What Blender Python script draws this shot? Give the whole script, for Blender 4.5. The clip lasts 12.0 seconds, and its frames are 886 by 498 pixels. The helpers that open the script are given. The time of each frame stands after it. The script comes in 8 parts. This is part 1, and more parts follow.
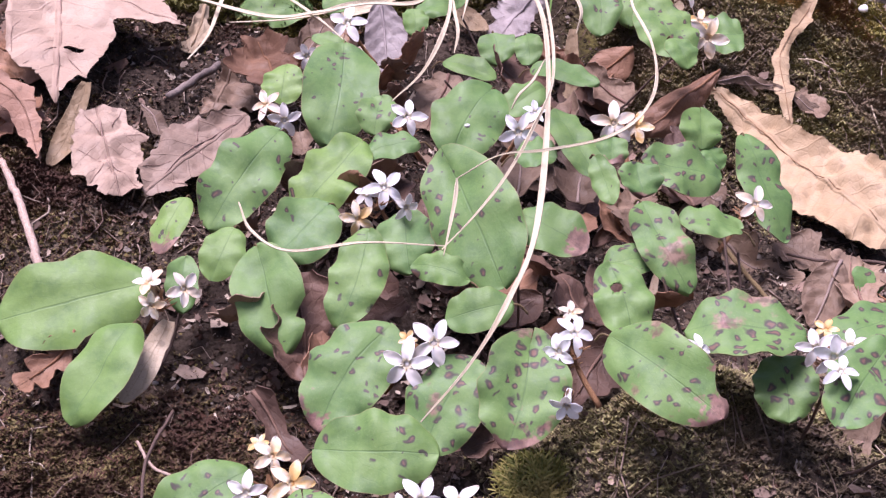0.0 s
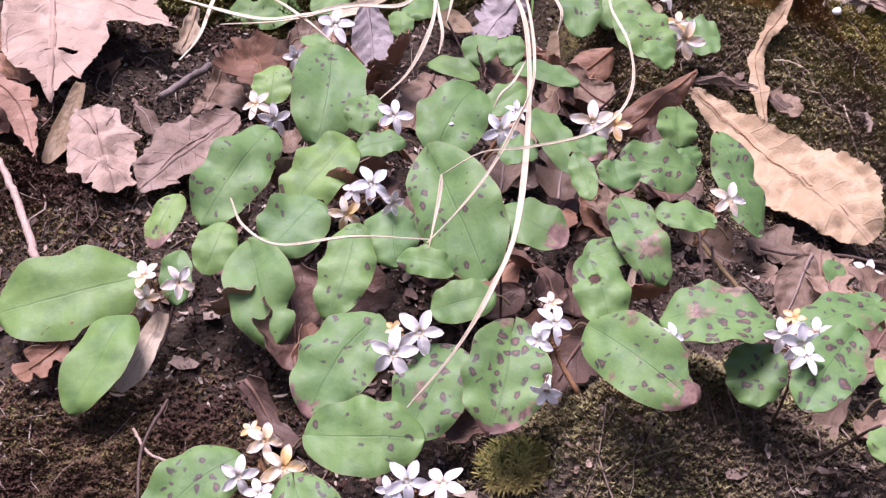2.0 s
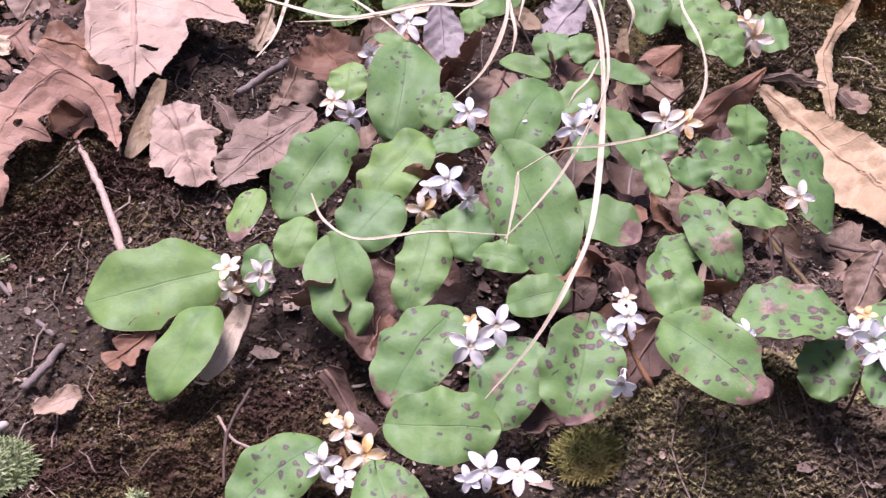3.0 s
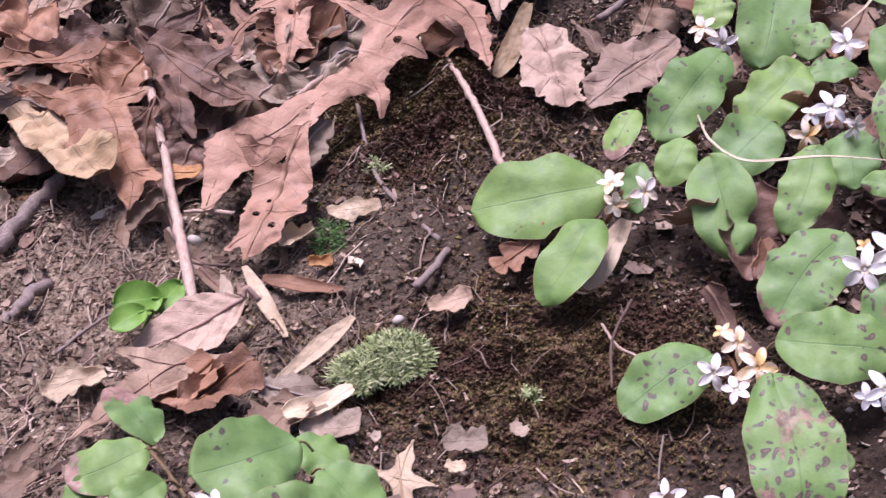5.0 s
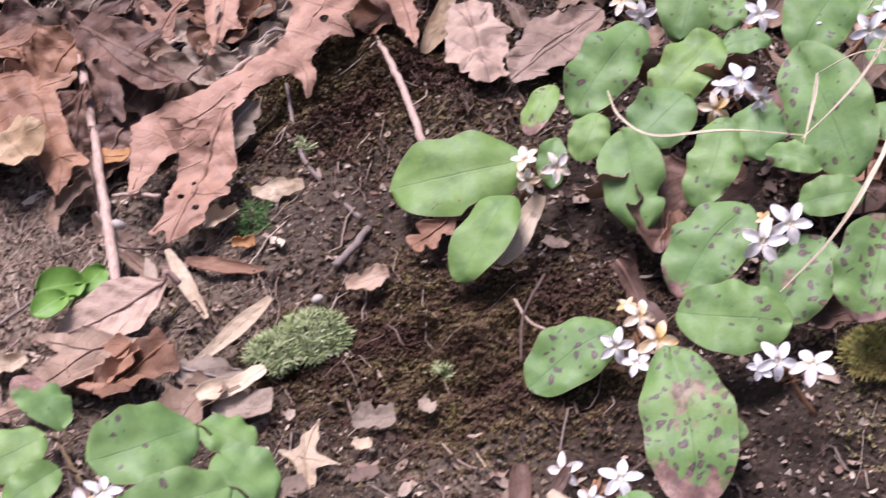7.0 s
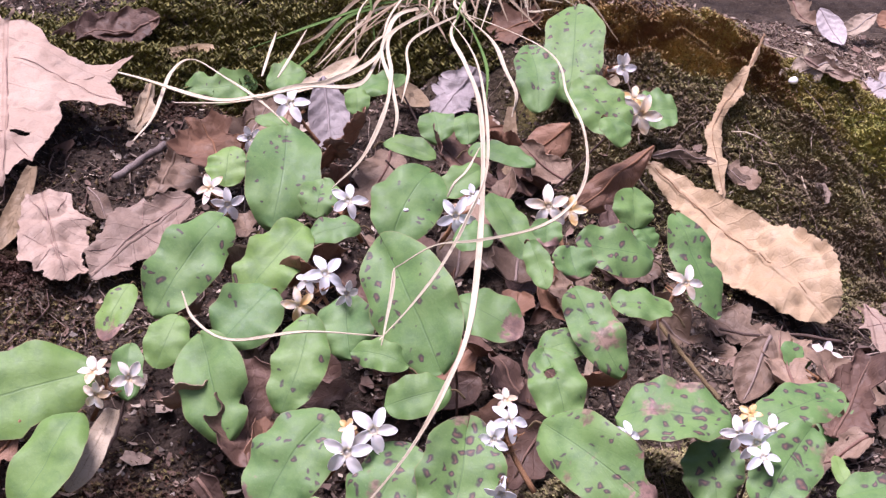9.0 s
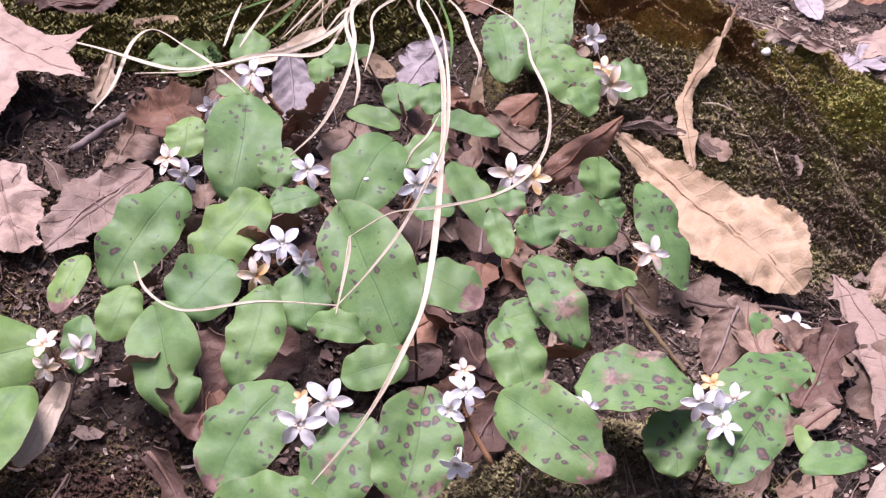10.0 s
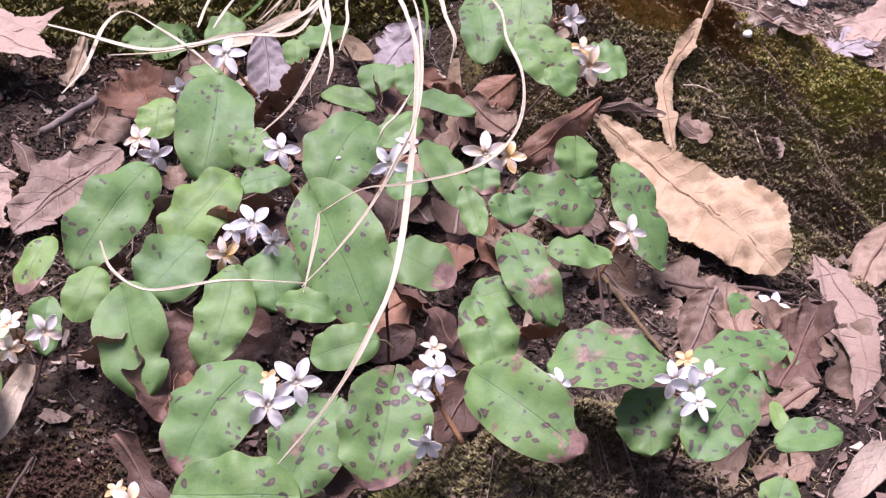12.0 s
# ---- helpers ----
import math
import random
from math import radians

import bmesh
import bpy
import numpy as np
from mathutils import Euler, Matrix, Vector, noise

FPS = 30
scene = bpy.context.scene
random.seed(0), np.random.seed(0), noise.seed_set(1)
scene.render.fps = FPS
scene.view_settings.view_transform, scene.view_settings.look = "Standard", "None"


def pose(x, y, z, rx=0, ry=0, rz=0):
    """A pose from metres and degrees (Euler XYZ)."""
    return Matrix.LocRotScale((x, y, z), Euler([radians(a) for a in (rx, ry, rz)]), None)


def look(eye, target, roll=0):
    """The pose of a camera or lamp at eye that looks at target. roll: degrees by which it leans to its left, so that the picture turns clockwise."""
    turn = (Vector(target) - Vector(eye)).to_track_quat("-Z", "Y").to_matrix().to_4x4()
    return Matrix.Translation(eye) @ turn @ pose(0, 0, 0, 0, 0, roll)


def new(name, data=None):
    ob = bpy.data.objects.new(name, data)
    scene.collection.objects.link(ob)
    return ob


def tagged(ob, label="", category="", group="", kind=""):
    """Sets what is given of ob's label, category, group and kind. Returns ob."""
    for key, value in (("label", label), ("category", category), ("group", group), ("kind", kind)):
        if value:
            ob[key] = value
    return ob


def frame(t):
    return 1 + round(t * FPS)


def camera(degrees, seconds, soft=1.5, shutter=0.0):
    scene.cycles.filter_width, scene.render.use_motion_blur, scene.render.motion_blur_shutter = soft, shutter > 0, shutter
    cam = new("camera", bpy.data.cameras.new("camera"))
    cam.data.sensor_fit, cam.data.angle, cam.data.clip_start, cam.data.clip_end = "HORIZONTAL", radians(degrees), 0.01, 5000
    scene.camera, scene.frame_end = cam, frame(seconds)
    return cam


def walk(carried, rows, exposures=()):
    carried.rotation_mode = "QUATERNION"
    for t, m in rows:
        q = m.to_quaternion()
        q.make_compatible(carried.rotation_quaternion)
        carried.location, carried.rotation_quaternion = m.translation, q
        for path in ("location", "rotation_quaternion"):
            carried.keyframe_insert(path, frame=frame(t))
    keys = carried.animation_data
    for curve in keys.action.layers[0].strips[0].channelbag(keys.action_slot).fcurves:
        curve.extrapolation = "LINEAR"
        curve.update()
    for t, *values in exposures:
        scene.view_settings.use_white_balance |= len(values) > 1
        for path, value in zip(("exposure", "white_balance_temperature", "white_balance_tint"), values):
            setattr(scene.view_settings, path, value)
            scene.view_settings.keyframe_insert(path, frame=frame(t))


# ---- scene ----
cam = camera(36.00, 12.0, soft=1.3, shutter=0.2)
walk(cam, [
    (0.0, pose(-0.0137, -0.4378, 0.0900, 78.19, -1.02, -6.94)),
    (0.5, pose(-0.0136, -0.4403, 0.0895, 78.27, -0.99, -7.04)),
    (1.0, pose(-0.0135, -0.4450, 0.0898, 78.30, -1.01, -7.15)),
    (1.5, pose(-0.0142, -0.4493, 0.0902, 78.30, -1.02, -7.38)),
    (2.0, pose(-0.0154, -0.4535, 0.0909, 78.26, -1.06, -7.54)),
    (2.5, pose(-0.0180, -0.4586, 0.0925, 78.17, -1.03, -6.86)),
    (2.7, pose(-0.0189, -0.4604, 0.0933, 78.10, -0.99, -6.22)),
    (4.3, pose(-0.0635, -0.4750, 0.0977, 76.14, -1.37, 0.09)),
    (4.5, pose(-0.0665, -0.4768, 0.0934, 76.17, -1.53, 1.46)),
    (5.0, pose(-0.0766, -0.4808, 0.0868, 75.34, -1.82, 4.58)),
    (5.5, pose(-0.0813, -0.4826, 0.0754, 74.79, -1.85, 6.73)),
    (6.0, pose(-0.0767, -0.4869, 0.0750, 73.18, -1.52, 7.73)),
    (6.5, pose(-0.0701, -0.4937, 0.0773, 73.09, -1.27, 7.12)),
    (7.0, pose(-0.0457, -0.4844, 0.0967, 73.53, -0.48, 4.47)),
    (7.5, pose(-0.0209, -0.4652, 0.1105, 76.56, -0.05, 0.23)),
    (7.7, pose(-0.0169, -0.4617, 0.1161, 77.86, 0.32, -1.86)),
    (9.3, pose(-0.0060, -0.4440, 0.1032, 79.94, -0.74, -9.10)),
    (9.5, pose(-0.0030, -0.4424, 0.1016, 79.74, -0.69, -9.13)),
    (10.0, pose(0.0005, -0.4394, 0.0994, 79.31, -0.59, -9.45)),
    (10.5, pose(0.0024, -0.4368, 0.0973, 79.19, -0.57, -9.71)),
    (11.0, pose(0.0036, -0.4353, 0.0949, 79.19, -0.58, -9.92)),
    (11.5, pose(0.0051, -0.4350, 0.0931, 79.22, -0.55, -9.99)),
    (12.0, pose(0.0073, -0.4344, 0.0923, 79.22, -0.49, -9.84)),
], exposures=((0.0, 1.13, 5900, 36), (2.7, 1.13, 5900, 36), (5.6, 1.08, 5900, 34), (6.5, 1.08, 6000, 25), (7.4, 1.12, 5950, 32), (12.0, 1.11, 5900, 35)))

# overcast daylight under a bare spring wood
SUN_HEIGHT, SUN_TURN = radians(72), radians(235)
world = bpy.data.worlds.new("overcast_sky")
scene.world = world
world.use_nodes = True
wn = world.node_tree
wn.nodes.clear()
sky = wn.nodes.new("ShaderNodeTexSky")
sky.sky_type = "NISHITA"
sky.sun_disc = False
sky.sun_elevation, sky.sun_rotation = SUN_HEIGHT, SUN_TURN
sky.air_density, sky.dust_density, sky.ozone_density = 1.0, 4.0, 1.0
sky_bg = wn.nodes.new("ShaderNodeBackground")
sky_bg.inputs["Strength"].default_value = 0.057
sky_out = wn.nodes.new("ShaderNodeOutputWorld")
wn.links.new(sky.outputs[0], sky_bg.inputs[0])
wn.links.new(sky_bg.outputs[0], sky_out.inputs[0])

sun_data = bpy.data.lights.new("sun", "SUN")
sun_data.energy, sun_data.angle, sun_data.color = 2.75, radians(28), (1.0, 0.97, 0.94)
sun = new("sun", sun_data)
sun_way = Vector((math.sin(SUN_TURN) * math.cos(SUN_HEIGHT), math.cos(SUN_TURN) * math.cos(SUN_HEIGHT), math.sin(SUN_HEIGHT)))
sun.matrix_world = look(sun_way * 8, (0, 0, 0))


# ---- materials ----
class Nodes:
    """A small helper for node materials."""

    def __init__(self, name, rough=0.6, spec=0.3):
        self.mat = bpy.data.materials.new(name)
        self.mat.use_nodes = True
        self.t = self.mat.node_tree
        self.b = self.t.nodes["Principled BSDF"]
        self.b.inputs["Roughness"].default_value = rough
        self.b.inputs["Specular IOR Level"].default_value = spec

    def put(self, where, value):
        if hasattr(value, "is_output"):
            self.t.links.new(value, where)
        else:
            where.default_value = (*value, 1) if isinstance(value, tuple) and len(value) == 3 and where.type == "RGBA" else value

    def coord(self, kind="Object"):
        return self.t.nodes.new("ShaderNodeTexCoord").outputs[kind]

    def info(self, kind="Random"):
        return self.t.nodes.new("ShaderNodeObjectInfo").outputs[kind]

    def island(self):
        return self.t.nodes.new("ShaderNodeNewGeometry").outputs["Random Per Island"]

    def attr(self, name):
        n = self.t.nodes.new("ShaderNodeAttribute")
        n.attribute_name = name
        return n.outputs["Fac"]

    def math(self, op, a, b=0.0, clamp=False):
        n = self.t.nodes.new("ShaderNodeMath")
        n.operation, n.use_clamp = op, clamp
        self.put(n.inputs[0], a), self.put(n.inputs[1], b)
        return n.outputs[0]

    def vmath(self, op, a, b=(0.0, 0.0, 0.0)):
        n = self.t.nodes.new("ShaderNodeVectorMath")
        n.operation = op
        self.put(n.inputs[0], a), self.put(n.inputs[1], b)
        return n.outputs[0]

    def split(self, v):
        n = self.t.nodes.new("ShaderNodeSeparateXYZ")
        self.put(n.inputs[0], v)
        return n.outputs

    def noise(self, v, scale, detail=4.0, rough=0.6, warp=0.0, out="Fac"):
        n = self.t.nodes.new("ShaderNodeTexNoise")
        self.put(n.inputs["Vector"], v)
        n.inputs["Scale"].default_value, n.inputs["Detail"].default_value = scale, detail
        n.inputs["Roughness"].default_value, n.inputs["Distortion"].default_value = rough, warp
        return n.outputs[out]

    def cells(self, v, scale, out="Distance", feature="F1", flat=False):
        n = self.t.nodes.new("ShaderNodeTexVoronoi")
        n.feature = feature
        n.voronoi_dimensions = "2D" if flat else "3D"
        self.put(n.inputs["Vector"], v)
        n.inputs["Scale"].default_value = scale
        return n.outputs[out]

    def ramp(self, v, low, high, a=0.0, b=1.0):
        n = self.t.nodes.new("ShaderNodeMapRange")
        n.interpolation_type = "SMOOTHSTEP"
        self.put(n.inputs[0], v)
        for k, value in zip((1, 2, 3, 4), (low, high, a, b)):
            self.put(n.inputs[k], value)
        return n.outputs[0]

    def mix(self, f, a, b, kind="MIX"):
        n = self.t.nodes.new("ShaderNodeMix")
        n.data_type, n.blend_type = "RGBA", kind
        self.put(n.inputs[0], f), self.put(n.inputs[6], a), self.put(n.inputs[7], b)
        return n.outputs[2]

    def bump(self, height, strength=0.4, depth=0.0005):
        n = self.t.nodes.new("ShaderNodeBump")
        n.inputs["Strength"].default_value, n.inputs["Distance"].default_value = strength, depth
        self.put(n.inputs["Height"], height)
        self.t.links.new(n.outputs[0], self.b.inputs["Normal"])

    def done(self, colour, rough=None):
        self.put(self.b.inputs["Base Color"], colour)
        if rough is not None:
            self.put(self.b.inputs["Roughness"], rough)
        return self.mat


def evergreen_leaf_material():
    """Leathery leaf: net of veins, brown spots and a withered end. The object's colour holds spots, withering and tone."""
    m = Nodes("leathery_leaf", 0.6, 0.38)
    part_of = m.info("Color")
    rgb = m.t.nodes.new("ShaderNodeSeparateColor")
    m.put(rgb.inputs[0], part_of)
    spots, wither, tone = rgb.outputs
    shift = m.vmath("SCALE", (7.0, 3.0, 5.0))
    shift.node.inputs["Scale"].default_value = 1.0
    m.t.links.new(m.info("Random"), shift.node.inputs["Scale"])
    p = m.vmath("ADD", m.coord("Object"), shift)
    u, v, _ = m.split(m.coord("UV"))
    across = m.math("ABSOLUTE", m.math("SUBTRACT", u, 0.5))
    broad = m.noise(p, 55, 3)
    fine = m.noise(p, 420, 4, 0.65)
    green = m.mix(tone, (0.096, 0.192, 0.056), (0.178, 0.284, 0.054))
    green = m.mix(m.ramp(broad, 0.35, 0.7), green, m.mix(0.45, green, (0.19, 0.29, 0.09)))
    green = m.mix(m.ramp(m.noise(p, 130, 4), 0.42, 0.72, 0.0, 0.55), green, (0.058, 0.125, 0.042))
    green = m.mix(m.ramp(fine, 0.4, 0.75, 0.0, 0.4), green, (0.17, 0.27, 0.085))
    dots = m.noise(p, 1500, 2)
    green = m.mix(m.ramp(dots, 0.6, 0.72, 0.0, 0.22), green, (0.25, 0.33, 0.16))
    rib = m.ramp(across, 0.004, 0.016, 1.0, 0.0)
    slant = m.math("SUBTRACT", m.math("MULTIPLY", v, 5.5), m.math("MULTIPLY", across, 6.0))
    side = m.math("ABSOLUTE", m.math("SUBTRACT", m.math("FRACT", m.math("ADD", slant, m.math("MULTIPLY", broad, 1.6))), 0.5))
    vein = m.ramp(side, 0.0, 0.06, 1.0, 0.0)
    net = m.cells(p, 260, "Distance", "DISTANCE_TO_EDGE", True)
    green = m.mix(m.math("MULTIPLY", rib, 0.4), green, (0.07, 0.13, 0.05))
    green = m.mix(m.math("MULTIPLY", vein, 0.08), green, (0.07, 0.13, 0.05))
    green = m.mix(m.ramp(net, 0.0, 0.1, 0.1, 0.0), green, (0.07, 0.13, 0.05))
    # grey-purple blotches, each cell with its own size, the large ones dried out to a rusty pink
    q = m.vmath("ADD", p, m.vmath("SCALE", m.noise(p, 170, 2, 0.5, 0.0, "Color"), (0, 0, 0)))
    q.node.inputs[1].links[0].from_node.inputs["Scale"].default_value = 0.007
    cell = m.cells(q, 300, flat=True)
    chance = m.split(m.cells(q, 300, "Color", flat=True))[0]
    chance = m.math("ADD", chance, m.math("MULTIPLY", m.math("SUBTRACT", m.noise(p, 60, 2), 0.5), 1.6))
    grow = m.math("MULTIPLY", m.math("SUBTRACT", spots, chance), 1.0, True)
    edge = m.math("SUBTRACT", m.math("MINIMUM", m.math("MULTIPLY", m.math("ADD", grow, 0.13), m.math("GREATER_THAN", grow, 0.0)), 0.37), cell)
    spot = m.math("MULTIPLY", m.ramp(edge, -0.05, 0.13, 0.0, 0.92), m.math("GREATER_THAN", spots, 0.02))
    inner = m.mix(m.ramp(edge, 0.16, 0.32), m.mix(m.ramp(fine, 0.35, 0.65), (0.046, 0.033, 0.034), (0.074, 0.05, 0.048)), (0.17, 0.078, 0.066))
    green = m.mix(spot, green, inner)
    burn = m.math("MULTIPLY", m.ramp(m.noise(p, 62, 4, 0.65), 0.58, 0.66), m.math("GREATER_THAN", spots, 0.45))
    green = m.mix(m.math("MULTIPLY", burn, 0.8), green, m.mix(m.ramp(m.noise(p, 330, 3), 0.4, 0.6), (0.14, 0.068, 0.06), (0.32, 0.175, 0.145)))
    dead_edge = m.math("ADD", m.math("SUBTRACT", v, 1.0), m.math("ADD", wither, m.math("MULTIPLY", m.math("SUBTRACT", m.noise(p, 85, 4, 0.7), 0.53), 0.9)))
    dead = m.math("MULTIPLY", m.ramp(dead_edge, 0.0, 0.07, 0.0, 0.93), m.math("GREATER_THAN", wither, 0.01))
    withered = m.mix(m.ramp(m.noise(p, 150, 4), 0.35, 0.65), (0.17, 0.08, 0.07), (0.38, 0.22, 0.18))
    withered = m.mix(m.ramp(fine, 0.45, 0.65, 0.0, 0.6), withered, (0.11, 0.06, 0.065))
    green = m.mix(dead, green, withered)
    rim = m.ramp(across, 0.485, 0.5)
    green = m.mix(m.math("MULTIPLY", rim, 0.55), green, (0.26, 0.2, 0.1))
    h = m.math("ADD", m.math("MULTIPLY", dots, 0.12), m.math("MULTIPLY", fine, 0.3))
    h = m.math("ADD", h, m.math("MULTIPLY", m.noise(p, 110, 3), 1.5))
    h = m.math("SUBTRACT", h, m.math("ADD", m.math("MULTIPLY", vein, 0.05), m.math("MULTIPLY", rib, 0.35)))
    m.bump(h, 0.35, 0.0007)
    return m.done(green, m.ramp(fine, 0.3, 0.8, 0.5, 0.68))


def seedling_leaf_material():
    m = Nodes("seedling_leaf", 0.5, 0.3)
    p = m.coord("Object")
    f = m.noise(p, 200, 4)
    u, v, _ = m.split(m.coord("UV"))
    across = m.math("ABSOLUTE", m.math("SUBTRACT", u, 0.5))
    c = m.mix(m.ramp(f, 0.3, 0.7), (0.1, 0.22, 0.03), (0.16, 0.3, 0.05))
    c = m.mix(m.ramp(across, 0.01, 0.03, 0.4, 0.0), c, (0.25, 0.42, 0.12))
    m.bump(f, 0.3, 0.0004)
    return m.done(c)


def petal_material():
    """White waxy petal; the object's colour tells how far it has yellowed."""
    m = Nodes("waxy_petal", 0.42, 0.4)
    rgb = m.t.nodes.new("ShaderNodeSeparateColor")
    m.put(rgb.inputs[0], m.info("Color"))
    p = m.coord("Object")
    u, v, _ = m.split(m.coord("UV"))
    f = m.noise(p, 5, 4)
    white = m.mix(m.ramp(f, 0.35, 0.75), (0.78, 0.77, 0.78), (0.83, 0.82, 0.81))
    throat = m.ramp(v, 0.04, 0.16, 1.0, 0.0)
    white = m.mix(m.math("MULTIPLY", throat, 0.8), white, (0.6, 0.52, 0.33))
    old = m.mix(m.ramp(m.noise(p, 3.0, 3), 0.35, 0.65), (0.78, 0.56, 0.28), (0.66, 0.38, 0.13))
    stain = m.math("MULTIPLY", rgb.outputs[0], m.ramp(m.noise(p, 2.2, 3), 0.3, 0.65, 0.5, 1.9))
    c = m.mix(m.math("MINIMUM", stain, 1.0), white, old)
    m.bump(f, 0.12, 0.0002)
    m.b.inputs["Subsurface Weight"].default_value = 0.25
    m.b.inputs["Subsurface Radius"].default_value = (0.002, 0.0018, 0.0015)
    m.b.inputs["Subsurface Scale"].default_value = 0.6
    return m.done(c)


def dead_leaf_material(name, pale, deep, vein_tone, veins=6.0, blotch=(0.08, 0.045, 0.035)):
    m = Nodes(name, 0.6, 0.3)
    shift = m.vmath("SCALE", (5.0, 9.0, 4.0))
    m.t.links.new(m.info("Random"), shift.node.inputs["Scale"])
    p = m.vmath("ADD", m.coord("Object"), shift)
    u, v, _ = m.split(m.coord("UV"))
    across = m.math("ABSOLUTE", m.math("SUBTRACT", u, 0.5))
    broad, mid, fine = m.noise(p, 28, 3), m.noise(p, 110, 4), m.noise(p, 600, 4, 0.7)
    c = m.mix(m.ramp(broad, 0.3, 0.7), pale, deep)
    c = m.mix(m.ramp(mid, 0.52, 0.75, 0.0, 0.55), c, deep)
    c = m.mix(m.ramp(fine, 0.5, 0.8, 0.0, 0.35), c, pale)
    c = m.mix(m.ramp(m.math("ADD", m.cells(p, 70, flat=True), m.math("MULTIPLY", fine, 0.25)), 0.24, 0.17, 0.0, 0.4), c, blotch)
    slant = m.math("SUBTRACT", m.math("MULTIPLY", v, veins), m.math("MULTIPLY", across, 4.5))
    side = m.math("ABSOLUTE", m.math("SUBTRACT", m.math("FRACT", slant), 0.5))
    line = m.math("MAXIMUM", m.ramp(across, 0.006, 0.018, 1.0, 0.0), m.ramp(side, 0.012, 0.05, 0.28, 0.0))
    c = m.mix(m.math("MULTIPLY", line, 0.4), c, vein_tone)
    net = m.cells(p, 330, "Distance", "DISTANCE_TO_EDGE", True)
    c = m.mix(m.ramp(net, 0.0, 0.09, 0.22, 0.0), c, vein_tone)
    c = m.mix(m.ramp(m.noise(p, 1400, 2), 0.62, 0.7, 0.0, 0.35), c, blotch)
    own = m.math("FRACT", m.math("MULTIPLY", m.info("Random"), 37.0))
    c = m.mix(m.ramp(own, 0.0, 0.6, 0.5, 0.0), c, tuple(0.5 * k for k in deep))
    c = m.mix(m.ramp(own, 0.6, 1.0, 0.0, 0.25), c, tuple(min(0.8, 1.35 * k) for k in pale))
    h = m.math("ADD", m.math("MULTIPLY", line, 0.8), m.math("ADD", m.math("MULTIPLY", mid, 1.4), m.math("MULTIPLY", m.ramp(net, 0.0, 0.15), 0.08)))
    m.bump(h, 0.65, 0.0011)
    return m.done(c, m.ramp(mid, 0.3, 0.7, 0.5, 0.72))


def fibre_material(name, pale, deep, across=900.0, spec=0.25, rough=0.6):
    """Dry straw, bark or wood with grain along its length."""
    m = Nodes(name, rough, spec)
    p = m.coord("Object")
    u, v, _ = m.split(m.coord("UV"))
    stretch = m.t.nodes.new("ShaderNodeCombineXYZ")
    m.put(stretch.inputs[0], m.math("MULTIPLY", u, 9.0))
    m.put(stretch.inputs[1], m.math("MULTIPLY", v, 3.0))
    m.put(stretch.inputs[2], m.math("MULTIPLY", m.info("Random"), 31.0))
    grain = m.noise(stretch.outputs[0], 2.5, 5, 0.65)
    blot = m.noise(p, 90, 4)
    c = m.mix(m.ramp(grain, 0.3, 0.7), deep, pale)
    c = m.mix(m.ramp(blot, 0.5, 0.75, 0.0, 0.6), c, deep)
    m.bump(m.math("ADD", grain, m.math("MULTIPLY", blot, 0.5)), 0.5, 0.0006)
    return m.done(c)


def soil_material():
    m = Nodes("bank_soil", 0.9, 0.15)
    p = m.coord("Object")
    broad, mid, fine, grit = m.noise(p, 9, 3), m.noise(p, 60, 5), m.noise(p, 380, 5, 0.7), m.cells(p, 420)
    c = m.mix(m.ramp(broad, 0.3, 0.7), (0.04, 0.028, 0.02), (0.09, 0.064, 0.048))
    c = m.mix(m.ramp(mid, 0.4, 0.7), c, (0.024, 0.016, 0.013))
    c = m.mix(m.ramp(fine, 0.55, 0.75, 0.0, 0.7), c, (0.15, 0.11, 0.085))
    c = m.mix(m.ramp(m.noise(p, 900, 2), 0.68, 0.74, 0.0, 0.8), c, (0.32, 0.27, 0.23))
    pale = m.attr("pale")
    c = m.mix(m.math("MULTIPLY", pale, m.ramp(mid, 0.25, 0.6)), c, m.mix(m.ramp(fine, 0.3, 0.7), (0.2, 0.148, 0.105), (0.5, 0.39, 0.29)))
    moss = m.math("MULTIPLY", m.ramp(m.attr("moss"), 0.1, 0.6), m.ramp(mid, 0.2, 0.45, 0.5, 1.0))
    c = m.mix(moss, c, m.mix(m.ramp(fine, 0.35, 0.65), (0.07, 0.055, 0.02), (0.17, 0.14, 0.045)))
    m.bump(m.math("ADD", m.math("MULTIPLY", mid, 0.8), m.math("ADD", fine, m.math("MULTIPLY", grit, -0.6))), 0.9, 0.003)
    return m.done(c)


def speck_material(name, tones, rough=0.85, dark=0.5, patch=None):
    """Small loose stuff, each piece with a tone of its own."""
    m = Nodes(name, rough, 0.2)
    r = m.island()
    c = tones[0]
    for k, tone in enumerate(tones[1:]):
        at = (k + 1) / len(tones)
        c = m.mix(m.ramp(r, at - 0.06, at + 0.06), c, tone)
    f = m.noise(m.coord("Object"), 700, 3)
    if patch:
        c = m.mix(m.ramp(m.noise(m.coord("Object"), 26, 4), 0.42, 0.62), c, patch)
    c = m.mix(m.ramp(f, 0.4, 0.8, 0.0, dark), c, (0.03, 0.022, 0.016))
    m.bump(f, 0.5, 0.0006)
    return m.done(c)


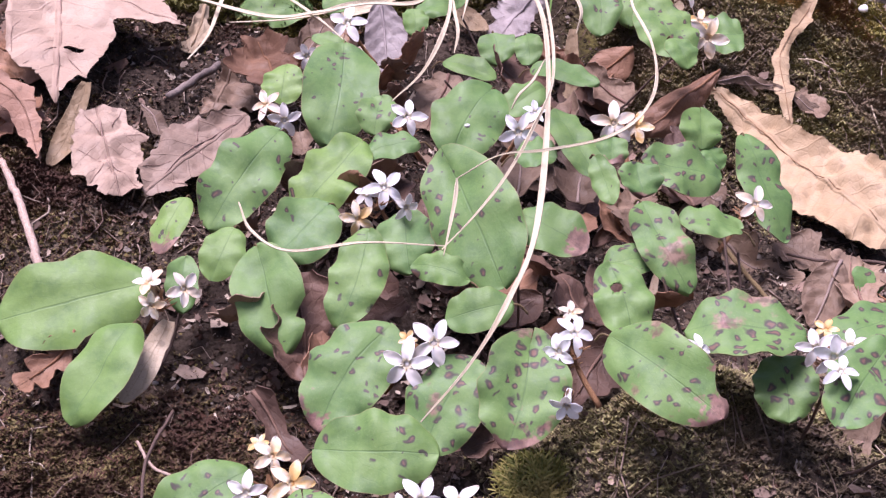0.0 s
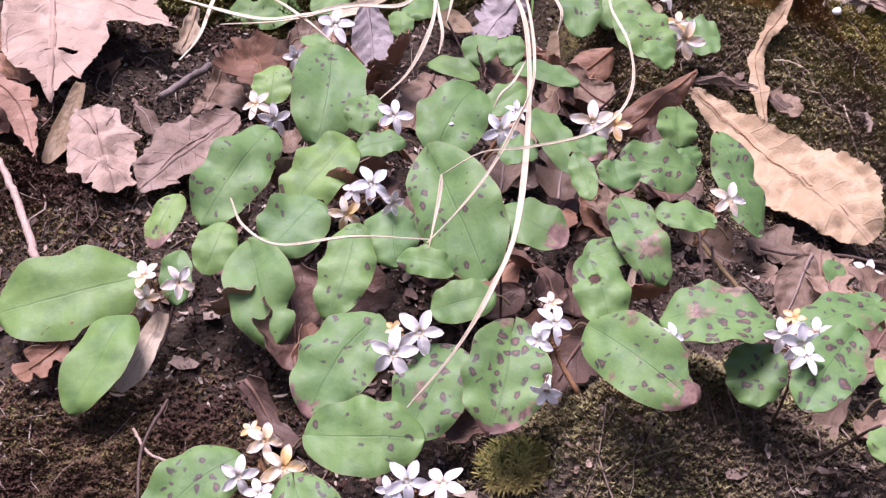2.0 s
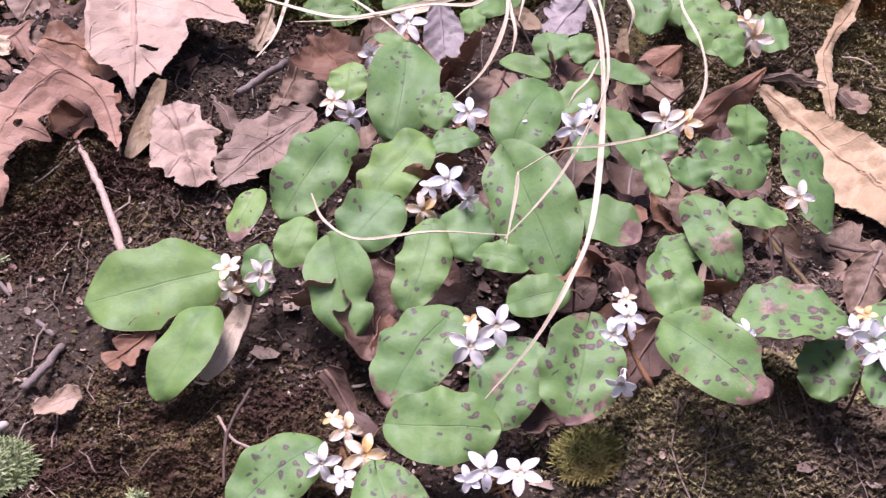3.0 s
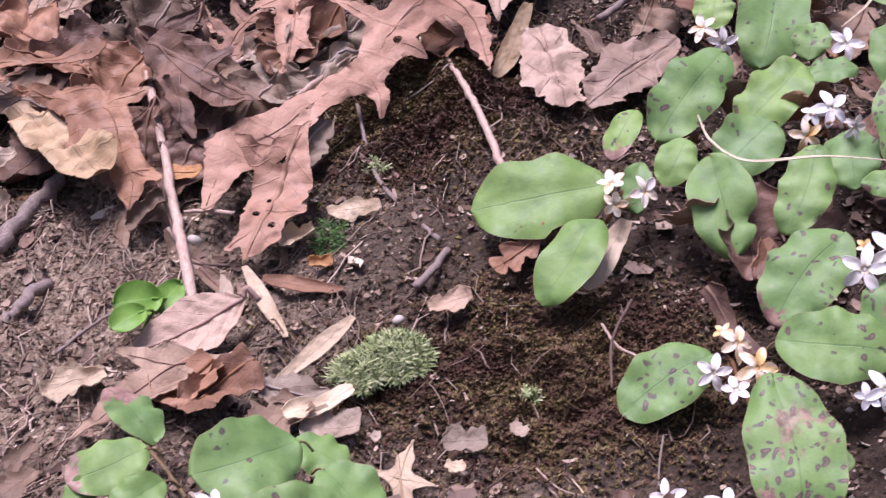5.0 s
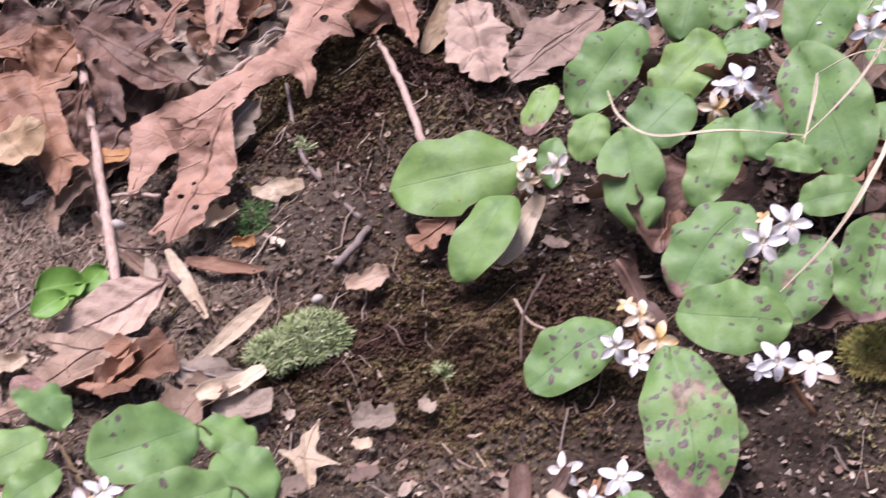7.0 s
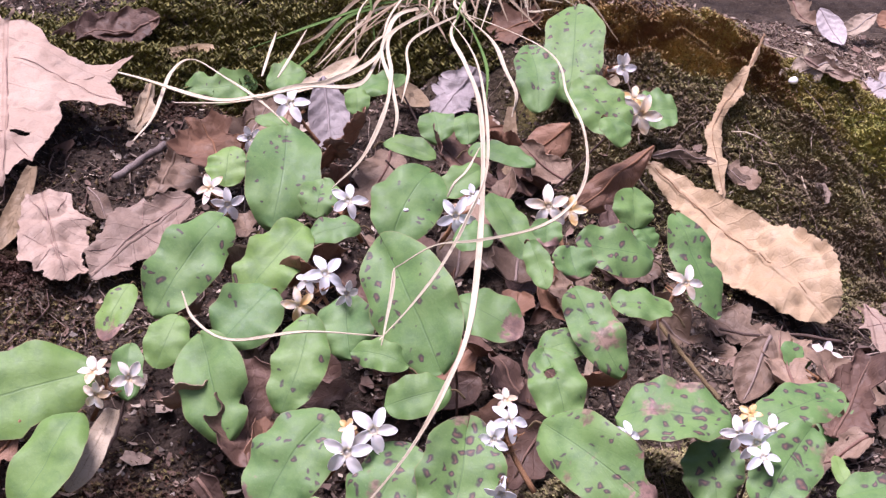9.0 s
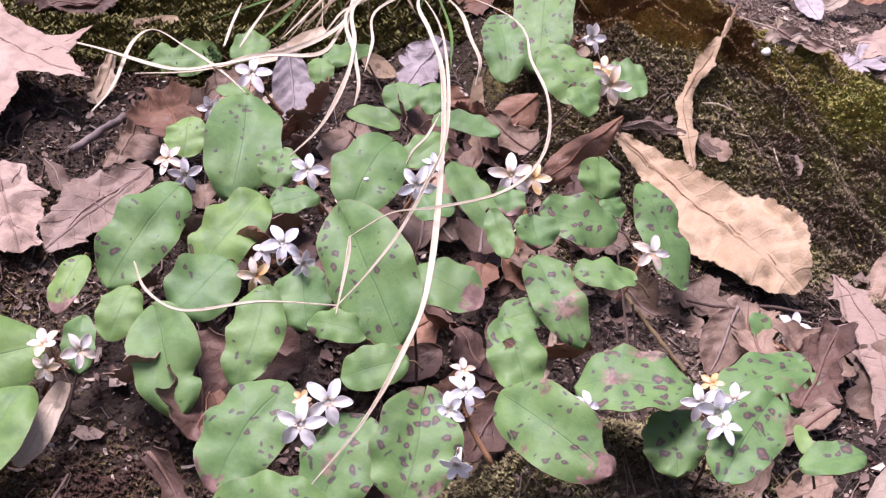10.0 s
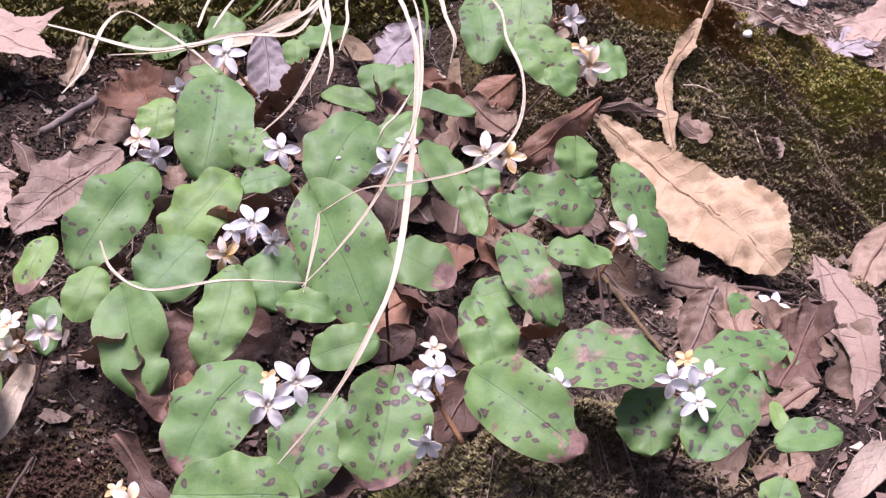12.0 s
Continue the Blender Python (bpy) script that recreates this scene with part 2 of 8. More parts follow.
LEAF = evergreen_leaf_material()
SEEDLING = seedling_leaf_material()
PETAL = petal_material()
PETIOLE = fibre_material("leaf_stalk", (0.22, 0.16, 0.075), (0.12, 0.075, 0.04))
SEPAL = fibre_material("dry_sepal", (0.42, 0.24, 0.12), (0.22, 0.1, 0.05))
PINK = dead_leaf_material("pinkish_dead_leaf", (0.4, 0.28, 0.195), (0.25, 0.162, 0.107), (0.19, 0.11, 0.078))
RUSSET = dead_leaf_material("russet_dead_leaf", (0.34, 0.185, 0.11), (0.17, 0.085, 0.052), (0.25, 0.125, 0.07))
CINNAMON = dead_leaf_material("cinnamon_dead_leaf", (0.41, 0.245, 0.17), (0.27, 0.145, 0.095), (0.24, 0.13, 0.08))
BROWN = dead_leaf_material("brown_dead_leaf", (0.2, 0.115, 0.08), (0.085, 0.048, 0.037), (0.24, 0.15, 0.1))
MAUVE = dead_leaf_material("mauve_dead_leaf", (0.25, 0.17, 0.115), (0.115, 0.073, 0.05), (0.27, 0.18, 0.13))
GREY = dead_leaf_material("grey_dead_leaf", (0.42, 0.33, 0.245), (0.23, 0.17, 0.125), (0.47, 0.37, 0.28))
TAN = dead_leaf_material("tan_dead_leaf", (0.46, 0.33, 0.2), (0.33, 0.225, 0.125), (0.3, 0.19, 0.11), 9.0)
CREAM = dead_leaf_material("cream_dead_leaf", (0.62, 0.5, 0.36), (0.48, 0.35, 0.22), (0.38, 0.25, 0.14), 4.0)
LILAC = dead_leaf_material("lilac_grey_dead_leaf", (0.46, 0.4, 0.385), (0.33, 0.275, 0.265), (0.3, 0.24, 0.23))
ORANGE = dead_leaf_material("orange_dead_leaf", (0.6, 0.33, 0.13), (0.42, 0.2, 0.08), (0.5, 0.3, 0.15))
STRAW = fibre_material("dry_straw", (0.76, 0.67, 0.51), (0.55, 0.43, 0.28))
HAY = fibre_material("old_hay", (0.42, 0.32, 0.21), (0.22, 0.15, 0.095))
GREEN_BLADE = fibre_material("green_grass", (0.16, 0.27, 0.06), (0.09, 0.17, 0.04))
TWIG_PALE = fibre_material("pale_twig", (0.58, 0.44, 0.36), (0.36, 0.24, 0.185))
TWIG_GREY = fibre_material("grey_twig", (0.3, 0.24, 0.21), (0.15, 0.11, 0.095))
TWIG_DARK = fibre_material("dark_twig", (0.17, 0.11, 0.085), (0.07, 0.045, 0.038))
ROSE = dead_leaf_material("rosy_dead_leaf", (0.45, 0.325, 0.245), (0.31, 0.212, 0.155), (0.25, 0.15, 0.115))
SOIL = soil_material()
STONE = fibre_material("pale_stone", (0.5, 0.45, 0.4), (0.33, 0.28, 0.24))
WHITE = fibre_material("white_speck", (0.8, 0.79, 0.76), (0.65, 0.63, 0.6))
RIB = {}
for leaf_mat, rib_tone in ((ROSE, (0.4, 0.26, 0.21)), (PINK, (0.28, 0.16, 0.12)), (RUSSET, (0.3, 0.15, 0.08)), (BROWN, (0.24, 0.14, 0.1)), (MAUVE, (0.34, 0.25, 0.21)), (GREY, (0.4, 0.33, 0.29)),
                           (CINNAMON, (0.3, 0.165, 0.11)), (TAN, (0.34, 0.2, 0.11)), (CREAM, (0.45, 0.32, 0.2)), (LILAC, (0.42, 0.35, 0.34)), (ORANGE, (0.5, 0.3, 0.15))):
    RIB[leaf_mat.name] = fibre_material("rib_of_" + leaf_mat.name, rib_tone, tuple(0.75 * c for c in rib_tone))


# ---- building helpers ----
PLACED = {}


def put(ob, m, parent=None):
    """Set ob at the world pose m, under parent if there is one."""
    PLACED[ob.name] = m.copy()
    if parent is None:
        ob.matrix_basis = m
    else:
        ob.parent = parent
        ob.matrix_basis = PLACED[parent.name].inverted() @ m
    return ob


def mesh_of(name, verts, faces, mats, uvs=None, slots=None, smooth=True):
    me = bpy.data.meshes.new(name)
    me.from_pydata([tuple(v) for v in verts], [], faces)
    for mat in mats:
        me.materials.append(mat)
    if uvs is not None:
        layer = me.uv_layers.new(name="UVMap")
        index = np.empty(len(me.loops), dtype=np.int32)
        me.loops.foreach_get("vertex_index", index)
        layer.data.foreach_set("uv", np.asarray(uvs, dtype=np.float32)[index].ravel())
    if slots is not None:
        me.polygons.foreach_set("material_index", np.asarray(slots, dtype=np.int32))
    me.polygons.foreach_set("use_smooth", np.full(len(me.polygons), smooth))
    me.update()
    return me


def mesh_of_arrays(name, verts, faces, mat, smooth=True):
    """A large mesh of one material from arrays of points and of faces with equal corners."""
    verts, faces = np.asarray(verts, np.float32).reshape(-1, 3), np.asarray(faces, np.int32)
    me = bpy.data.meshes.new(name)
    me.vertices.add(len(verts))
    me.vertices.foreach_set("co", verts.ravel())
    me.loops.add(faces.size)
    me.loops.foreach_set("vertex_index", faces.ravel())
    me.polygons.add(len(faces))
    me.polygons.foreach_set("loop_start", np.arange(0, faces.size, faces.shape[1], dtype=np.int32))
    me.materials.append(mat)
    me.polygons.foreach_set("use_smooth", np.full(len(faces), smooth))
    me.update(calc_edges=True)
    return me


def sheet(rows, thick, keep=None):
    """Verts, faces and uvs of a thin closed sheet from a grid of points [row][column]; keep(s, v) tells which faces stay."""
    nv, nu = len(rows), len(rows[0])
    top = np.array(rows, dtype=float).reshape(-1, 3)
    grid = top.reshape(nv, nu, 3)
    du = np.gradient(grid, axis=1)
    dv = np.gradient(grid, axis=0)
    nrm = np.cross(du, dv)
    nrm /= np.linalg.norm(nrm, axis=2, keepdims=True) + 1e-12
    low = (grid - nrm * thick).reshape(-1, 3)
    uv = [(j / (nu - 1), i / (nv - 1)) for i in range(nv) for j in range(nu)]
    faces, edges, n = [], {}, nv * nu
    for i in range(nv - 1):
        for j in range(nu - 1):
            if keep is not None and not keep((j + 0.5) / (nu - 1) * 2 - 1, (i + 0.5) / (nv - 1)):
                continue
            a, b, c, d = i * nu + j, i * nu + j + 1, (i + 1) * nu + j + 1, (i + 1) * nu + j
            faces.append((a, b, c, d))
            faces.append((d + n, c + n, b + n, a + n))
            for e in ((a, b), (b, c), (c, d), (d, a)):
                if (e[1], e[0]) in edges:
                    del edges[(e[1], e[0])]
                else:
                    edges[e] = True
    # the rim has points of its own, so that the blade shades flat up to a crisp edge
    points, uv = [tuple(p) for p in np.vstack([top, low])], uv + uv
    for a, b in edges:
        k = len(points)
        for q in (b, a, a + n, b + n):
            points.append(points[q])
            uv.append(uv[q])
        faces.append((k, k + 1, k + 2, k + 3))
    return points, faces, uv


def pierce(rows, holes):
    """Draw the grid points near each hole (x, y, radius) onto its edge; returns which faces stay."""
    if not holes:
        return None
    nv, nu = len(rows), len(rows[0])
    inside = set()
    for a, b, r in holes:
        for i in range(nv):
            for j in range(nu):
                x, y, z = rows[i][j]
                d = math.hypot(x - a, y - b)
                if d < 0.55 * r:
                    inside.add((i, j))
                elif d < 1.5 * r:
                    k = r / d * (1 + 0.12 * math.sin(7 * i + 3 * j))
                    rows[i][j] = (a + (x - a) * k, b + (y - b) * k, z)

    def stays(s, v):
        i, j = int(v * (nv - 1)), int((s + 1) / 2 * (nu - 1))
        if {(i, j), (i + 1, j), (i, j + 1), (i + 1, j + 1)} & inside:
            return False
        x = sum(rows[i + m][j + n][0] for m in (0, 1) for n in (0, 1)) / 4
        y = sum(rows[i + m][j + n][1] for m in (0, 1) for n in (0, 1)) / 4
        return all(math.hypot(x - a, y - b) > 0.8 * r for a, b, r in holes)

    return stays


def bezier(points, steps):
    """A smooth line through the points (Catmull-Rom)."""
    p = [Vector(q) for q in points]
    p = [2 * p[0] - p[1]] + p + [2 * p[-1] - p[-2]]
    out = []
    for k in range(1, len(p) - 2):
        a, b, c, d = p[k - 1 : k + 3]
        for i in range(steps):
            t = i / steps
            out.append(0.5 * ((2 * b) + (c - a) * t + (2 * a - 5 * b + 4 * c - d) * t * t + (3 * b - a - 3 * c + d) * t**3))
    out.append(p[-2])
    return out


def tube(line, radii, sides=7, rough=0.0, seed=0):
    """A closed round stick along a line."""
    rng = random.Random(seed)
    verts, uv = [], []
    n = len(line)
    for i, q in enumerate(line):
        way = (line[min(i + 1, n - 1)] - line[max(i - 1, 0)]).normalized()
        a = way.cross(Vector((0.1, 0.3, 1))).normalized()
        b = way.cross(a)
        r = radii[0] + (radii[1] - radii[0]) * i / (n - 1)
        for j in range(sides):
            w = 2 * math.pi * j / sides
            k = r * (1 + rough * rng.uniform(-1, 1))
            verts.append(q + a * (math.cos(w) * k) + b * (math.sin(w) * k))
            uv.append((j / sides, i / (n - 1) * 6))
    faces = []
    for i in range(n - 1):
        for j in range(sides):
            k = (j + 1) % sides
            faces.append((i * sides + j, i * sides + k, (i + 1) * sides + k, (i + 1) * sides + j))
    faces.append(tuple(range(sides - 1, -1, -1)))
    faces.append(tuple(range((n - 1) * sides, n * sides)))
    return verts, faces, uv


def merge(*pieces):
    """Join (verts, faces, uv, slot) pieces into one."""
    verts, faces, uv, slots = [], [], [], []
    for v, f, u, s in pieces:
        k = len(verts)
        verts += [tuple(q) for q in v]
        faces += [tuple(i + k for i in face) for face in f]
        uv += list(u)
        slots += [s] * len(f)
    return verts, faces, uv, slots


# ---- the bank: one sheet of ground ----
SWELLS = [(x, y) for x in (-0.25, -0.1, 0.05, 0.2, 0.35) for y in (-0.2, -0.07, 0.06, 0.19, 0.32)]
RISE = (0.0210, -0.0251, -0.0143, 0.0131, -0.0053, 0.0087, -0.0184, 0.0202, 0.0168, 0.0204, -0.0306, 0.0000, 0.0131, -0.0234, 0.0104, 0.0134, 0.0291, -0.0271, 0.0542, 0.0454, 0.0295, 0.0187, -0.0444, 0.0305, -0.0097)


def lattice(x, y, seed):
    """Smooth value noise from -1 to 1 for arrays."""
    xi, yi = np.floor(x), np.floor(y)
    fx, fy = x - xi, y - yi
    fx, fy = fx * fx * (3 - 2 * fx), fy * fy * (3 - 2 * fy)

    def h(a, b):
        k = np.sin(a * 127.1 + b * 311.7 + seed * 74.7) * 43758.5453
        return 2 * (k - np.floor(k)) - 1

    top = h(xi, yi) * (1 - fx) + h(xi + 1, yi) * fx
    low = h(xi, yi + 1) * (1 - fx) + h(xi + 1, yi + 1) * fx
    return top * (1 - fy) + low * fy


def bank(x, y):
    """Height of the bank without its crumbs."""
    x, y = np.asarray(x, float), np.asarray(y, float)
    z = -0.0328 + -0.0220 * 2 * np.tanh(x / 2) + 0.2861 * 2 * np.tanh(y / 2)
    for (a, b), k in zip(SWELLS, RISE):
        z = z + k * np.exp(-((x - a) ** 2 + (y - b) ** 2) / (2 * 0.12**2))
    # the mossy mound: crest, foot and the hollow behind it
    z = z + 0.014 * np.exp(-(((x - 0.31) / 0.09) ** 2 + ((y - 0.165) / 0.042) ** 2))
    z = z - 0.042 * np.exp(-(((x - 0.36) / 0.12) ** 2 + ((y - 0.29) / 0.075) ** 2))
    z = z - 0.010 * np.exp(-(((x - 0.30) / 0.08) ** 2 + ((y - 0.085) / 0.035) ** 2))
    # a clod under the blotched leaves
    z = z + 0.022 * np.exp(-(((x - 0.095) / 0.035) ** 2 + ((y + 0.088) / 0.03) ** 2))
    return z + 0.016 * np.exp(-(((x + 0.15) / 0.06) ** 2 + ((y + 0.18) / 0.04) ** 2))


def mossy(x, y):
    """How much moss grows at a place, from 0 to 1."""
    m = 1.5 * np.exp(-(((x - 0.27) / 0.13) ** 2 + ((y - 0.14) / 0.08) ** 4))
    m = m + 1.0 * np.exp(-(((x + 0.0) / 0.11) ** 2 + ((y - 0.27) / 0.06) ** 2)) + 1.0 * np.exp(-(((x - 0.105) / 0.035) ** 2 + ((y + 0.09) / 0.03) ** 2))
    m = m + 0.95 * np.exp(-(((x + 0.075) / 0.045) ** 2 + ((y + 0.065) / 0.035) ** 2)) + 0.8 * np.exp(-(((x + 0.12) / 0.05) ** 2 + ((y - 0.065) / 0.035) ** 2))
    m = m * (1 - np.exp(-(((x - 0.42) / 0.12) ** 2 + ((y - 0.36) / 0.13) ** 2)))
    return np.clip(m * (0.75 + 0.5 * lattice(x * 30, y * 30, 8)), 0, 1)


def bare(x, y):
    """Dry sandy soil."""
    p = np.exp(-(((x + 0.25) / 0.1) ** 2 + ((y + 0.03) / 0.07) ** 2)) + 0.8 * np.exp(-(((x + 0.26) / 0.09) ** 2 + ((y + 0.15) / 0.08) ** 2))
    p = p + 0.55 * np.exp(-(((x + 0.08) / 0.03) ** 2 + ((y - 0.056) / 0.02) ** 2)) + 0.4 * np.exp(-(((x - 0.14) / 0.05) ** 2 + ((y + 0.02) / 0.05) ** 2))
    p = p + 0.5 * np.exp(-(((x - 0.09) / 0.04) ** 2 + ((y + 0.095) / 0.02) ** 2))
    p = p + 0.4 * np.exp(-(((x + 0.07) / 0.03) ** 2 + ((y + 0.13) / 0.03) ** 2))
    p = p + 1.0 * np.exp(-(((x - 0.40) / 0.13) ** 2 + ((y - 0.36) / 0.11) ** 2))
    return np.clip(p, 0, 1)


def thinned(x, y):
    """Smooth earth under the overhang of the plants: how far crumbs, chips and moss thin out."""
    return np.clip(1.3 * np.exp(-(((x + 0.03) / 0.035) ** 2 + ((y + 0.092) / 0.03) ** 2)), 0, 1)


def ground_height(x, y):
    z = bank(x, y)
    near = np.exp(-((np.asarray(x, float) / 0.8) ** 4 + (np.asarray(y, float) / 0.9) ** 4))
    rough = 0.005 * lattice(x * 22, y * 22, 1) + 0.0032 * lattice(x * 55, y * 55, 2) + 0.0028 * lattice(x * 110, y * 110, 3) + 0.0018 * lattice(x * 230, y * 230, 4)
    far = 0.12 * lattice(x * 0.7, y * 0.7, 5) * (1 - near)
    lumps = 0.006 * lattice(x * 17, y * 17, 13) + 0.005 * lattice(x * 42, y * 42, 12)
    rough = rough + bare(x, y) * (0.0055 * lattice(x * 48, y * 48, 14) + 0.0045 * np.abs(lattice(x * 105, y * 105, 15)) + 0.0016 * lattice(x * 260, y * 260, 16))
    rough = rough + lumps * np.exp(-(((x - 0.29) / 0.1) ** 2 + ((y - 0.15) / 0.08) ** 2))
    return z + rough * near + far + 0.003 * mossy(x, y) * lattice(x * 90, y * 90, 9)


def spread(low, high, step, reach):
    """Even steps from low to high, then ever wider ones out to reach."""
    mid = list(np.arange(low, high, step))
    out, s = [], step
    e = mid[-1]
    while e < reach:
        s *= 1.3
        e += s
        out.append(e)
    back, s, e = [], step, low
    while e > -reach:
        s *= 1.3
        e -= s
        back.append(e)
    return np.array(back[::-1] + mid + out)


gx, gy = spread(-0.4, 0.5, 0.0023, 60.0), spread(-0.32, 0.6, 0.0023, 60.0)
GX, GY = np.meshgrid(gx, gy)
GZ = ground_height(GX, GY)
cols, lines = len(gx), len(gy)
gi = np.arange(cols * lines).reshape(lines, cols)
ground_faces = np.stack([gi[:-1, :-1], gi[:-1, 1:], gi[1:, 1:], gi[1:, :-1]], -1).reshape(-1, 4)
ground_mesh = mesh_of_arrays("ground", np.stack([GX, GY, GZ], -1), ground_faces, SOIL)
for key, field in (("moss", mossy), ("pale", bare)):
    ground_mesh.attributes.new(key, "FLOAT", "POINT").data.foreach_set("value", field(GX, GY).ravel().astype(np.float32))
ground = tagged(new("ground", ground_mesh), "dark crumbly soil of a wooded bank with patches of moss", "ground", kind="structure")


# ---- plants ----
def plant(name, at, label, category, group=""):
    return put(tagged(new(name), label, category, group), pose(*at))


def leaf(parent, at, length, width, spots=0.0, wither=0.0, tone=0.2, heart=0.5, wavy=0.6, bend=0.12, fold=0.18, fat=0.0, seed=0,
         bites=(), holes=(), stalk=0.004, label=""):
    """One leathery oval leaf from its stalk at the pose `at`; y runs to its tip. bites: (side, where, depth, half length); holes: (across, where, radius)."""
    rng = random.Random(seed * 7 + 3)
    nu, nv = (31, 47) if holes else (15, 25)
    ph, ph2, waves = rng.uniform(0, 6.3), rng.uniform(0, 6.3), rng.uniform(2.2, 3.4)
    skew = rng.uniform(-0.05, 0.05)
    rows = []
    for i in range(nv):
        v = (1 - math.cos(math.pi * i / (nv - 1))) / 2
        body = max(1 - abs(2 * v ** (0.94 + fat) - 1) ** 2.12, 0.0004) ** 0.54
        row = []
        for j in range(nu):
            s = j / (nu - 1) * 2 - 1
            half = body * width * 0.535
            half *= 1 + (0.02 + 0.03 * wavy) * math.sin(waves * 6.3 * v + ph + (2 if s > 0 else 0)) + 0.02 * math.sin(17 * v + ph2 * s)
            for side, where, depth, long in bites:
                if side * s > 0:
                    half *= 1 - depth * math.exp(-(((v - where) / long) ** 4))
            x = s * half + skew * length * math.sin(math.pi * v)
            y = (v * 1.02 - 0.01) * length - heart * 0.16 * width * abs(s) ** 1.5 * (1 - v) ** 5 + 0.012 * length * math.sin(9 * v + ph2) * abs(s)
            z = wavy * 0.075 * width * math.sin(waves * 6.3 * v + ph + (1.7 if s > 0 else 0)) * s * s
            z += fold * abs(x) * 0.6 - bend * length * (2 * v - 1) ** 2 * 0.6 + bend * length * 0.3
            z -= 0.10 * width * s**4 * (0.5 + 0.5 * math.sin(ph2 + 5 * v))
            z += 0.0016 * noise.noise(Vector((x * 75, y * 75, seed))) + 0.0008 * noise.noise(Vector((x * 160, y * 160, seed + 5))) + 0.0004 * noise.noise(Vector((x * 300, y * 300, seed)))
            row.append((x, y, z))
        rows.append(row)

    base = Vector(rows[0][nu // 2])
    stays = pierce(rows, [(a * width / 2, b * length, r * length) for a, b, r in holes])
    v1, f1, u1 = sheet(rows, 0.0003, stays)
    down = pose(*at).to_3x3().inverted() @ Vector((0, 0, -1))
    back = Vector((0, -stalk, 0))
    line = bezier([base + Vector((0, length * 0.06, -0.0007)), base + back * 0.6 + down * stalk * 0.25, base + back * 1.3 + down * stalk * 1.1], 5)
    v2, f2, u2 = tube(line, (0.00028, 0.0004), 6)
    ob = new("leaf", mesh_of("leaf", v1, f1, (LEAF,), u1))
    ob.color = (spots, wither, tone, 1)
    if label:
        tagged(ob, label)
    put(ob, pose(*at), parent)
    put(new("leaf_stalk", mesh_of("leaf_stalk", v2, f2, (PETIOLE,), u2)), pose(*at), ob)
    return ob


def flower_mesh(seed, open_wide=1.0, petals=5):
    """A waxy tube flower of five spread petals, one unit across, facing +z."""
    rng = random.Random(seed)
    pieces = []
    for k in range(petals):
        turn = 2 * math.pi * (k + rng.uniform(-0.08, 0.08)) / petals
        long, wide = rng.uniform(0.46, 0.53), rng.uniform(0.25, 0.295)
        lift, twist, droop = rng.uniform(-0.1, 0.12), rng.uniform(-0.35, 0.35), rng.uniform(0.05, 0.2)
        rows = []
        for i in range(11):
            v = i / 10
            half = wide * 0.5 * (0.5 + 0.5 * math.sin(math.pi * 0.5 * min(1.0, v * 1.8))) * max(1 - max(0.0, (v - 0.36) / 0.64) ** 2.1, 0.003) ** 0.6
            row = []
            for j in range(7):
                s = j / 3 - 1
                out = 0.06 + v * long * (0.55 + 0.45 * open_wide)
                up = 0.12 * min(v, 0.25) - droop * v * v + lift * v * v + 0.34 * (1 - open_wide) * v + 0.05 * s * s * (1 - 0.6 * v) + twist * s * half * v
                row.append((s * half, out, up + 0.01 * math.sin(9 * v + 4 * s + seed)))
            rows.append(row)
        v, f, u = sheet(rows, 0.01)
        c, sn = math.cos(turn), math.sin(turn)
        pieces.append(([(x * c - y * sn, x * sn + y * c, z) for x, y, z in v], f, u, 0))
    # the tube, open at its mouth
    ring = [(0.105, 0.02), (0.085, 0.01), (0.07, -0.06), (0.06, -0.12), (0.0, -0.13)]
    mouth, n = [], 10
    for r, z in ring:
        mouth += [(r * math.cos(a * 6.2832 / n), r * math.sin(a * 6.2832 / n), z) for a in range(n)]
    inner = [(k * n + a, k * n + (a + 1) % n, (k + 1) * n + (a + 1) % n, (k + 1) * n + a) for k in range(4) for a in range(n)]
    pieces.append((mouth, inner, [(0.5, 0.1 - 0.02 * k) for k in range(5) for _ in range(n)], 0))
    line = [Vector((0, 0, -0.02)), Vector((0, 0, -0.12)), Vector((0.01, 0.01, -0.35)), Vector((0.02, 0, -0.55))]
    v, f, u = tube(line, (0.11, 0.085), 9)
    pieces.append((v, f, [(a, 0.5) for a, b in u], 0))
    for k in range(5):
        a = 2 * math.pi * k / 5 + 0.6
        x, y = 0.2 * math.cos(a) * 0.55, 0.2 * math.sin(a) * 0.55
        w = 0.05
        pieces.append(([(x - w, y, -0.42), (x + w, y, -0.42), (x * 1.25, y * 1.25, -0.12), (x * 0.8, y * 0.8, -0.55)], [(0, 1, 2), (1, 3, 2), (3, 0, 2), (0, 3, 1)], [(0, 0), (1, 0), (0.5, 1), (0.5, 0)], 1))
    v, f, u, slots = merge(*pieces)
    return mesh_of("flower", v, f, (PETAL, SEPAL), u, slots)


FLOWERS = [flower_mesh(k, w) for k, w in enumerate((1.0, 0.95, 0.9, 1.0, 0.75, 0.55))]


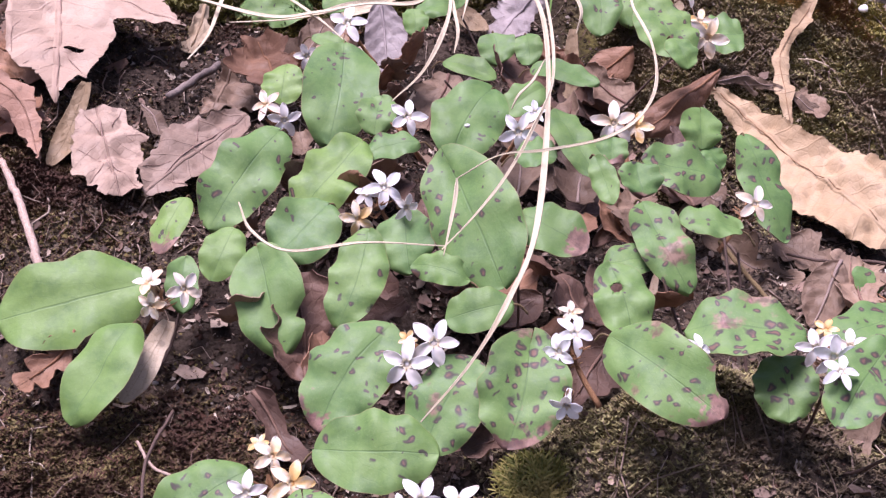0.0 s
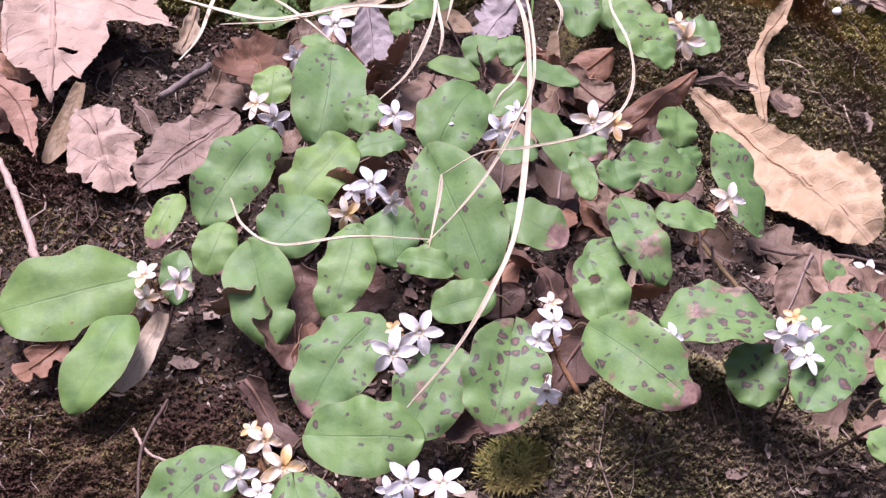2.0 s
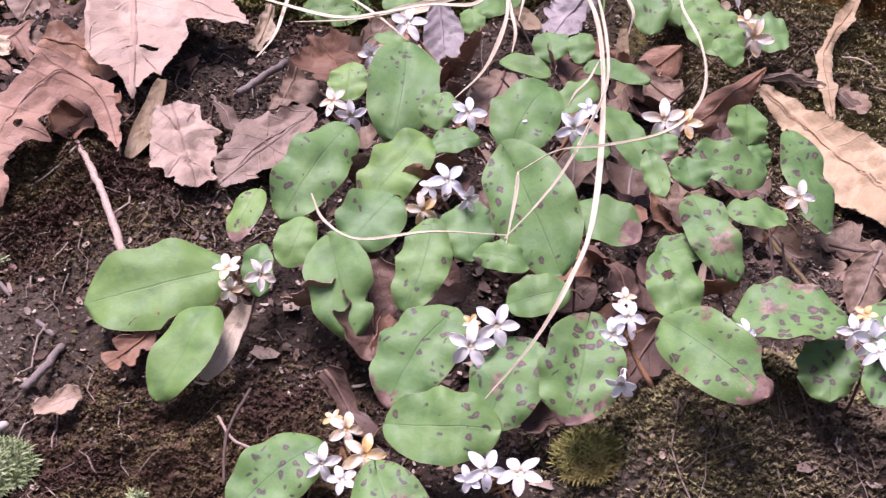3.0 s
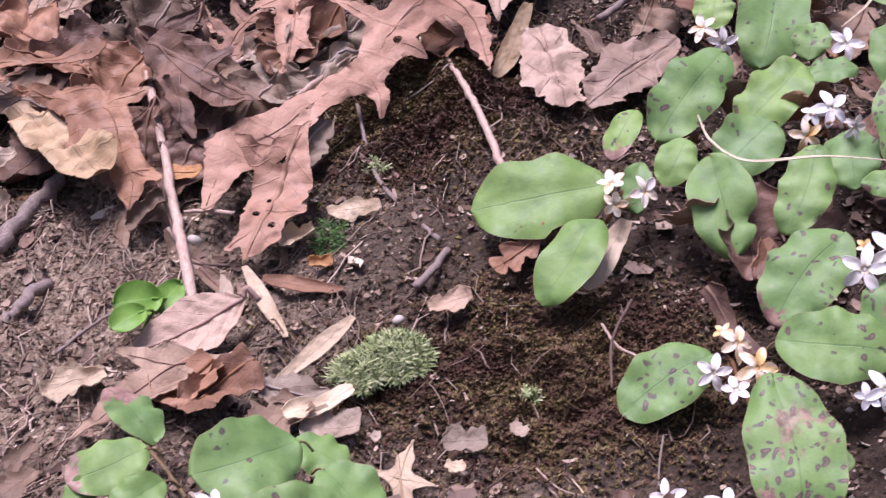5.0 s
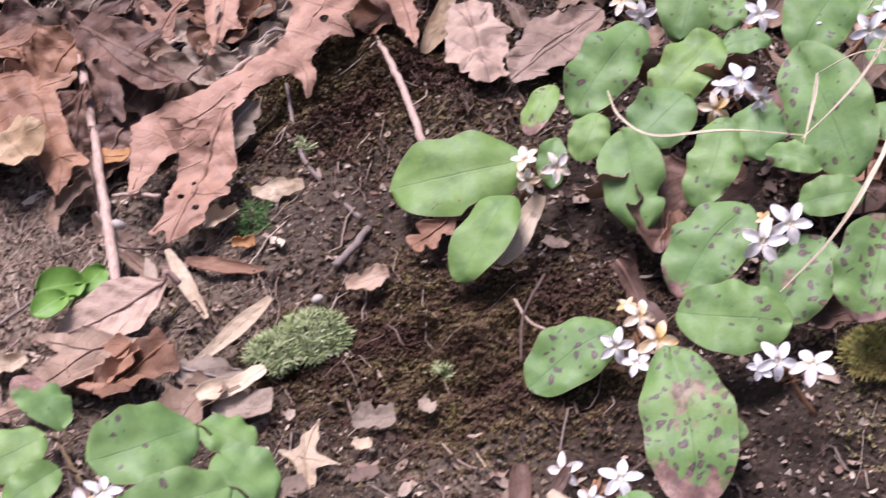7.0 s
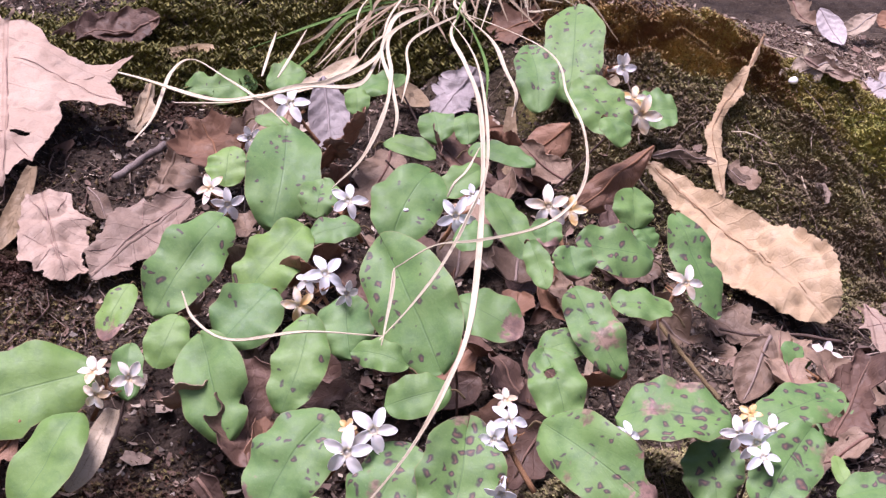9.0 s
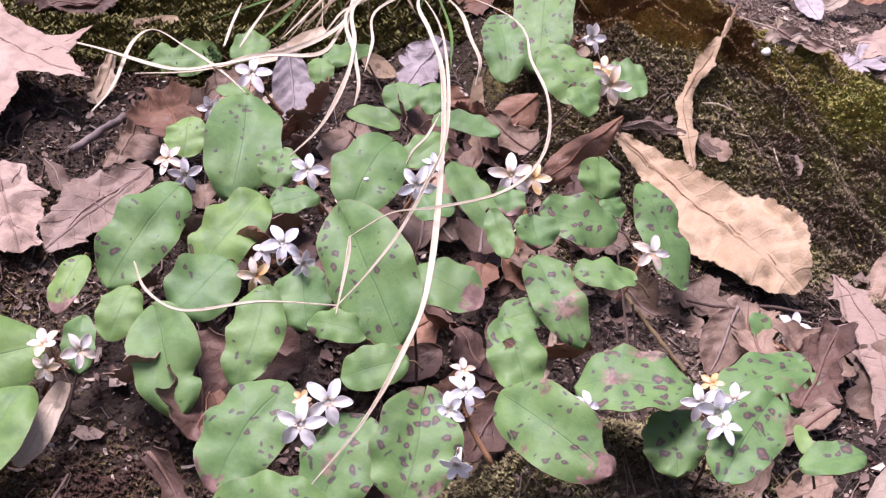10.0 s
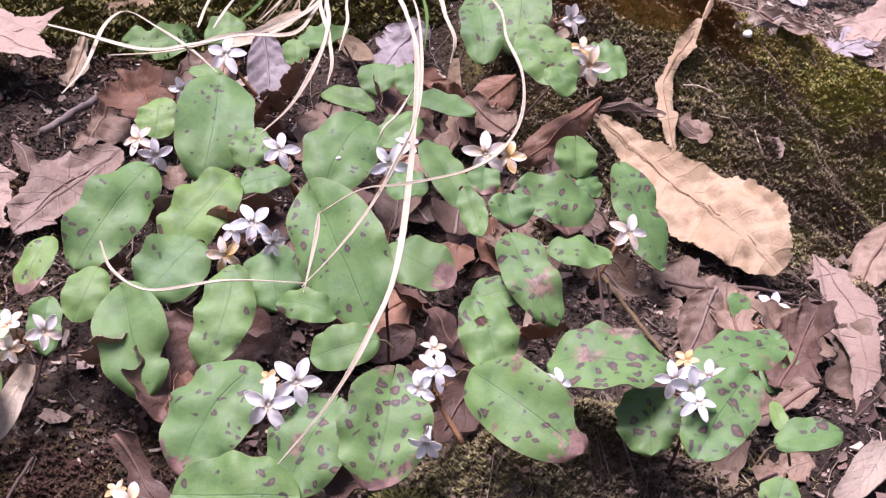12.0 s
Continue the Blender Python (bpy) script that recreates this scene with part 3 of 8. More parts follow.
def cluster(parent, at, label="short flower stem with dry brown sepals"):
    """The stalk and dry sepals that carry a few flowers."""
    rng = random.Random(int(at[0] * 9e4) + int(at[1] * 7e4))
    pieces = []
    v, f, u = tube(bezier([(0, 0, 0.002), (0.001, 0.004, -0.006), (0.003, 0.01, -0.014)], 4), (0.0006, 0.0009), 6)
    pieces.append((v, f, u, 0))
    for k in range(9):
        a, r, h = rng.uniform(0, 6.3), rng.uniform(0.001, 0.003), rng.uniform(-0.004, 0.0)
        x, y = r * math.cos(a), r * math.sin(a)
        n = Vector((math.cos(a), math.sin(a), 0.6)).normalized()
        side = n.cross(Vector((0, 0, 1))).normalized() * 0.0008
        q = Vector((x, y, h)) - n * 0.002
        rows = [[tuple(q - side), tuple(q), tuple(q + side)], [tuple(q - side * 0.9 + n * 0.0025), tuple(q + n * 0.003), tuple(q + side * 0.9 + n * 0.0025)], [tuple(q - side * 0.2 + n * 0.005), tuple(q + n * 0.0055), tuple(q + side * 0.2 + n * 0.005)]]
        v, f, u = sheet(rows, 0.0003)
        pieces.append((v, f, u, 0))
    v, f, u, slots = merge(*pieces)
    ob = new("flower_stem", mesh_of("flower_stem", v, f, (SEPAL,), u, slots))
    tagged(ob, label)
    return put(ob, pose(*at), parent)


def flower(parent, at, size, old=0.0, kind=0):
    ob = new("flower", FLOWERS[kind % len(FLOWERS)])
    ob.color = (old, 0, 0, 1)
    return put(ob, pose(*at) @ Matrix.Diagonal((size, size, size, 1)), parent)


def seedling_leaf(parent, at, length, width, seed=0):
    """A thin round bright leaf of a seedling."""
    rng = random.Random(seed)
    rows = []
    for i in range(15):
        v = (1 - math.cos(math.pi * i / 14)) / 2
        half = max(1 - (2 * v - 1) ** 2, 0.002) ** 0.5 * width / 2
        rows.append([(s * half, v * length - 0.1 * width * abs(s) * (1 - v) ** 4, 0.12 * width * s * s - 0.1 * length * (2 * v - 1) ** 2 + 0.0004 * math.sin(9 * v + seed) * s) for s in (-1, -0.75, -0.5, -0.25, 0, 0.25, 0.5, 0.75, 1)])
    v, f, u = sheet(rows, 0.0003)
    ob = new("leaf", mesh_of("leaf", v, f, (SEEDLING,), u))
    put(ob, pose(*at), parent)
    line = bezier([(0, 0.002, -0.0006), (0, -0.003, -0.003), (0.001, -0.007, -0.01)], 4)
    v, f, u = tube(line, (0.0005, 0.0006), 6)
    put(new("leaf_stalk", mesh_of("leaf_stalk", v, f, (SEEDLING,), u)), pose(*at), ob)
    return ob


# ---- fallen leaves ----
def outline(kind, v, s, rng_phase):
    """Half width of a dead leaf at v along it, from 0 to 1."""
    if kind == "oak":
        env = math.sin(math.pi * v**0.85) ** 0.5
        side = 1.0 if s > 0 else -1.0
        at = v * 3.0 + 0.1 + 0.12 * side + 0.05 * rng_phase
        lobe = abs(math.cos(math.pi * at)) ** 0.75
        return env * (0.3 + 0.7 * lobe) * (1 + 0.14 * math.sin(4 * v + 2.1 * rng_phase * side))
    if kind == "strip":
        return math.sin(math.pi * (0.04 + 0.95 * v)) ** 0.42 * (1 + 0.12 * math.sin(7 * v + rng_phase))
    if kind == "scrap":
        return math.sin(math.pi * (0.06 + 0.9 * v)) ** 0.4 * (1 + 0.22 * math.sin(9 * v + rng_phase + s) + 0.13 * math.sin(23 * v + 2 * rng_phase * s))
    return math.sin(math.pi * v**0.95) ** 0.7


def dead_leaf(name, kind, at, length, width, mat, label, seed=0, curl=0.3, bend=0.15, crumple=0.3, holes=(), stem=0.0, category="dead leaf"):
    """A fallen leaf lying at the pose `at`; y runs to its tip. curl rolls its edges up, bend bows it, crumple creases it."""
    rng = random.Random(seed * 13 + 5)
    nu, nv = (27, 49) if length > 0.03 else (13, 23)
    ph = rng.uniform(0, 6.3)
    off = Vector((rng.uniform(0, 50), rng.uniform(0, 50), seed))
    rows = []
    for i in range(nv):
        v = i / (nv - 1)
        row = []
        for j in range(nu):
            s = j / (nu - 1) * 2 - 1
            half = max(outline(kind, v, s, ph), 0.015) * width / 2
            rag = 0.5 + noise.noise(off + Vector((v * 9, 3.0 if s > 0 else 0.0, 0)))
            half *= 1 - (0.16 if kind in ("scrap", "oak") else 0.05) * rag
            tear = noise.noise(off + Vector((v * 26, 7.0 if s > 0 else 2.0, 1)))
            half *= 1 - (0.22 if kind in ("scrap", "oak") else 0.06) * max(0.0, tear - 0.15) * 2
            x, y = s * half, v * length
            if kind == "oak":
                y += abs(s) ** 1.5 * half * 0.5
            a = curl * (1.2 + 0.8 * math.sin(3 * v + ph))
            ang = a * s * 1.6
            reach = half
            x = math.sin(ang) / (a * 1.6) * reach if abs(a) > 0.02 else x
            z = (1 - math.cos(ang)) / max(abs(a) * 1.6, 0.02) * reach * (1 if curl > 0 else -1)
            z += bend * length * ((2 * v - 1) ** 2 - 0.5) * 0.6
            q = Vector((x / 0.02, y / 0.02, 0)) + off
            big = noise.noise(q * 0.8) * 0.006 + noise.noise(q * 2.3) * 0.0028 + abs(noise.noise(q * 1.4)) * 0.005
            z += 1.15 * crumple * big * min(1.0, length / 0.04) + 0.0004 * noise.noise(q * 9)
            x += crumple * 0.004 * noise.noise(q * 1.1 + Vector((9, 2, 4)))
            z += crumple * 0.0022 * abs(noise.noise(q * 2.9 + Vector((3, 8, 1)))) + crumple * 0.0009 * noise.noise(q * 5.5)
            z += 0.05 * width * abs(s) ** 5 * math.sin(5 * v + ph + (2.5 if s > 0 else 0)) * min(1.0, crumple * 1.6)
            if kind in ("oak", "oval"):
                z += 0.0004 * min(1.0, width / 0.035) * math.sin(6.3 * (v * 6 - abs(s) * 1.3)) * min(1, abs(s) * 3)
            row.append((x, y, z))
        rows.append(row)

    stays = pierce(rows, [(a * width / 2, b * length, r * length) for a, b, r in holes])
    v1, f1, u1 = sheet(rows, 0.0003, stays)
    ob = new(name, mesh_of(name, v1, f1, (mat,), u1))
    tagged(ob, label, category)
    put(ob, pose(*at))
    mid = nu // 2
    rib = [Vector(rows[i][mid]) + Vector((0, 0, 0.0002)) for i in range(0, nv - 2, 3)]
    if kind != "strip" and length > 0.022:
        v2, f2, u2 = tube(rib, (0.0007, 0.00025), 6)
        put(new("midrib", mesh_of("midrib", v2, f2, (RIB[mat.name],), u2)), pose(*at), ob)
    if stem:
        b = rib[0]
        v3, f3, u3 = tube(bezier([b, b + Vector((0.002, -stem * 0.5, 0.002)), b + Vector((-0.003, -stem, -0.001))], 5), (0.0009, 0.0011), 6)
        put(new("leaf_stalk", mesh_of("leaf_stalk", v3, f3, (RIB[mat.name],), u3)), pose(*at), ob)
    return ob


def lobed_leaf(name, at, mat, label, seed, lobes, holes=(), rag=1.0, crumple=0.6, curl=0.6, teeth=0.0, ribs=0, category="dead leaf"):
    """A fallen leaf of any lobed outline. lobes: chains of (x, y, half width) in millimetres along its veins, the midrib first;
    holes: (x, y, radius). rag frays the edge, teeth saws it, crumple creases the blade, curl lifts its rim, ribs raises side veins."""
    parts = [(a, b) for chain in lobes for a, b in zip(chain, chain[1:])]
    low = np.array([min(min(a[k] - a[2], b[k] - b[2]) for a, b in parts) for k in (0, 1)]) - 2
    high = np.array([max(max(a[k] + a[2], b[k] + b[2]) for a, b in parts) for k in (0, 1)]) + 2
    step = max(0.45, float(max(high - low)) / 92)
    nx, ny = int((high[0] - low[0]) / step) + 2, int((high[1] - low[1]) / step) + 2
    off = seed * 3.7

    def inside(x, y):
        d = np.full(np.shape(x), 99.0)
        for (ax, ay, ar), (bx, by, br) in parts:
            ex, ey = bx - ax, by - ay
            h = np.clip(((x - ax) * ex + (y - ay) * ey) / (ex * ex + ey * ey + 1e-9), 0, 1)
            q = np.hypot(x - ax - h * ex, y - ay - h * ey) - (ar + (br - ar) * h)
            k = np.clip(0.5 + 0.5 * (d - q) / 1.6, 0, 1)
            d = d * (1 - k) + q * k - 1.6 * k * (1 - k)
        d = d + rag * (0.75 * lattice(x / 5.1 + off, y / 5.1, seed) + 0.5 * lattice(x / 2.1, y / 2.1 + off, seed + 1))
        if teeth:
            d = d - teeth * 0.9 * (np.abs(np.mod((x + y) / 4.6, 1.0) - 0.5) * 2 - 0.5) * np.clip(1 + d / 6, 0, 1)
        for hx, hy, hr in holes:
            d = np.maximum(d, hr * (1 + 0.25 * lattice(x / 1.3, y / 1.3, seed + 2)) - np.hypot(x - hx, y - hy))
        return d

    def lift(x, y, d):
        z = crumple * (3.2 * lattice(x / 19 + off, y / 19, seed + 3) + 2.4 * np.abs(lattice(x / 10, y / 10 + off, seed + 4)) + 0.9 * lattice(x / 4.3, y / 4.3, seed + 5))
        z = z + curl * 3.0 * np.exp(np.minimum(d, 0) / 4.0) * lattice(x / 13 + 2 * off, y / 13, seed + 6)
        (mx, my, _), (tx, ty, _) = lobes[0][0], lobes[0][-1]
        long = math.hypot(tx - mx, ty - my)
        along = ((x - mx) * (tx - mx) + (y - my) * (ty - my)) / long
        aside = ((x - mx) * (ty - my) - (y - my) * (tx - mx)) / long
        z = z + 0.16 * np.abs(aside) - 0.02 * long * np.sin(math.pi * along / long)
        if ribs:
            z = z + 1.1 * np.abs(np.sin(math.pi * (along / long * ribs - np.abs(aside) / long * ribs * 0.75))) - 0.3
        return z

    gx_, gy_ = np.meshgrid(low[0] + step * np.arange(nx), low[1] + step * np.arange(ny))
    d = inside(gx_, gy_)
    px, py = gx_.copy(), gy_.copy()
    for _ in range(2):
        e = inside(px, py)
        sx, sy = (inside(px + 0.1, py) - e) / 0.1, (inside(px, py + 0.1) - e) / 0.1
        g = np.maximum(sx * sx + sy * sy, 0.2)
        near = np.abs(d) < 0.75 * step
        px, py = np.where(near, px - np.clip(e * sx / g, -step * 0.6, step * 0.6), px), np.where(near, py - np.clip(e * sy / g, -step * 0.6, step * 0.6), py)
    ok = d < 0.75 * step
    top = np.stack([px, py, lift(px, py, np.minimum(d, 0))], -1) / 1000
    nrm = np.cross(np.gradient(top, axis=1), np.gradient(top, axis=0))
    nrm /= np.linalg.norm(nrm, axis=2, keepdims=True) + 1e-12
    cell = ok[:-1, :-1] & ok[1:, :-1] & ok[:-1, 1:] & ok[1:, 1:] & (inside(gx_[:-1, :-1] + step / 2, gy_[:-1, :-1] + step / 2) < 0.3 * step)
    ids = np.full((ny, nx), -1)
    used = np.zeros((ny, nx), bool)
    for a, b in ((0, 0), (0, 1), (1, 0), (1, 1)):
        used[a:ny - 1 + a, b:nx - 1 + b] |= cell
    ids[used] = np.arange(used.sum())
    n = int(used.sum())
    verts = np.vstack([top[used], (top - 0.0003 * nrm)[used]])
    faces, edges = [], {}
    for i, j in zip(*np.nonzero(cell)):
        a, b, c, e = int(ids[i, j]), int(ids[i, j + 1]), int(ids[i + 1, j + 1]), int(ids[i + 1, j])
        faces += [(a, b, c, e), (e + n, c + n, b + n, a + n)]
        for q in ((a, b), (b, c), (c, e), (e, a)):
            if q[::-1] in edges:
                del edges[q[::-1]]
            else:
                edges[q] = True
    rim = np.array([q for a, b in edges for q in (b, a, a + n, b + n)], dtype=int)
    faces += [tuple(range(2 * n + 4 * k, 2 * n + 4 * k + 4)) for k in range(len(edges))]
    verts = np.vstack([verts, verts[rim]])
    (mx, my, _), (tx, ty, _) = lobes[0][0], lobes[0][-1]
    long = math.hypot(tx - mx, ty - my)
    flat = np.stack([px[used], py[used]], -1)
    along = ((flat[:, 0] - mx) * (tx - mx) + (flat[:, 1] - my) * (ty - my)) / long
    aside = ((flat[:, 0] - mx) * (ty - my) - (flat[:, 1] - my) * (tx - mx)) / long
    uv = np.stack([0.5 + aside / (0.9 * long), along / long], -1)
    ob = new(name, mesh_of(name, verts, faces, (mat,), np.vstack([uv, uv, np.vstack([uv, uv])[rim]])))
    tagged(ob, label, category)
    put(ob, pose(*at))
    for k, chain in enumerate(lobes):
        if len(chain) < 2 or "crumpled" in name:
            continue
        line = [p for p in bezier([(x, y, 0) for x, y, _ in chain], 6)]
        line = [Vector((p.x, p.y, float(lift(np.array(p.x), np.array(p.y), np.array(-3.0))) + 0.12)) / 1000 for p in line if float(inside(np.array(p.x), np.array(p.y))) < -0.3]
        if len(line) > 3:
            v2, f2, u2 = tube(line, (0.00034, 0.00013) if k == 0 else (0.00018, 0.0001), 5)
            put(new("midrib" if k == 0 else "vein", mesh_of("vein", v2, f2, (RIB[mat.name],), u2)), pose(*at), ob)
    return ob


def stick(name, points, thick, mat, label, category="twig", seed=0, parent=None, group=""):
    """A round twig, root or stalk through a few points; thick: radius at its two ends."""
    line = bezier(points, 7)
    rng = random.Random(seed + 11)
    line = [q + Vector((rng.uniform(-1, 1), rng.uniform(-1, 1), rng.uniform(-1, 1))) * thick[0] * (0.4 if 'root' in name else 0.22) for q in line]
    v, f, u = tube(line, thick, 9, 0.28 if 'root' in name else 0.12, seed)
    ob = new(name, mesh_of(name, v, f, (mat,), u))
    if category:
        tagged(ob, label, category, group)
    elif label:
        tagged(ob, label)
    return put(ob, Matrix(), parent)


def blade(parent, points, width, mat=None, turn=0.0, name="blade"):
    """A flat dry grass blade with a crease, along a few points."""
    line = bezier(points, 8)
    n = len(line)
    rows = []
    for i, q in enumerate(line):
        way = (line[min(i + 1, n - 1)] - line[max(i - 1, 0)]).normalized()
        a = turn * 0.6 + 0.35 * math.sin(i * 0.23 + width * 900)
        side = way.cross(Vector((0.0, -0.75, 0.65))).normalized()
        up = side.cross(way)
        side = side * math.cos(a) + up * math.sin(a)
        up = side.cross(way)
        w = width * 0.5 * (0.14 + 0.86 * min(1.0, 3.2 * (1 - i / (n - 1)))) * (0.45 + 0.55 * min(1.0, 5 * i / (n - 1)))
        w *= 1 + 0.15 * math.sin(i * 0.5 + width * 5000)
        rows.append([tuple(q - side * w), tuple(q - side * w * 0.5 - up * w * 0.12), tuple(q - up * w * 0.22), tuple(q + side * w * 0.5 - up * w * 0.12), tuple(q + side * w)])
    v, f, u = sheet(rows, 0.0003)
    ob = new(name, mesh_of(name, v, f, (mat or STRAW,), [(a, b * 8) for a, b in u]))
    return put(ob, Matrix(), parent)


def moss_cushion(at, radius, count, label, mat, seed=0, long=0.006):
    """A pale cushion of moss: many narrow pointed leaves on short shoots."""
    rng = random.Random(seed)
    verts, faces = [], []
    for _ in range(count):
        r, a = radius * math.sqrt(rng.random()), rng.uniform(0, 6.3)
        x, y = r * math.cos(a), r * math.sin(a)
        h = 0.5 * radius * (1 - (r / radius) ** 2) * rng.uniform(0.5, 1.2)
        lean = (Vector((x / radius, y / radius, 0.9)) + Vector((rng.gauss(0, 0.3), rng.gauss(0, 0.3), 0))).normalized()
        e1 = lean.cross(Vector((0.3, 0.9, 0.2))).normalized()
        e2 = lean.cross(e1)
        foot = Vector((x, y, h - 0.002))
        for k in range(14):
            b = k * 2.4
            w = (lean * (0.5 + 0.05 * k) + (e1 * math.cos(b) + e2 * math.sin(b))).normalized()
            at_stem = foot + lean * (k * 0.00022)
            side = w.cross(lean).normalized() * 0.00022
            tip = at_stem + w * long * 0.62 * rng.uniform(0.7, 1.1) - lean * 0.0004
            mid = at_stem + w * long * 0.3 + lean * 0.0003
            n = len(verts)
            verts += [at_stem - side, at_stem + side, mid + side, tip, mid - side]
            faces += [(n, n + 1, n + 2, n + 4), (n + 4, n + 2, n + 3)]
    ob = new("moss_cushion", mesh_of("moss_cushion", verts, faces, (mat,)))
    tagged(ob, label, "moss", "moss cushions")
    return put(ob, pose(*at))


def pebble(at, radius, label, mat, seed=0, flat=0.7, name="pebble"):
    """A small rounded stone or speck."""
    rng = random.Random(seed)
    bm = bmesh.new()
    bmesh.ops.create_icosphere(bm, subdivisions=2, radius=radius)
    for v in bm.verts:
        v.co *= 1 + 0.22 * noise.noise(v.co / radius * 1.3 + Vector((seed, 2, 5)))
        v.co.z *= flat
    me = bpy.data.meshes.new(name)
    bm.to_mesh(me)
    bm.free()
    me.materials.append(mat)
    me.polygons.foreach_set("use_smooth", np.full(len(me.polygons), True))
    return put(tagged(new(name, me), label, "stone", "pebbles"), pose(*at, rng.uniform(0, 40), 0, rng.uniform(0, 360)))


# ---- the plants on the bank ----
lone = plant("trailing_arbutus", (-0.0512, -0.0166, -0.0369), "creeping evergreen with two large unblemished green leaves and tan flowers", "creeping plant", "creeping evergreens")
stick("runner", [(-0.0512, -0.0166, -0.0369), (-0.0468, -0.0103, -0.0304), (-0.0424, -0.0040, -0.0116)], (0.0007, 0.0004), TWIG_DARK, "woody brown runner", "", 0, lone)
leaf(lone, (-0.0424, -0.0040, -0.0036, -54.1, -1.7, -179.4), 0.0187, 0.0100, tone=.1, seed=60)
leaf(lone, (-0.0555, -0.0133, -0.0089, -24.3, -51.2, 109.3), 0.0467, 0.0294, tone=.6, spots=0.00, wavy=.7, bites=((-1,.4,.2,.05),(-1,.3,.16,.03)), seed=61)
leaf(lone, (-0.0581, -0.0298, -0.0179, -49.6, -10.9, 146.8), 0.0346, 0.0193, tone=.5, bend=.2, seed=62)
bunch = cluster(lone, (-0.0487, -0.0192, -0.0124, 0.0, 0.0, 50.8))
flower(bunch, (-0.0524, -0.0196, -0.0080, 31.3, 21.7, -50.4), 0.0115, 0.40, 5)
flower(bunch, (-0.0513, -0.0275, -0.0132, 102.9, -60.1, -26.5), 0.0099, 0.42, 4)
flower(bunch, (-0.0417, -0.0248, -0.0090, 66.8, -19.6, 41.9), 0.0125, 0.30, 4)

left_mat = plant("trailing_arbutus", (0.0040, 0.0295, -0.0118), "creeping evergreen with wavy spotted green leaves and white flowers", "creeping plant", "creeping evergreens")
stick("runner", [(0.0040, 0.0295, -0.0118), (0.0084, 0.0564, 0.0033), (0.0127, 0.0833, 0.0523)], (0.0007, 0.0004), TWIG_DARK, "woody brown runner", "", 0, left_mat)
stick("runner", [(0.0040, 0.0295, -0.0118), (-0.0115, 0.0120, -0.0175), (-0.0271, -0.0056, -0.0020)], (0.0007, 0.0004), TWIG_DARK, "woody brown runner", "", 4, left_mat)
stick("runner", [(0.0040, 0.0295, -0.0118), (0.0109, -0.0136, -0.0289), (0.0177, -0.0567, -0.0215)], (0.0007, 0.0004), TWIG_DARK, "woody brown runner", "", 8, left_mat)
stick("runner", [(0.0040, 0.0295, -0.0118), (0.0031, 0.0730, 0.0107), (0.0021, 0.1164, 0.0527)], (0.0007, 0.0004), TWIG_DARK, "woody brown runner", "", 12, left_mat)
stick("runner", [(0.0040, 0.0295, -0.0118), (-0.0044, 0.0463, -0.0011), (-0.0128, 0.0630, 0.0269)], (0.0007, 0.0004), TWIG_DARK, "woody brown runner", "", 16, left_mat)
leaf(left_mat, (0.0127, 0.0833, 0.0603, -49.4, -9.5, 177.3), 0.0453, 0.0268, spots=0.19, tone=.12, wavy=.3, seed=1)
leaf(left_mat, (-0.0122, 0.0340, 0.0330, -49.3, -26.1, 160.2), 0.0438, 0.0221, spots=0.28, tone=.2, wavy=1.2, seed=4)
leaf(left_mat, (0.0151, 0.0221, 0.0313, -46.2, -23.9, 144.0), 0.0358, 0.0204, spots=0.12, tone=.75, wavy=1.3, seed=5)
leaf(left_mat, (-0.0196, -0.0180, 0.0025, -54.8, 18.4, 175.2), 0.0368, 0.0210, spots=0.04, tone=.3, wither=0.10, bites=((-1,.68,.4,.065),), seed=6)
leaf(left_mat, (-0.0271, -0.0056, 0.0060, -52.9, -18.8, 168.4), 0.0184, 0.0133, tone=.55, seed=7)
leaf(left_mat, (0.0150, -0.0197, 0.0077, -54.9, -11.9, 164.8), 0.0320, 0.0167, spots=0.18, tone=.4, wavy=.9, seed=8)
leaf(left_mat, (0.0030, 0.0053, 0.0117, -48.0, -29.7, 147.7), 0.0242, 0.0225, spots=0.13, tone=.02, seed=9)
leaf(left_mat, (0.0265, -0.0148, 0.0127, -53.5, 12.9, 166.8), 0.0210, 0.0173, spots=0.09, tone=.0, seed=10)
leaf(left_mat, (0.0177, -0.0567, -0.0135, -49.7, -19.3, 145.2), 0.0350, 0.0236, spots=0.25, tone=.12, wither=0.26, seed=33)
leaf(left_mat, (0.0345, 0.0214, 0.0311, -19.6, -34.9, 103.5), 0.0194, 0.0105, spots=0.44, tone=.05, wavy=1.2, seed=46)
leaf(left_mat, (0.0247, 0.0538, 0.0427, -48.0, -7.3, 170.1), 0.0160, 0.0138, spots=0.18, tone=.2, seed=47)
leaf(left_mat, (-0.0093, 0.0931, 0.0506, -49.8, -0.0, 169.1), 0.0175, 0.0158, tone=.85, spots=0.13, seed=48)
leaf(left_mat, (0.0021, 0.1164, 0.0607, -26.3, 47.8, -133.7), 0.0159, 0.0073, tone=.4, seed=53)
leaf(left_mat, (-0.0440, 0.0188, 0.0119, -48.9, -3.6, 152.8), 0.0216, 0.0120, tone=.8, wither=0.40, spots=0.26, seed=54)
bunch = cluster(left_mat, (0.0310, 0.0386, 0.0347, 0.0, 0.0, 332.0))
flower(bunch, (0.0320, 0.0323, 0.0379, 61.5, 18.5, -0.5), 0.0130, 0.11, 2)
bunch = cluster(left_mat, (0.0183, -0.0073, 0.0143, 0.0, 0.0, 287.0))
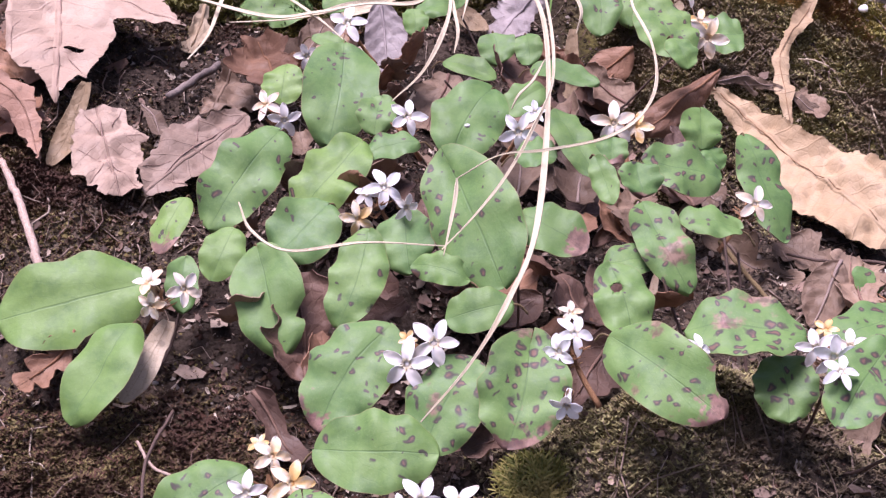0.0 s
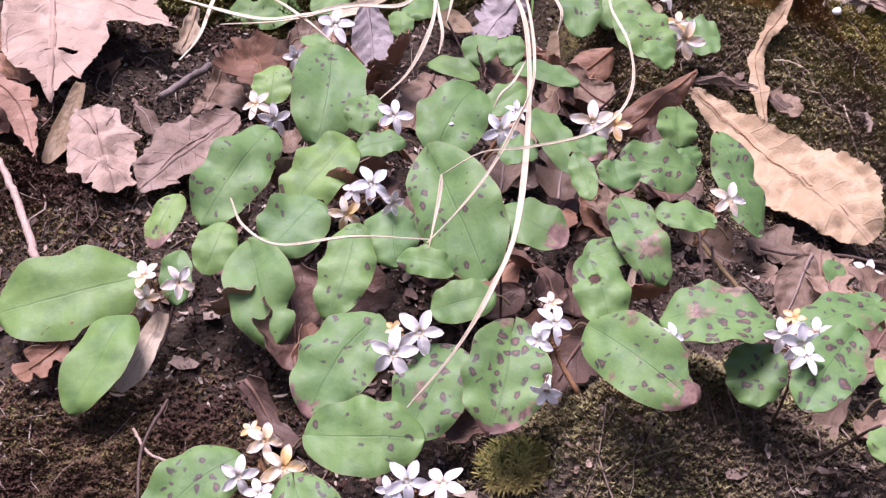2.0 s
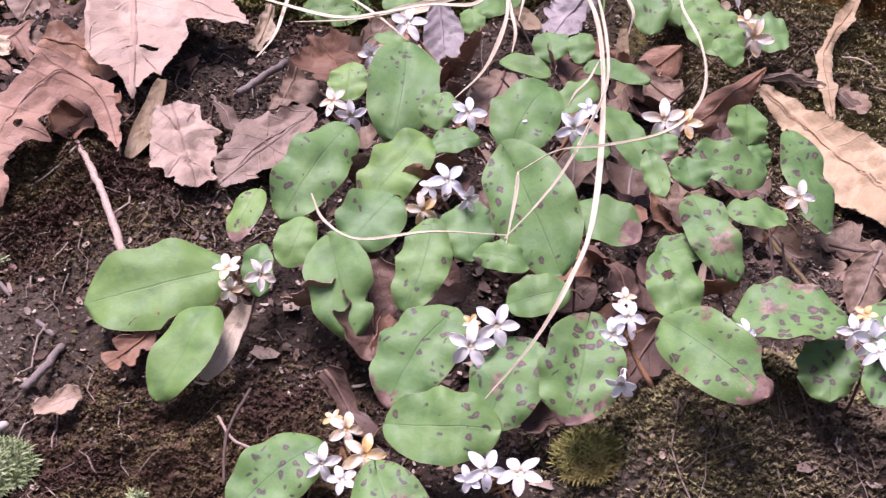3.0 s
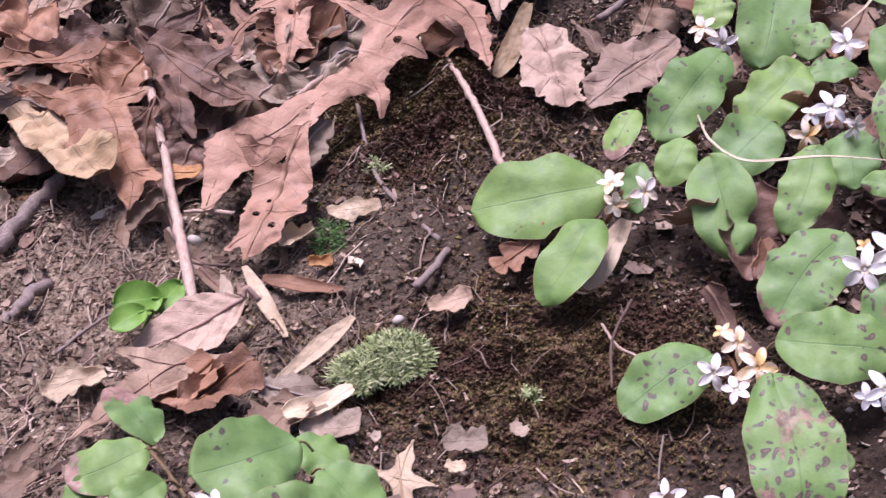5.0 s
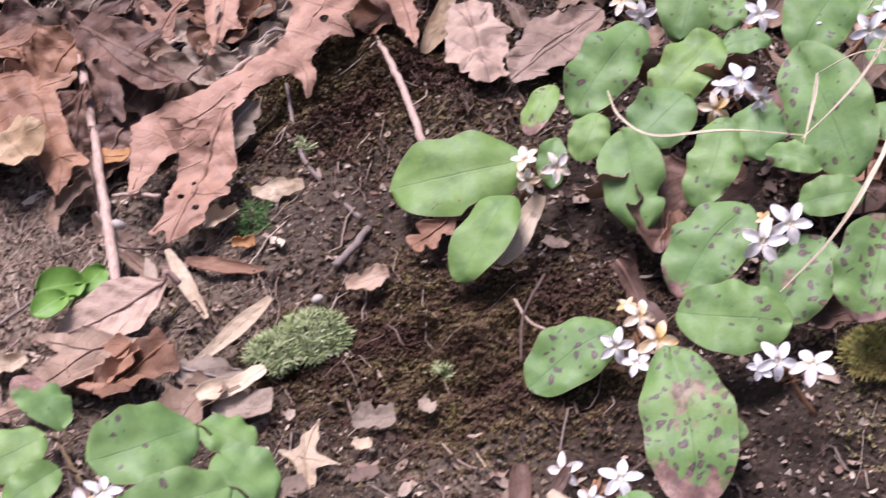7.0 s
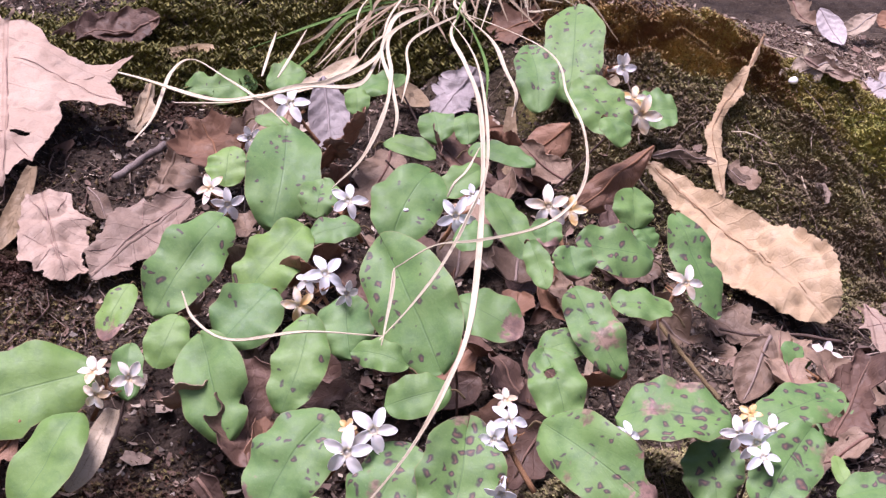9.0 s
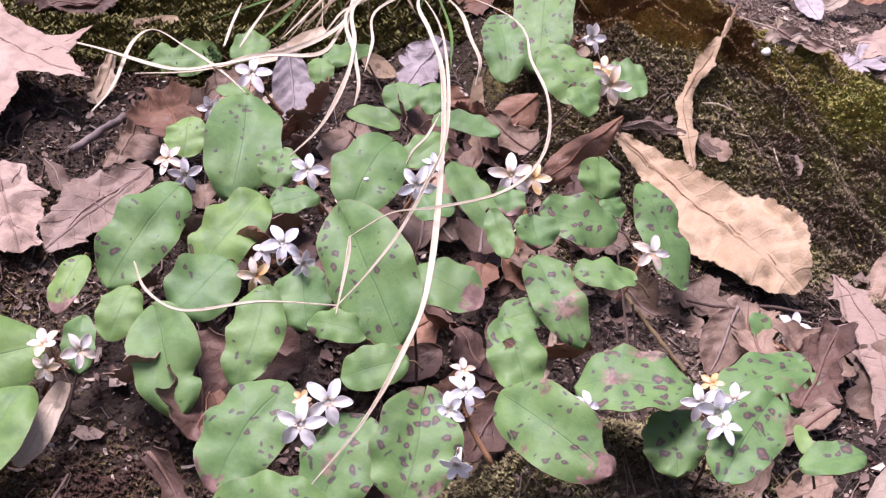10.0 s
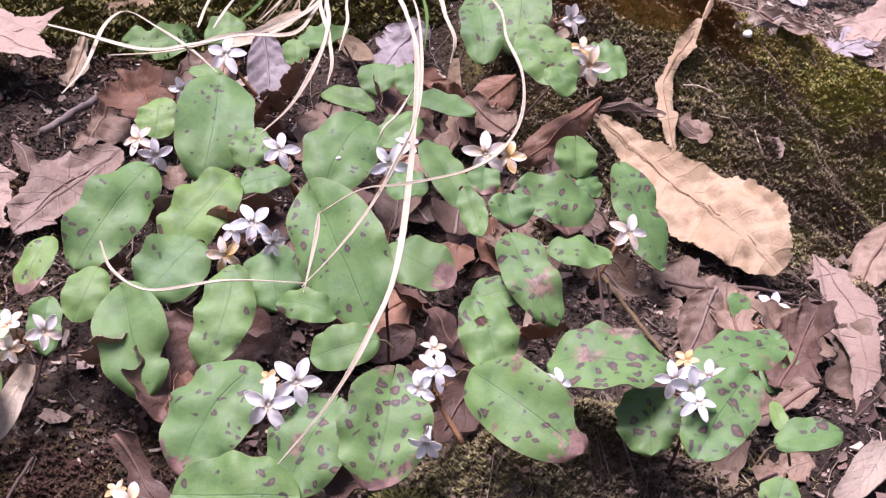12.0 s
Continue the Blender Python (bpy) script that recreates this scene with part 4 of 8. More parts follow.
flower(bunch, (0.0211, -0.0070, 0.0195, 0.7, -62.1, 104.1), 0.0135, 0.03, 0)
flower(bunch, (0.0268, -0.0200, 0.0154, 94.0, -56.4, 22.2), 0.0095, 0.16, 4)
flower(bunch, (0.0122, -0.0158, 0.0111, 8.9, -88.1, 74.6), 0.0110, 0.56, 1)
flower(bunch, (0.0154, -0.0071, 0.0173, 7.6, 53.9, -93.0), 0.0086, 0.14, 3)
bunch = cluster(left_mat, (-0.0128, 0.0630, 0.0349, 0.0, 0.0, 11.5))
flower(bunch, (-0.0166, 0.0646, 0.0384, -31.0, 51.8, -154.1), 0.0121, 0.39, 2)
flower(bunch, (-0.0103, 0.0498, 0.0346, -93.5, 36.1, -170.6), 0.0122, 0.15, 1)
bunch = cluster(left_mat, (-0.0025, 0.1029, 0.0536, 0.0, 0.0, 52.4))
flower(bunch, (-0.0013, 0.0972, 0.0541, -0.3, -84.5, 102.2), 0.0106, 0.15, 4)

middle_mat = plant("trailing_arbutus", (0.0640, -0.0247, -0.0332), "creeping evergreen with broad heart-shaped green leaves under dry straws", "creeping plant", "creeping evergreens")
stick("runner", [(0.0640, -0.0247, -0.0332), (0.0517, -0.0240, -0.0309), (0.0393, -0.0233, 0.0218)], (0.0007, 0.0004), TWIG_DARK, "woody brown runner", "", 0, middle_mat)
stick("runner", [(0.0640, -0.0247, -0.0332), (0.0616, -0.0322, -0.0335), (0.0592, -0.0398, 0.0090)], (0.0007, 0.0004), TWIG_DARK, "woody brown runner", "", 4, middle_mat)
stick("runner", [(0.0640, -0.0247, -0.0332), (0.0522, -0.0498, -0.0420), (0.0403, -0.0748, -0.0273)], (0.0007, 0.0004), TWIG_DARK, "woody brown runner", "", 8, middle_mat)
stick("runner", [(0.0640, -0.0247, -0.0332), (0.0451, -0.0450, -0.0407), (0.0261, -0.0653, -0.0262)], (0.0007, 0.0004), TWIG_DARK, "woody brown runner", "", 12, middle_mat)
leaf(middle_mat, (0.0393, -0.0233, 0.0298, -55.5, 31.4, 166.8), 0.0453, 0.0272, spots=0.22, tone=.2, heart=1.3, wavy=.5, bend=.06, seed=2)
leaf(middle_mat, (0.0615, 0.0355, 0.0476, -45.4, -20.5, 158.4), 0.0326, 0.0240, spots=0.05, tone=.15, seed=3)
leaf(middle_mat, (0.0427, -0.0473, -0.0014, 16.7, -54.8, 49.8), 0.0184, 0.0096, spots=0.22, tone=.35, wavy=1., seed=11)
leaf(middle_mat, (0.0536, -0.0599, -0.0057, -25.7, -51.6, 103.2), 0.0196, 0.0132, tone=.25, seed=12)
leaf(middle_mat, (0.0592, -0.0398, 0.0170, -28.7, 39.4, -141.1), 0.0234, 0.0164, spots=0.13, tone=.3, wither=0.3, seed=13)
leaf(middle_mat, (0.0788, 0.0064, 0.0443, -40.3, 10.5, -164.2), 0.0312, 0.0117, spots=0.13, tone=.35, seed=14)
leaf(middle_mat, (0.0856, -0.0246, 0.0318, -52.8, 21.8, 170.2), 0.0173, 0.0080, spots=0.09, tone=.35, seed=15)
leaf(middle_mat, (0.0545, -0.0877, -0.0102, -53.4, -10.0, 165.7), 0.0293, 0.0230, spots=0.58, tone=.3, wither=0.32, heart=1.3, fold=.5, bites=((1,.97,.3,.1),), seed=32)
leaf(middle_mat, (0.0403, -0.0748, -0.0193, -51.2, -16.0, 146.9), 0.0291, 0.0215, spots=0.53, tone=.12, wither=0.08, seed=34)
leaf(middle_mat, (0.0827, 0.0483, 0.0472, -37.9, -36.9, 130.0), 0.0185, 0.0120, tone=.3, seed=45)
leaf(middle_mat, (0.0654, 0.0007, 0.0298, -0.1, 33.5, -107.3), 0.0130, 0.0123, tone=.05, seed=57)
leaf(middle_mat, (0.0967, -0.0014, 0.0351, -46.4, -3.2, 169.6), 0.0099, 0.0107, tone=.1, wither=0.32, seed=58)
bunch = cluster(middle_mat, (0.0261, -0.0653, -0.0182, 0.0, 0.0, 73.7))
flower(bunch, (0.0302, -0.0720, -0.0139, 59.0, -43.2, 24.7), 0.0140, 0.14, 1)
flower(bunch, (0.0224, -0.0737, -0.0195, 76.9, 6.3, -18.4), 0.0140, 0.12, 0)
flower(bunch, (0.0232, -0.0671, -0.0144, -47.0, 10.3, 175.8), 0.0066, 0.80, 5)
bunch = cluster(middle_mat, (0.0648, -0.0887, -0.0119, 0.0, 0.0, 244.1))
flower(bunch, (0.0664, -0.0885, -0.0073, -21.7, -49.5, 131.8), 0.0113, 0.06, 1)
flower(bunch, (0.0667, -0.0818, -0.0033, 24.3, -35.1, 58.1), 0.0080, 0.39, 4)
flower(bunch, (0.0616, -0.0919, -0.0112, 81.1, -23.2, -37.2), 0.0106, 0.06, 4)
flower(bunch, (0.0604, -0.1091, -0.0205, -124.1, 32.0, 139.2), 0.0099, 0.02, 5)
bunch = cluster(middle_mat, (0.1025, 0.0090, 0.0369, 0.0, 0.0, 196.3))
flower(bunch, (0.0977, 0.0021, 0.0395, -72.5, 38.5, 179.3), 0.0139, 0.33, 0)
flower(bunch, (0.1054, 0.0026, 0.0383, -55.0, -52.3, 149.0), 0.0117, 0.63, 2)
bunch = cluster(middle_mat, (0.0708, 0.0178, 0.0371, 0.0, 0.0, 53.6))
flower(bunch, (0.0663, 0.0051, 0.0362, -89.0, -67.6, 164.7), 0.0127, 0.06, 0)
flower(bunch, (0.0745, 0.0199, 0.0410, 31.0, -46.4, 63.8), 0.0092, 0.03, 4)

upper_mat = plant("trailing_arbutus", (0.0932, 0.1317, 0.0351), "creeping evergreen with small green leaves below a grass tuft", "creeping plant", "creeping evergreens")
stick("runner", [(0.0932, 0.1317, 0.0351), (0.1083, 0.1423, 0.0454), (0.1233, 0.1528, 0.0807)], (0.0007, 0.0004), TWIG_DARK, "woody brown runner", "", 0, upper_mat)
stick("runner", [(0.0932, 0.1317, 0.0351), (0.1166, 0.1068, 0.0270), (0.1401, 0.0819, 0.0556)], (0.0007, 0.0004), TWIG_DARK, "woody brown runner", "", 4, upper_mat)
stick("runner", [(0.0932, 0.1317, 0.0351), (0.0727, 0.1121, 0.0272), (0.0522, 0.0925, 0.0454)], (0.0007, 0.0004), TWIG_DARK, "woody brown runner", "", 8, upper_mat)
stick("runner", [(0.0932, 0.1317, 0.0351), (0.0800, 0.1426, 0.0423), (0.0668, 0.1536, 0.0682)], (0.0007, 0.0004), TWIG_DARK, "woody brown runner", "", 12, upper_mat)
leaf(upper_mat, (0.1233, 0.1528, 0.0887, -44.1, 5.2, 172.0), 0.0367, 0.0181, spots=0.31, tone=.1, seed=36)
leaf(upper_mat, (0.1518, 0.1823, 0.1071, -48.3, 2.9, 158.7), 0.0547, 0.0267, spots=0.22, tone=.35, wither=0.10, seed=37)
leaf(upper_mat, (0.1377, 0.1123, 0.0766, -47.0, 17.3, -167.3), 0.0312, 0.0229, spots=0.26, tone=.45, seed=38)
leaf(upper_mat, (0.1673, 0.1268, 0.0633, -0.4, 45.6, -85.5), 0.0172, 0.0208, tone=.2, seed=39)
leaf(upper_mat, (0.1401, 0.0819, 0.0636, -47.2, 7.7, -166.8), 0.0148, 0.0118, spots=0.09, tone=.35, seed=40)
leaf(upper_mat, (0.0744, 0.1130, 0.0631, -47.6, 4.0, 176.0), 0.0155, 0.0149, tone=.2, seed=41)
leaf(upper_mat, (0.0856, 0.1018, 0.0630, -48.0, 13.8, 164.3), 0.0149, 0.0107, tone=.2, seed=42)
leaf(upper_mat, (0.0810, 0.0614, 0.0535, -10.5, 34.1, -126.3), 0.0262, 0.0101, tone=.15, spots=0.09, seed=43)
leaf(upper_mat, (0.0522, 0.0925, 0.0534, -20.9, 40.1, -127.4), 0.0217, 0.0101, tone=.45, wither=0.08, seed=44)
leaf(upper_mat, (0.0026, 0.2078, 0.0699, -11.5, -59.9, 101.0), 0.0361, 0.0178, tone=.35, spots=0.13, wavy=1.3, bites=((1,.5,.35,.08),(-1,.6,.3,.07)), seed=49)
leaf(upper_mat, (0.0241, 0.1813, 0.0768, -27.0, -36.6, 109.5), 0.0176, 0.0173, tone=.4, seed=50)
leaf(upper_mat, (0.0439, 0.1357, 0.0716, -50.5, -4.5, -176.1), 0.0138, 0.0102, tone=.4, seed=51)
leaf(upper_mat, (0.0668, 0.1536, 0.0762, -20.8, -29.6, 117.7), 0.0225, 0.0143, tone=.3, seed=52)
bunch = cluster(upper_mat, (0.0180, 0.1303, 0.0626, 0.0, 0.0, 288.6))
flower(bunch, (0.0160, 0.1228, 0.0659, 66.5, 7.1, -18.4), 0.0154, 0.10, 0)
bunch = cluster(upper_mat, (0.1630, 0.1205, 0.0640, 0.0, 0.0, 47.8))
flower(bunch, (0.1615, 0.1064, 0.0625, -97.1, -59.6, 177.2), 0.0170, 0.39, 2)
flower(bunch, (0.1622, 0.1197, 0.0683, 60.2, 6.0, -12.3), 0.0119, 0.59, 1)
bunch = cluster(upper_mat, (0.1597, 0.1524, 0.0784, 0.0, 0.0, 60.9))
flower(bunch, (0.1640, 0.1457, 0.0801, 75.8, 27.5, 25.7), 0.0148, 0.19, 5)

right_mat = plant("trailing_arbutus", (0.1315, -0.0616, -0.0376), "creeping evergreen with leathery leaves blotched brown and purple", "creeping plant", "creeping evergreens")
stick("runner", [(0.1315, -0.0616, -0.0376), (0.1319, -0.0343, -0.0269), (0.1324, -0.0071, 0.0147)], (0.0007, 0.0004), TWIG_DARK, "woody brown runner", "", 0, right_mat)
stick("runner", [(0.1315, -0.0616, -0.0376), (0.1291, -0.0526, -0.0324), (0.1268, -0.0437, 0.0050)], (0.0007, 0.0004), TWIG_DARK, "woody brown runner", "", 4, right_mat)
stick("runner", [(0.1315, -0.0616, -0.0376), (0.1256, -0.0813, -0.0417), (0.1197, -0.1011, -0.0193)], (0.0007, 0.0004), TWIG_DARK, "woody brown runner", "", 8, right_mat)
stick("runner", [(0.1315, -0.0616, -0.0376), (0.1367, -0.0999, -0.0450), (0.1419, -0.1382, -0.0223)], (0.0007, 0.0004), TWIG_DARK, "woody brown runner", "", 12, right_mat)
stick("runner", [(0.1315, -0.0616, -0.0376), (0.1160, -0.0400, -0.0303), (0.1006, -0.0184, 0.0212)], (0.0007, 0.0004), TWIG_DARK, "woody brown runner", "", 16, right_mat)
stick("runner", [(0.1315, -0.0616, -0.0376), (0.1294, -0.0888, -0.0432), (0.1273, -0.1159, -0.0139)], (0.0007, 0.0004), TWIG_DARK, "woody brown runner", "", 20, right_mat)
leaf(right_mat, (0.1324, -0.0071, 0.0227, 22.3, -50.4, 73.6), 0.0277, 0.0184, spots=0.44, tone=.2, wavy=.9, seed=16)
leaf(right_mat, (0.1345, 0.0246, 0.0404, -55.4, -6.1, 178.5), 0.0137, 0.0147, spots=0.13, tone=.35, heart=1.2, seed=17)
leaf(right_mat, (0.1507, 0.0211, 0.0331, -54.6, 3.4, -164.7), 0.0403, 0.0164, spots=0.44, tone=.15, wavy=1.3, seed=18)
leaf(right_mat, (0.0953, -0.0467, 0.0215, -49.0, 21.6, -178.6), 0.0317, 0.0144, spots=0.55, tone=.2, wavy=1., seed=19)
leaf(right_mat, (0.1268, -0.0437, 0.0130, 12.2, -32.5, 78.7), 0.0186, 0.0121, spots=0.18, tone=.3, wavy=.9, seed=20)
leaf(right_mat, (0.0813, -0.0667, 0.0069, -47.3, 7.8, -177.1), 0.0238, 0.0153, spots=0.18, tone=.35, wavy=.9, holes=((.1,.33,.075),), seed=21)
leaf(right_mat, (0.0736, -0.0982, -0.0049, -34.6, 48.9, -167.4), 0.0380, 0.0196, spots=0.48, tone=.3, wither=0.3, wavy=.8, bites=((-1,.86,.4,.07),), seed=22)
leaf(right_mat, (0.1230, -0.1068, -0.0025, -2.2, -30.8, 72.0), 0.0303, 0.0208, spots=0.53, tone=.22, fold=.25, seed=23)
leaf(right_mat, (0.1197, -0.1011, -0.0113, -42.8, 12.5, 160.6), 0.0190, 0.0159, spots=0.44, tone=.1, seed=24)
leaf(right_mat, (0.1401, -0.1221, -0.0015, -38.7, -19.7, 142.7), 0.0284, 0.0164, spots=0.53, tone=.12, seed=25)
leaf(right_mat, (0.1642, -0.0852, -0.0028, -11.6, -26.2, 115.2), 0.0300, 0.0163, spots=0.48, tone=.15, wither=0.08, seed=26)
leaf(right_mat, (0.1941, -0.0408, -0.0105, -29.1, -13.8, 140.9), 0.0323, 0.0131, spots=0.26, tone=.05, seed=27)
leaf(right_mat, (0.1419, -0.1382, -0.0143, 9.2, 26.6, -86.1), 0.0166, 0.0103, spots=0.40, tone=.15, wither=0.13, seed=28)
leaf(right_mat, (0.1363, -0.1545, -0.0175, -45.4, -8.0, 153.1), 0.0092, 0.0087, tone=.5, spots=0.09, seed=29)
leaf(right_mat, (0.1452, -0.1337, -0.0131, 37.9, -6.5, -2.0), 0.0085, 0.0038, tone=.9, seed=30)
leaf(right_mat, (0.1833, -0.0100, -0.0075, -47.9, -15.9, -179.7), 0.0122, 0.0103, spots=0.35, tone=.1, seed=31)
leaf(right_mat, (0.1006, -0.0184, 0.0292, -48.9, -3.7, -168.9), 0.0120, 0.0139, tone=.05, spots=0.26, wither=0.24, seed=55)
leaf(right_mat, (0.0966, -0.0562, 0.0074, -19.7, -34.0, 101.3), 0.0153, 0.0119, tone=.3, spots=0.31, seed=56)
leaf(right_mat, (0.1351, 0.0184, 0.0293, -49.7, 17.9, -151.4), 0.0091, 0.0096, tone=.1, spots=0.18, seed=59)
bunch = cluster(right_mat, (0.0917, -0.1048, -0.0091, 0.0, 0.0, 113.7))
flower(bunch, (0.0945, -0.1088, -0.0065, -40.0, -46.3, 159.3), 0.0091, 0.06, 3)
flower(bunch, (0.0878, -0.1071, -0.0079, 52.0, 59.9, -84.1), 0.0067, 0.08, 5)
bunch = cluster(right_mat, (0.1273, -0.1159, -0.0059, 0.0, 0.0, 279.2))
flower(bunch, (0.1222, -0.1185, -0.0036, -12.2, -79.8, 81.3), 0.0096, 0.13, 3)
flower(bunch, (0.1248, -0.1236, -0.0046, 75.3, 76.1, -17.8), 0.0113, 0.06, 2)
flower(bunch, (0.1312, -0.1187, -0.0033, -48.5, 36.3, -177.2), 0.0094, 0.18, 0)
flower(bunch, (0.1240, -0.1305, -0.0062, 45.9, 15.4, -22.6), 0.0088, 0.06, 0)
flower(bunch, (0.1284, -0.1093, -0.0014, -28.8, -31.9, 105.8), 0.0074, 1.00, 4)
bunch = cluster(right_mat, (0.1858, -0.0289, -0.0136, 0.0, 0.0, 13.2))
flower(bunch, (0.1897, -0.0226, -0.0096, 28.1, -20.8, 40.8), 0.0123, 0.21, 5)
flower(bunch, (0.1831, -0.0439, -0.0144, 149.9, 58.9, 64.5), 0.0099, 0.27, 5)
bunch = cluster(right_mat, (0.1439, -0.0016, 0.0112, 0.0, 0.0, 122.7))
flower(bunch, (0.1443, -0.0079, 0.0139, 65.5, 18.0, -4.5), 0.0125, 0.33, 1)

lower_mat = plant("trailing_arbutus", (-0.0075, -0.1052, -0.0759), "creeping evergreen with blotched green leaves and yellowing flowers over bare soil", "creeping plant", "creeping evergreens")
stick("runner", [(-0.0075, -0.1052, -0.0759), (-0.0048, -0.0956, -0.0686), (-0.0020, -0.0859, -0.0471)], (0.0007, 0.0004), TWIG_DARK, "woody brown runner", "", 0, lower_mat)
stick("runner", [(-0.0075, -0.1052, -0.0759), (-0.0001, -0.1112, -0.0749), (0.0074, -0.1171, -0.0727)], (0.0007, 0.0004), TWIG_DARK, "woody brown runner", "", 4, lower_mat)
stick("runner", [(-0.0075, -0.1052, -0.0759), (-0.0180, -0.1178, -0.0785), (-0.0286, -0.1305, -0.0849)], (0.0007, 0.0004), TWIG_DARK, "woody brown runner", "", 8, lower_mat)
leaf(lower_mat, (-0.0020, -0.0859, -0.0391, 4.3, 53.1, -103.3), 0.0319, 0.0218, spots=0.26, tone=.35, seed=35)
leaf(lower_mat, (-0.0231, -0.0795, -0.0476, -40.9, -33.5, 134.7), 0.0316, 0.0203, spots=0.37, tone=.25, seed=63)
leaf(lower_mat, (-0.0071, -0.1074, -0.0466, -50.5, 14.8, 176.3), 0.0439, 0.0254, spots=0.66, tone=.35, wither=0.36, heart=1.3, seed=64)
leaf(lower_mat, (-0.0198, -0.1390, -0.0753, -38.3, 14.2, -171.0), 0.0272, 0.0170, spots=0.35, tone=.15, seed=65)
leaf(lower_mat, (0.0074, -0.1171, -0.0647, 14.9, 41.1, -91.7), 0.0073, 0.0076, tone=.5, seed=80)
leaf(lower_mat, (-0.0029, -0.0958, -0.0550, -26.2, 42.4, -142.2), 0.0088, 0.0095, tone=.4, wither=0.32, seed=81)
bunch = cluster(lower_mat, (-0.0164, -0.0829, -0.0493, 0.0, 0.0, 250.1))
flower(bunch, (-0.0150, -0.0815, -0.0426, -33.0, -50.3, 152.3), 0.0114, 0.45, 3)
flower(bunch, (-0.0222, -0.0894, -0.0498, -70.9, -42.7, 162.5), 0.0106, 0.14, 3)
flower(bunch, (-0.0099, -0.0918, -0.0466, -44.0, -48.3, 147.7), 0.0129, 0.58, 1)
flower(bunch, (-0.0163, -0.0973, -0.0520, 38.0, 34.3, -48.8), 0.0094, 0.11, 4)
flower(bunch, (-0.0186, -0.0768, -0.0410, 9.4, 35.7, -107.5), 0.0070, 0.81, 5)
bunch = cluster(lower_mat, (0.0249, -0.1089, -0.0473, 0.0, 0.0, 278.5))
flower(bunch, (0.0227, -0.1118, -0.0441, -33.3, 61.6, -120.2), 0.0116, 0.05, 0)
flower(bunch, (0.0315, -0.1175, -0.0428, -11.8, 43.0, -129.5), 0.0121, 0.21, 3)
flower(bunch, (0.0181, -0.1120, -0.0465, 64.7, 50.7, -34.1), 0.0084, 0.08, 4)
bunch = cluster(lower_mat, (-0.0286, -0.1305, -0.0769, 0.0, 0.0, 151.5))
flower(bunch, (-0.0376, -0.1299, -0.0729, 55.5, 47.3, -46.4), 0.0100, 0.23, 1)
flower(bunch, (-0.0220, -0.1354, -0.0719, 28.3, -41.5, 53.8), 0.0114, 0.11, 0)
flower(bunch, (-0.0305, -0.1414, -0.0759, -56.9, 24.9, 162.1), 0.0095, 0.10, 4)

seedling = plant("seedling", (-0.2033, -0.0554, -0.0651), "bright green round-leaved seedling on sandy soil", "creeping plant", "")
seedling_leaf(seedling, (-0.2025, -0.0514, -0.0474, -5.7, -53.7, 122.7), 0.0149, 0.0133, 82)
seedling_leaf(seedling, (-0.2043, -0.0630, -0.0483, -22.9, -35.7, 151.4), 0.0124, 0.0097, 83)
seedling_leaf(seedling, (-0.2031, -0.0520, -0.0513, 37.6, 35.1, -6.5), 0.0136, 0.0090, 84)

near_mat = plant("trailing_arbutus", (-0.1560, -0.1901, -0.0723), "creeping evergreen with oval green leaves and white flowers beside leaf litter", "creeping plant", "creeping evergreens")
stick("runner", [(-0.1560, -0.1901, -0.0723), (-0.1458, -0.1759, -0.0679), (-0.1355, -0.1617, -0.0568)], (0.0007, 0.0004), TWIG_DARK, "woody brown runner", "", 0, near_mat)
stick("runner", [(-0.1560, -0.1901, -0.0723), (-0.1667, -0.1671, -0.0669), (-0.1774, -0.1441, -0.0661)], (0.0007, 0.0004), TWIG_DARK, "woody brown runner", "", 4, near_mat)
stick("runner", [(-0.1560, -0.1901, -0.0723), (-0.1741, -0.2004, -0.0726), (-0.1922, -0.2107, -0.0710)], (0.0007, 0.0004), TWIG_DARK, "woody brown runner", "", 8, near_mat)
stick("runner", [(-0.1560, -0.1901, -0.0723), (-0.1497, -0.2003, -0.0740), (-0.1433, -0.2106, -0.0666)], (0.0007, 0.0004), TWIG_DARK, "woody brown runner", "", 12, near_mat)
stick("runner", [(-0.1560, -0.1901, -0.0723), (-0.1672, -0.2067, -0.0754), (-0.1784, -0.2233, -0.0695)], (0.0007, 0.0004), TWIG_DARK, "woody brown runner", "", 16, near_mat)
leaf(near_mat, (-0.1355, -0.1617, -0.0488, -7.8, -40.8, 133.9), 0.0286, 0.0209, spots=0.13, tone=.25, seed=66)
leaf(near_mat, (-0.1198, -0.1906, -0.0518, -11.5, -51.2, 127.8), 0.0279, 0.0150, spots=0.19, tone=.25, seed=67)
leaf(near_mat, (-0.1419, -0.1258, -0.0645, -22.7, 23.9, -109.6), 0.0165, 0.0139, tone=.4, seed=68)
leaf(near_mat, (-0.1267, -0.1654, -0.0550, -30.5, 16.9, -126.7), 0.0184, 0.0170, tone=.3, seed=69)
leaf(near_mat, (-0.1774, -0.1441, -0.0581, 26.6, -0.5, 53.7), 0.0214, 0.0140, spots=0.13, tone=.15, wither=0.40, seed=70)
leaf(near_mat, (-0.1710, -0.1749, -0.0479, -19.8, -34.7, 138.3), 0.0197, 0.0138, tone=.65, wither=0.4, seed=71)
leaf(near_mat, (-0.1634, -0.1861, -0.0514, -30.6, -42.3, 152.3), 0.0148, 0.0099, tone=.5, seed=72)
leaf(near_mat, (-0.1808, -0.1841, -0.0539, -30.7, -32.7, 155.0), 0.0082, 0.0071, tone=.5, spots=0.09, seed=73)
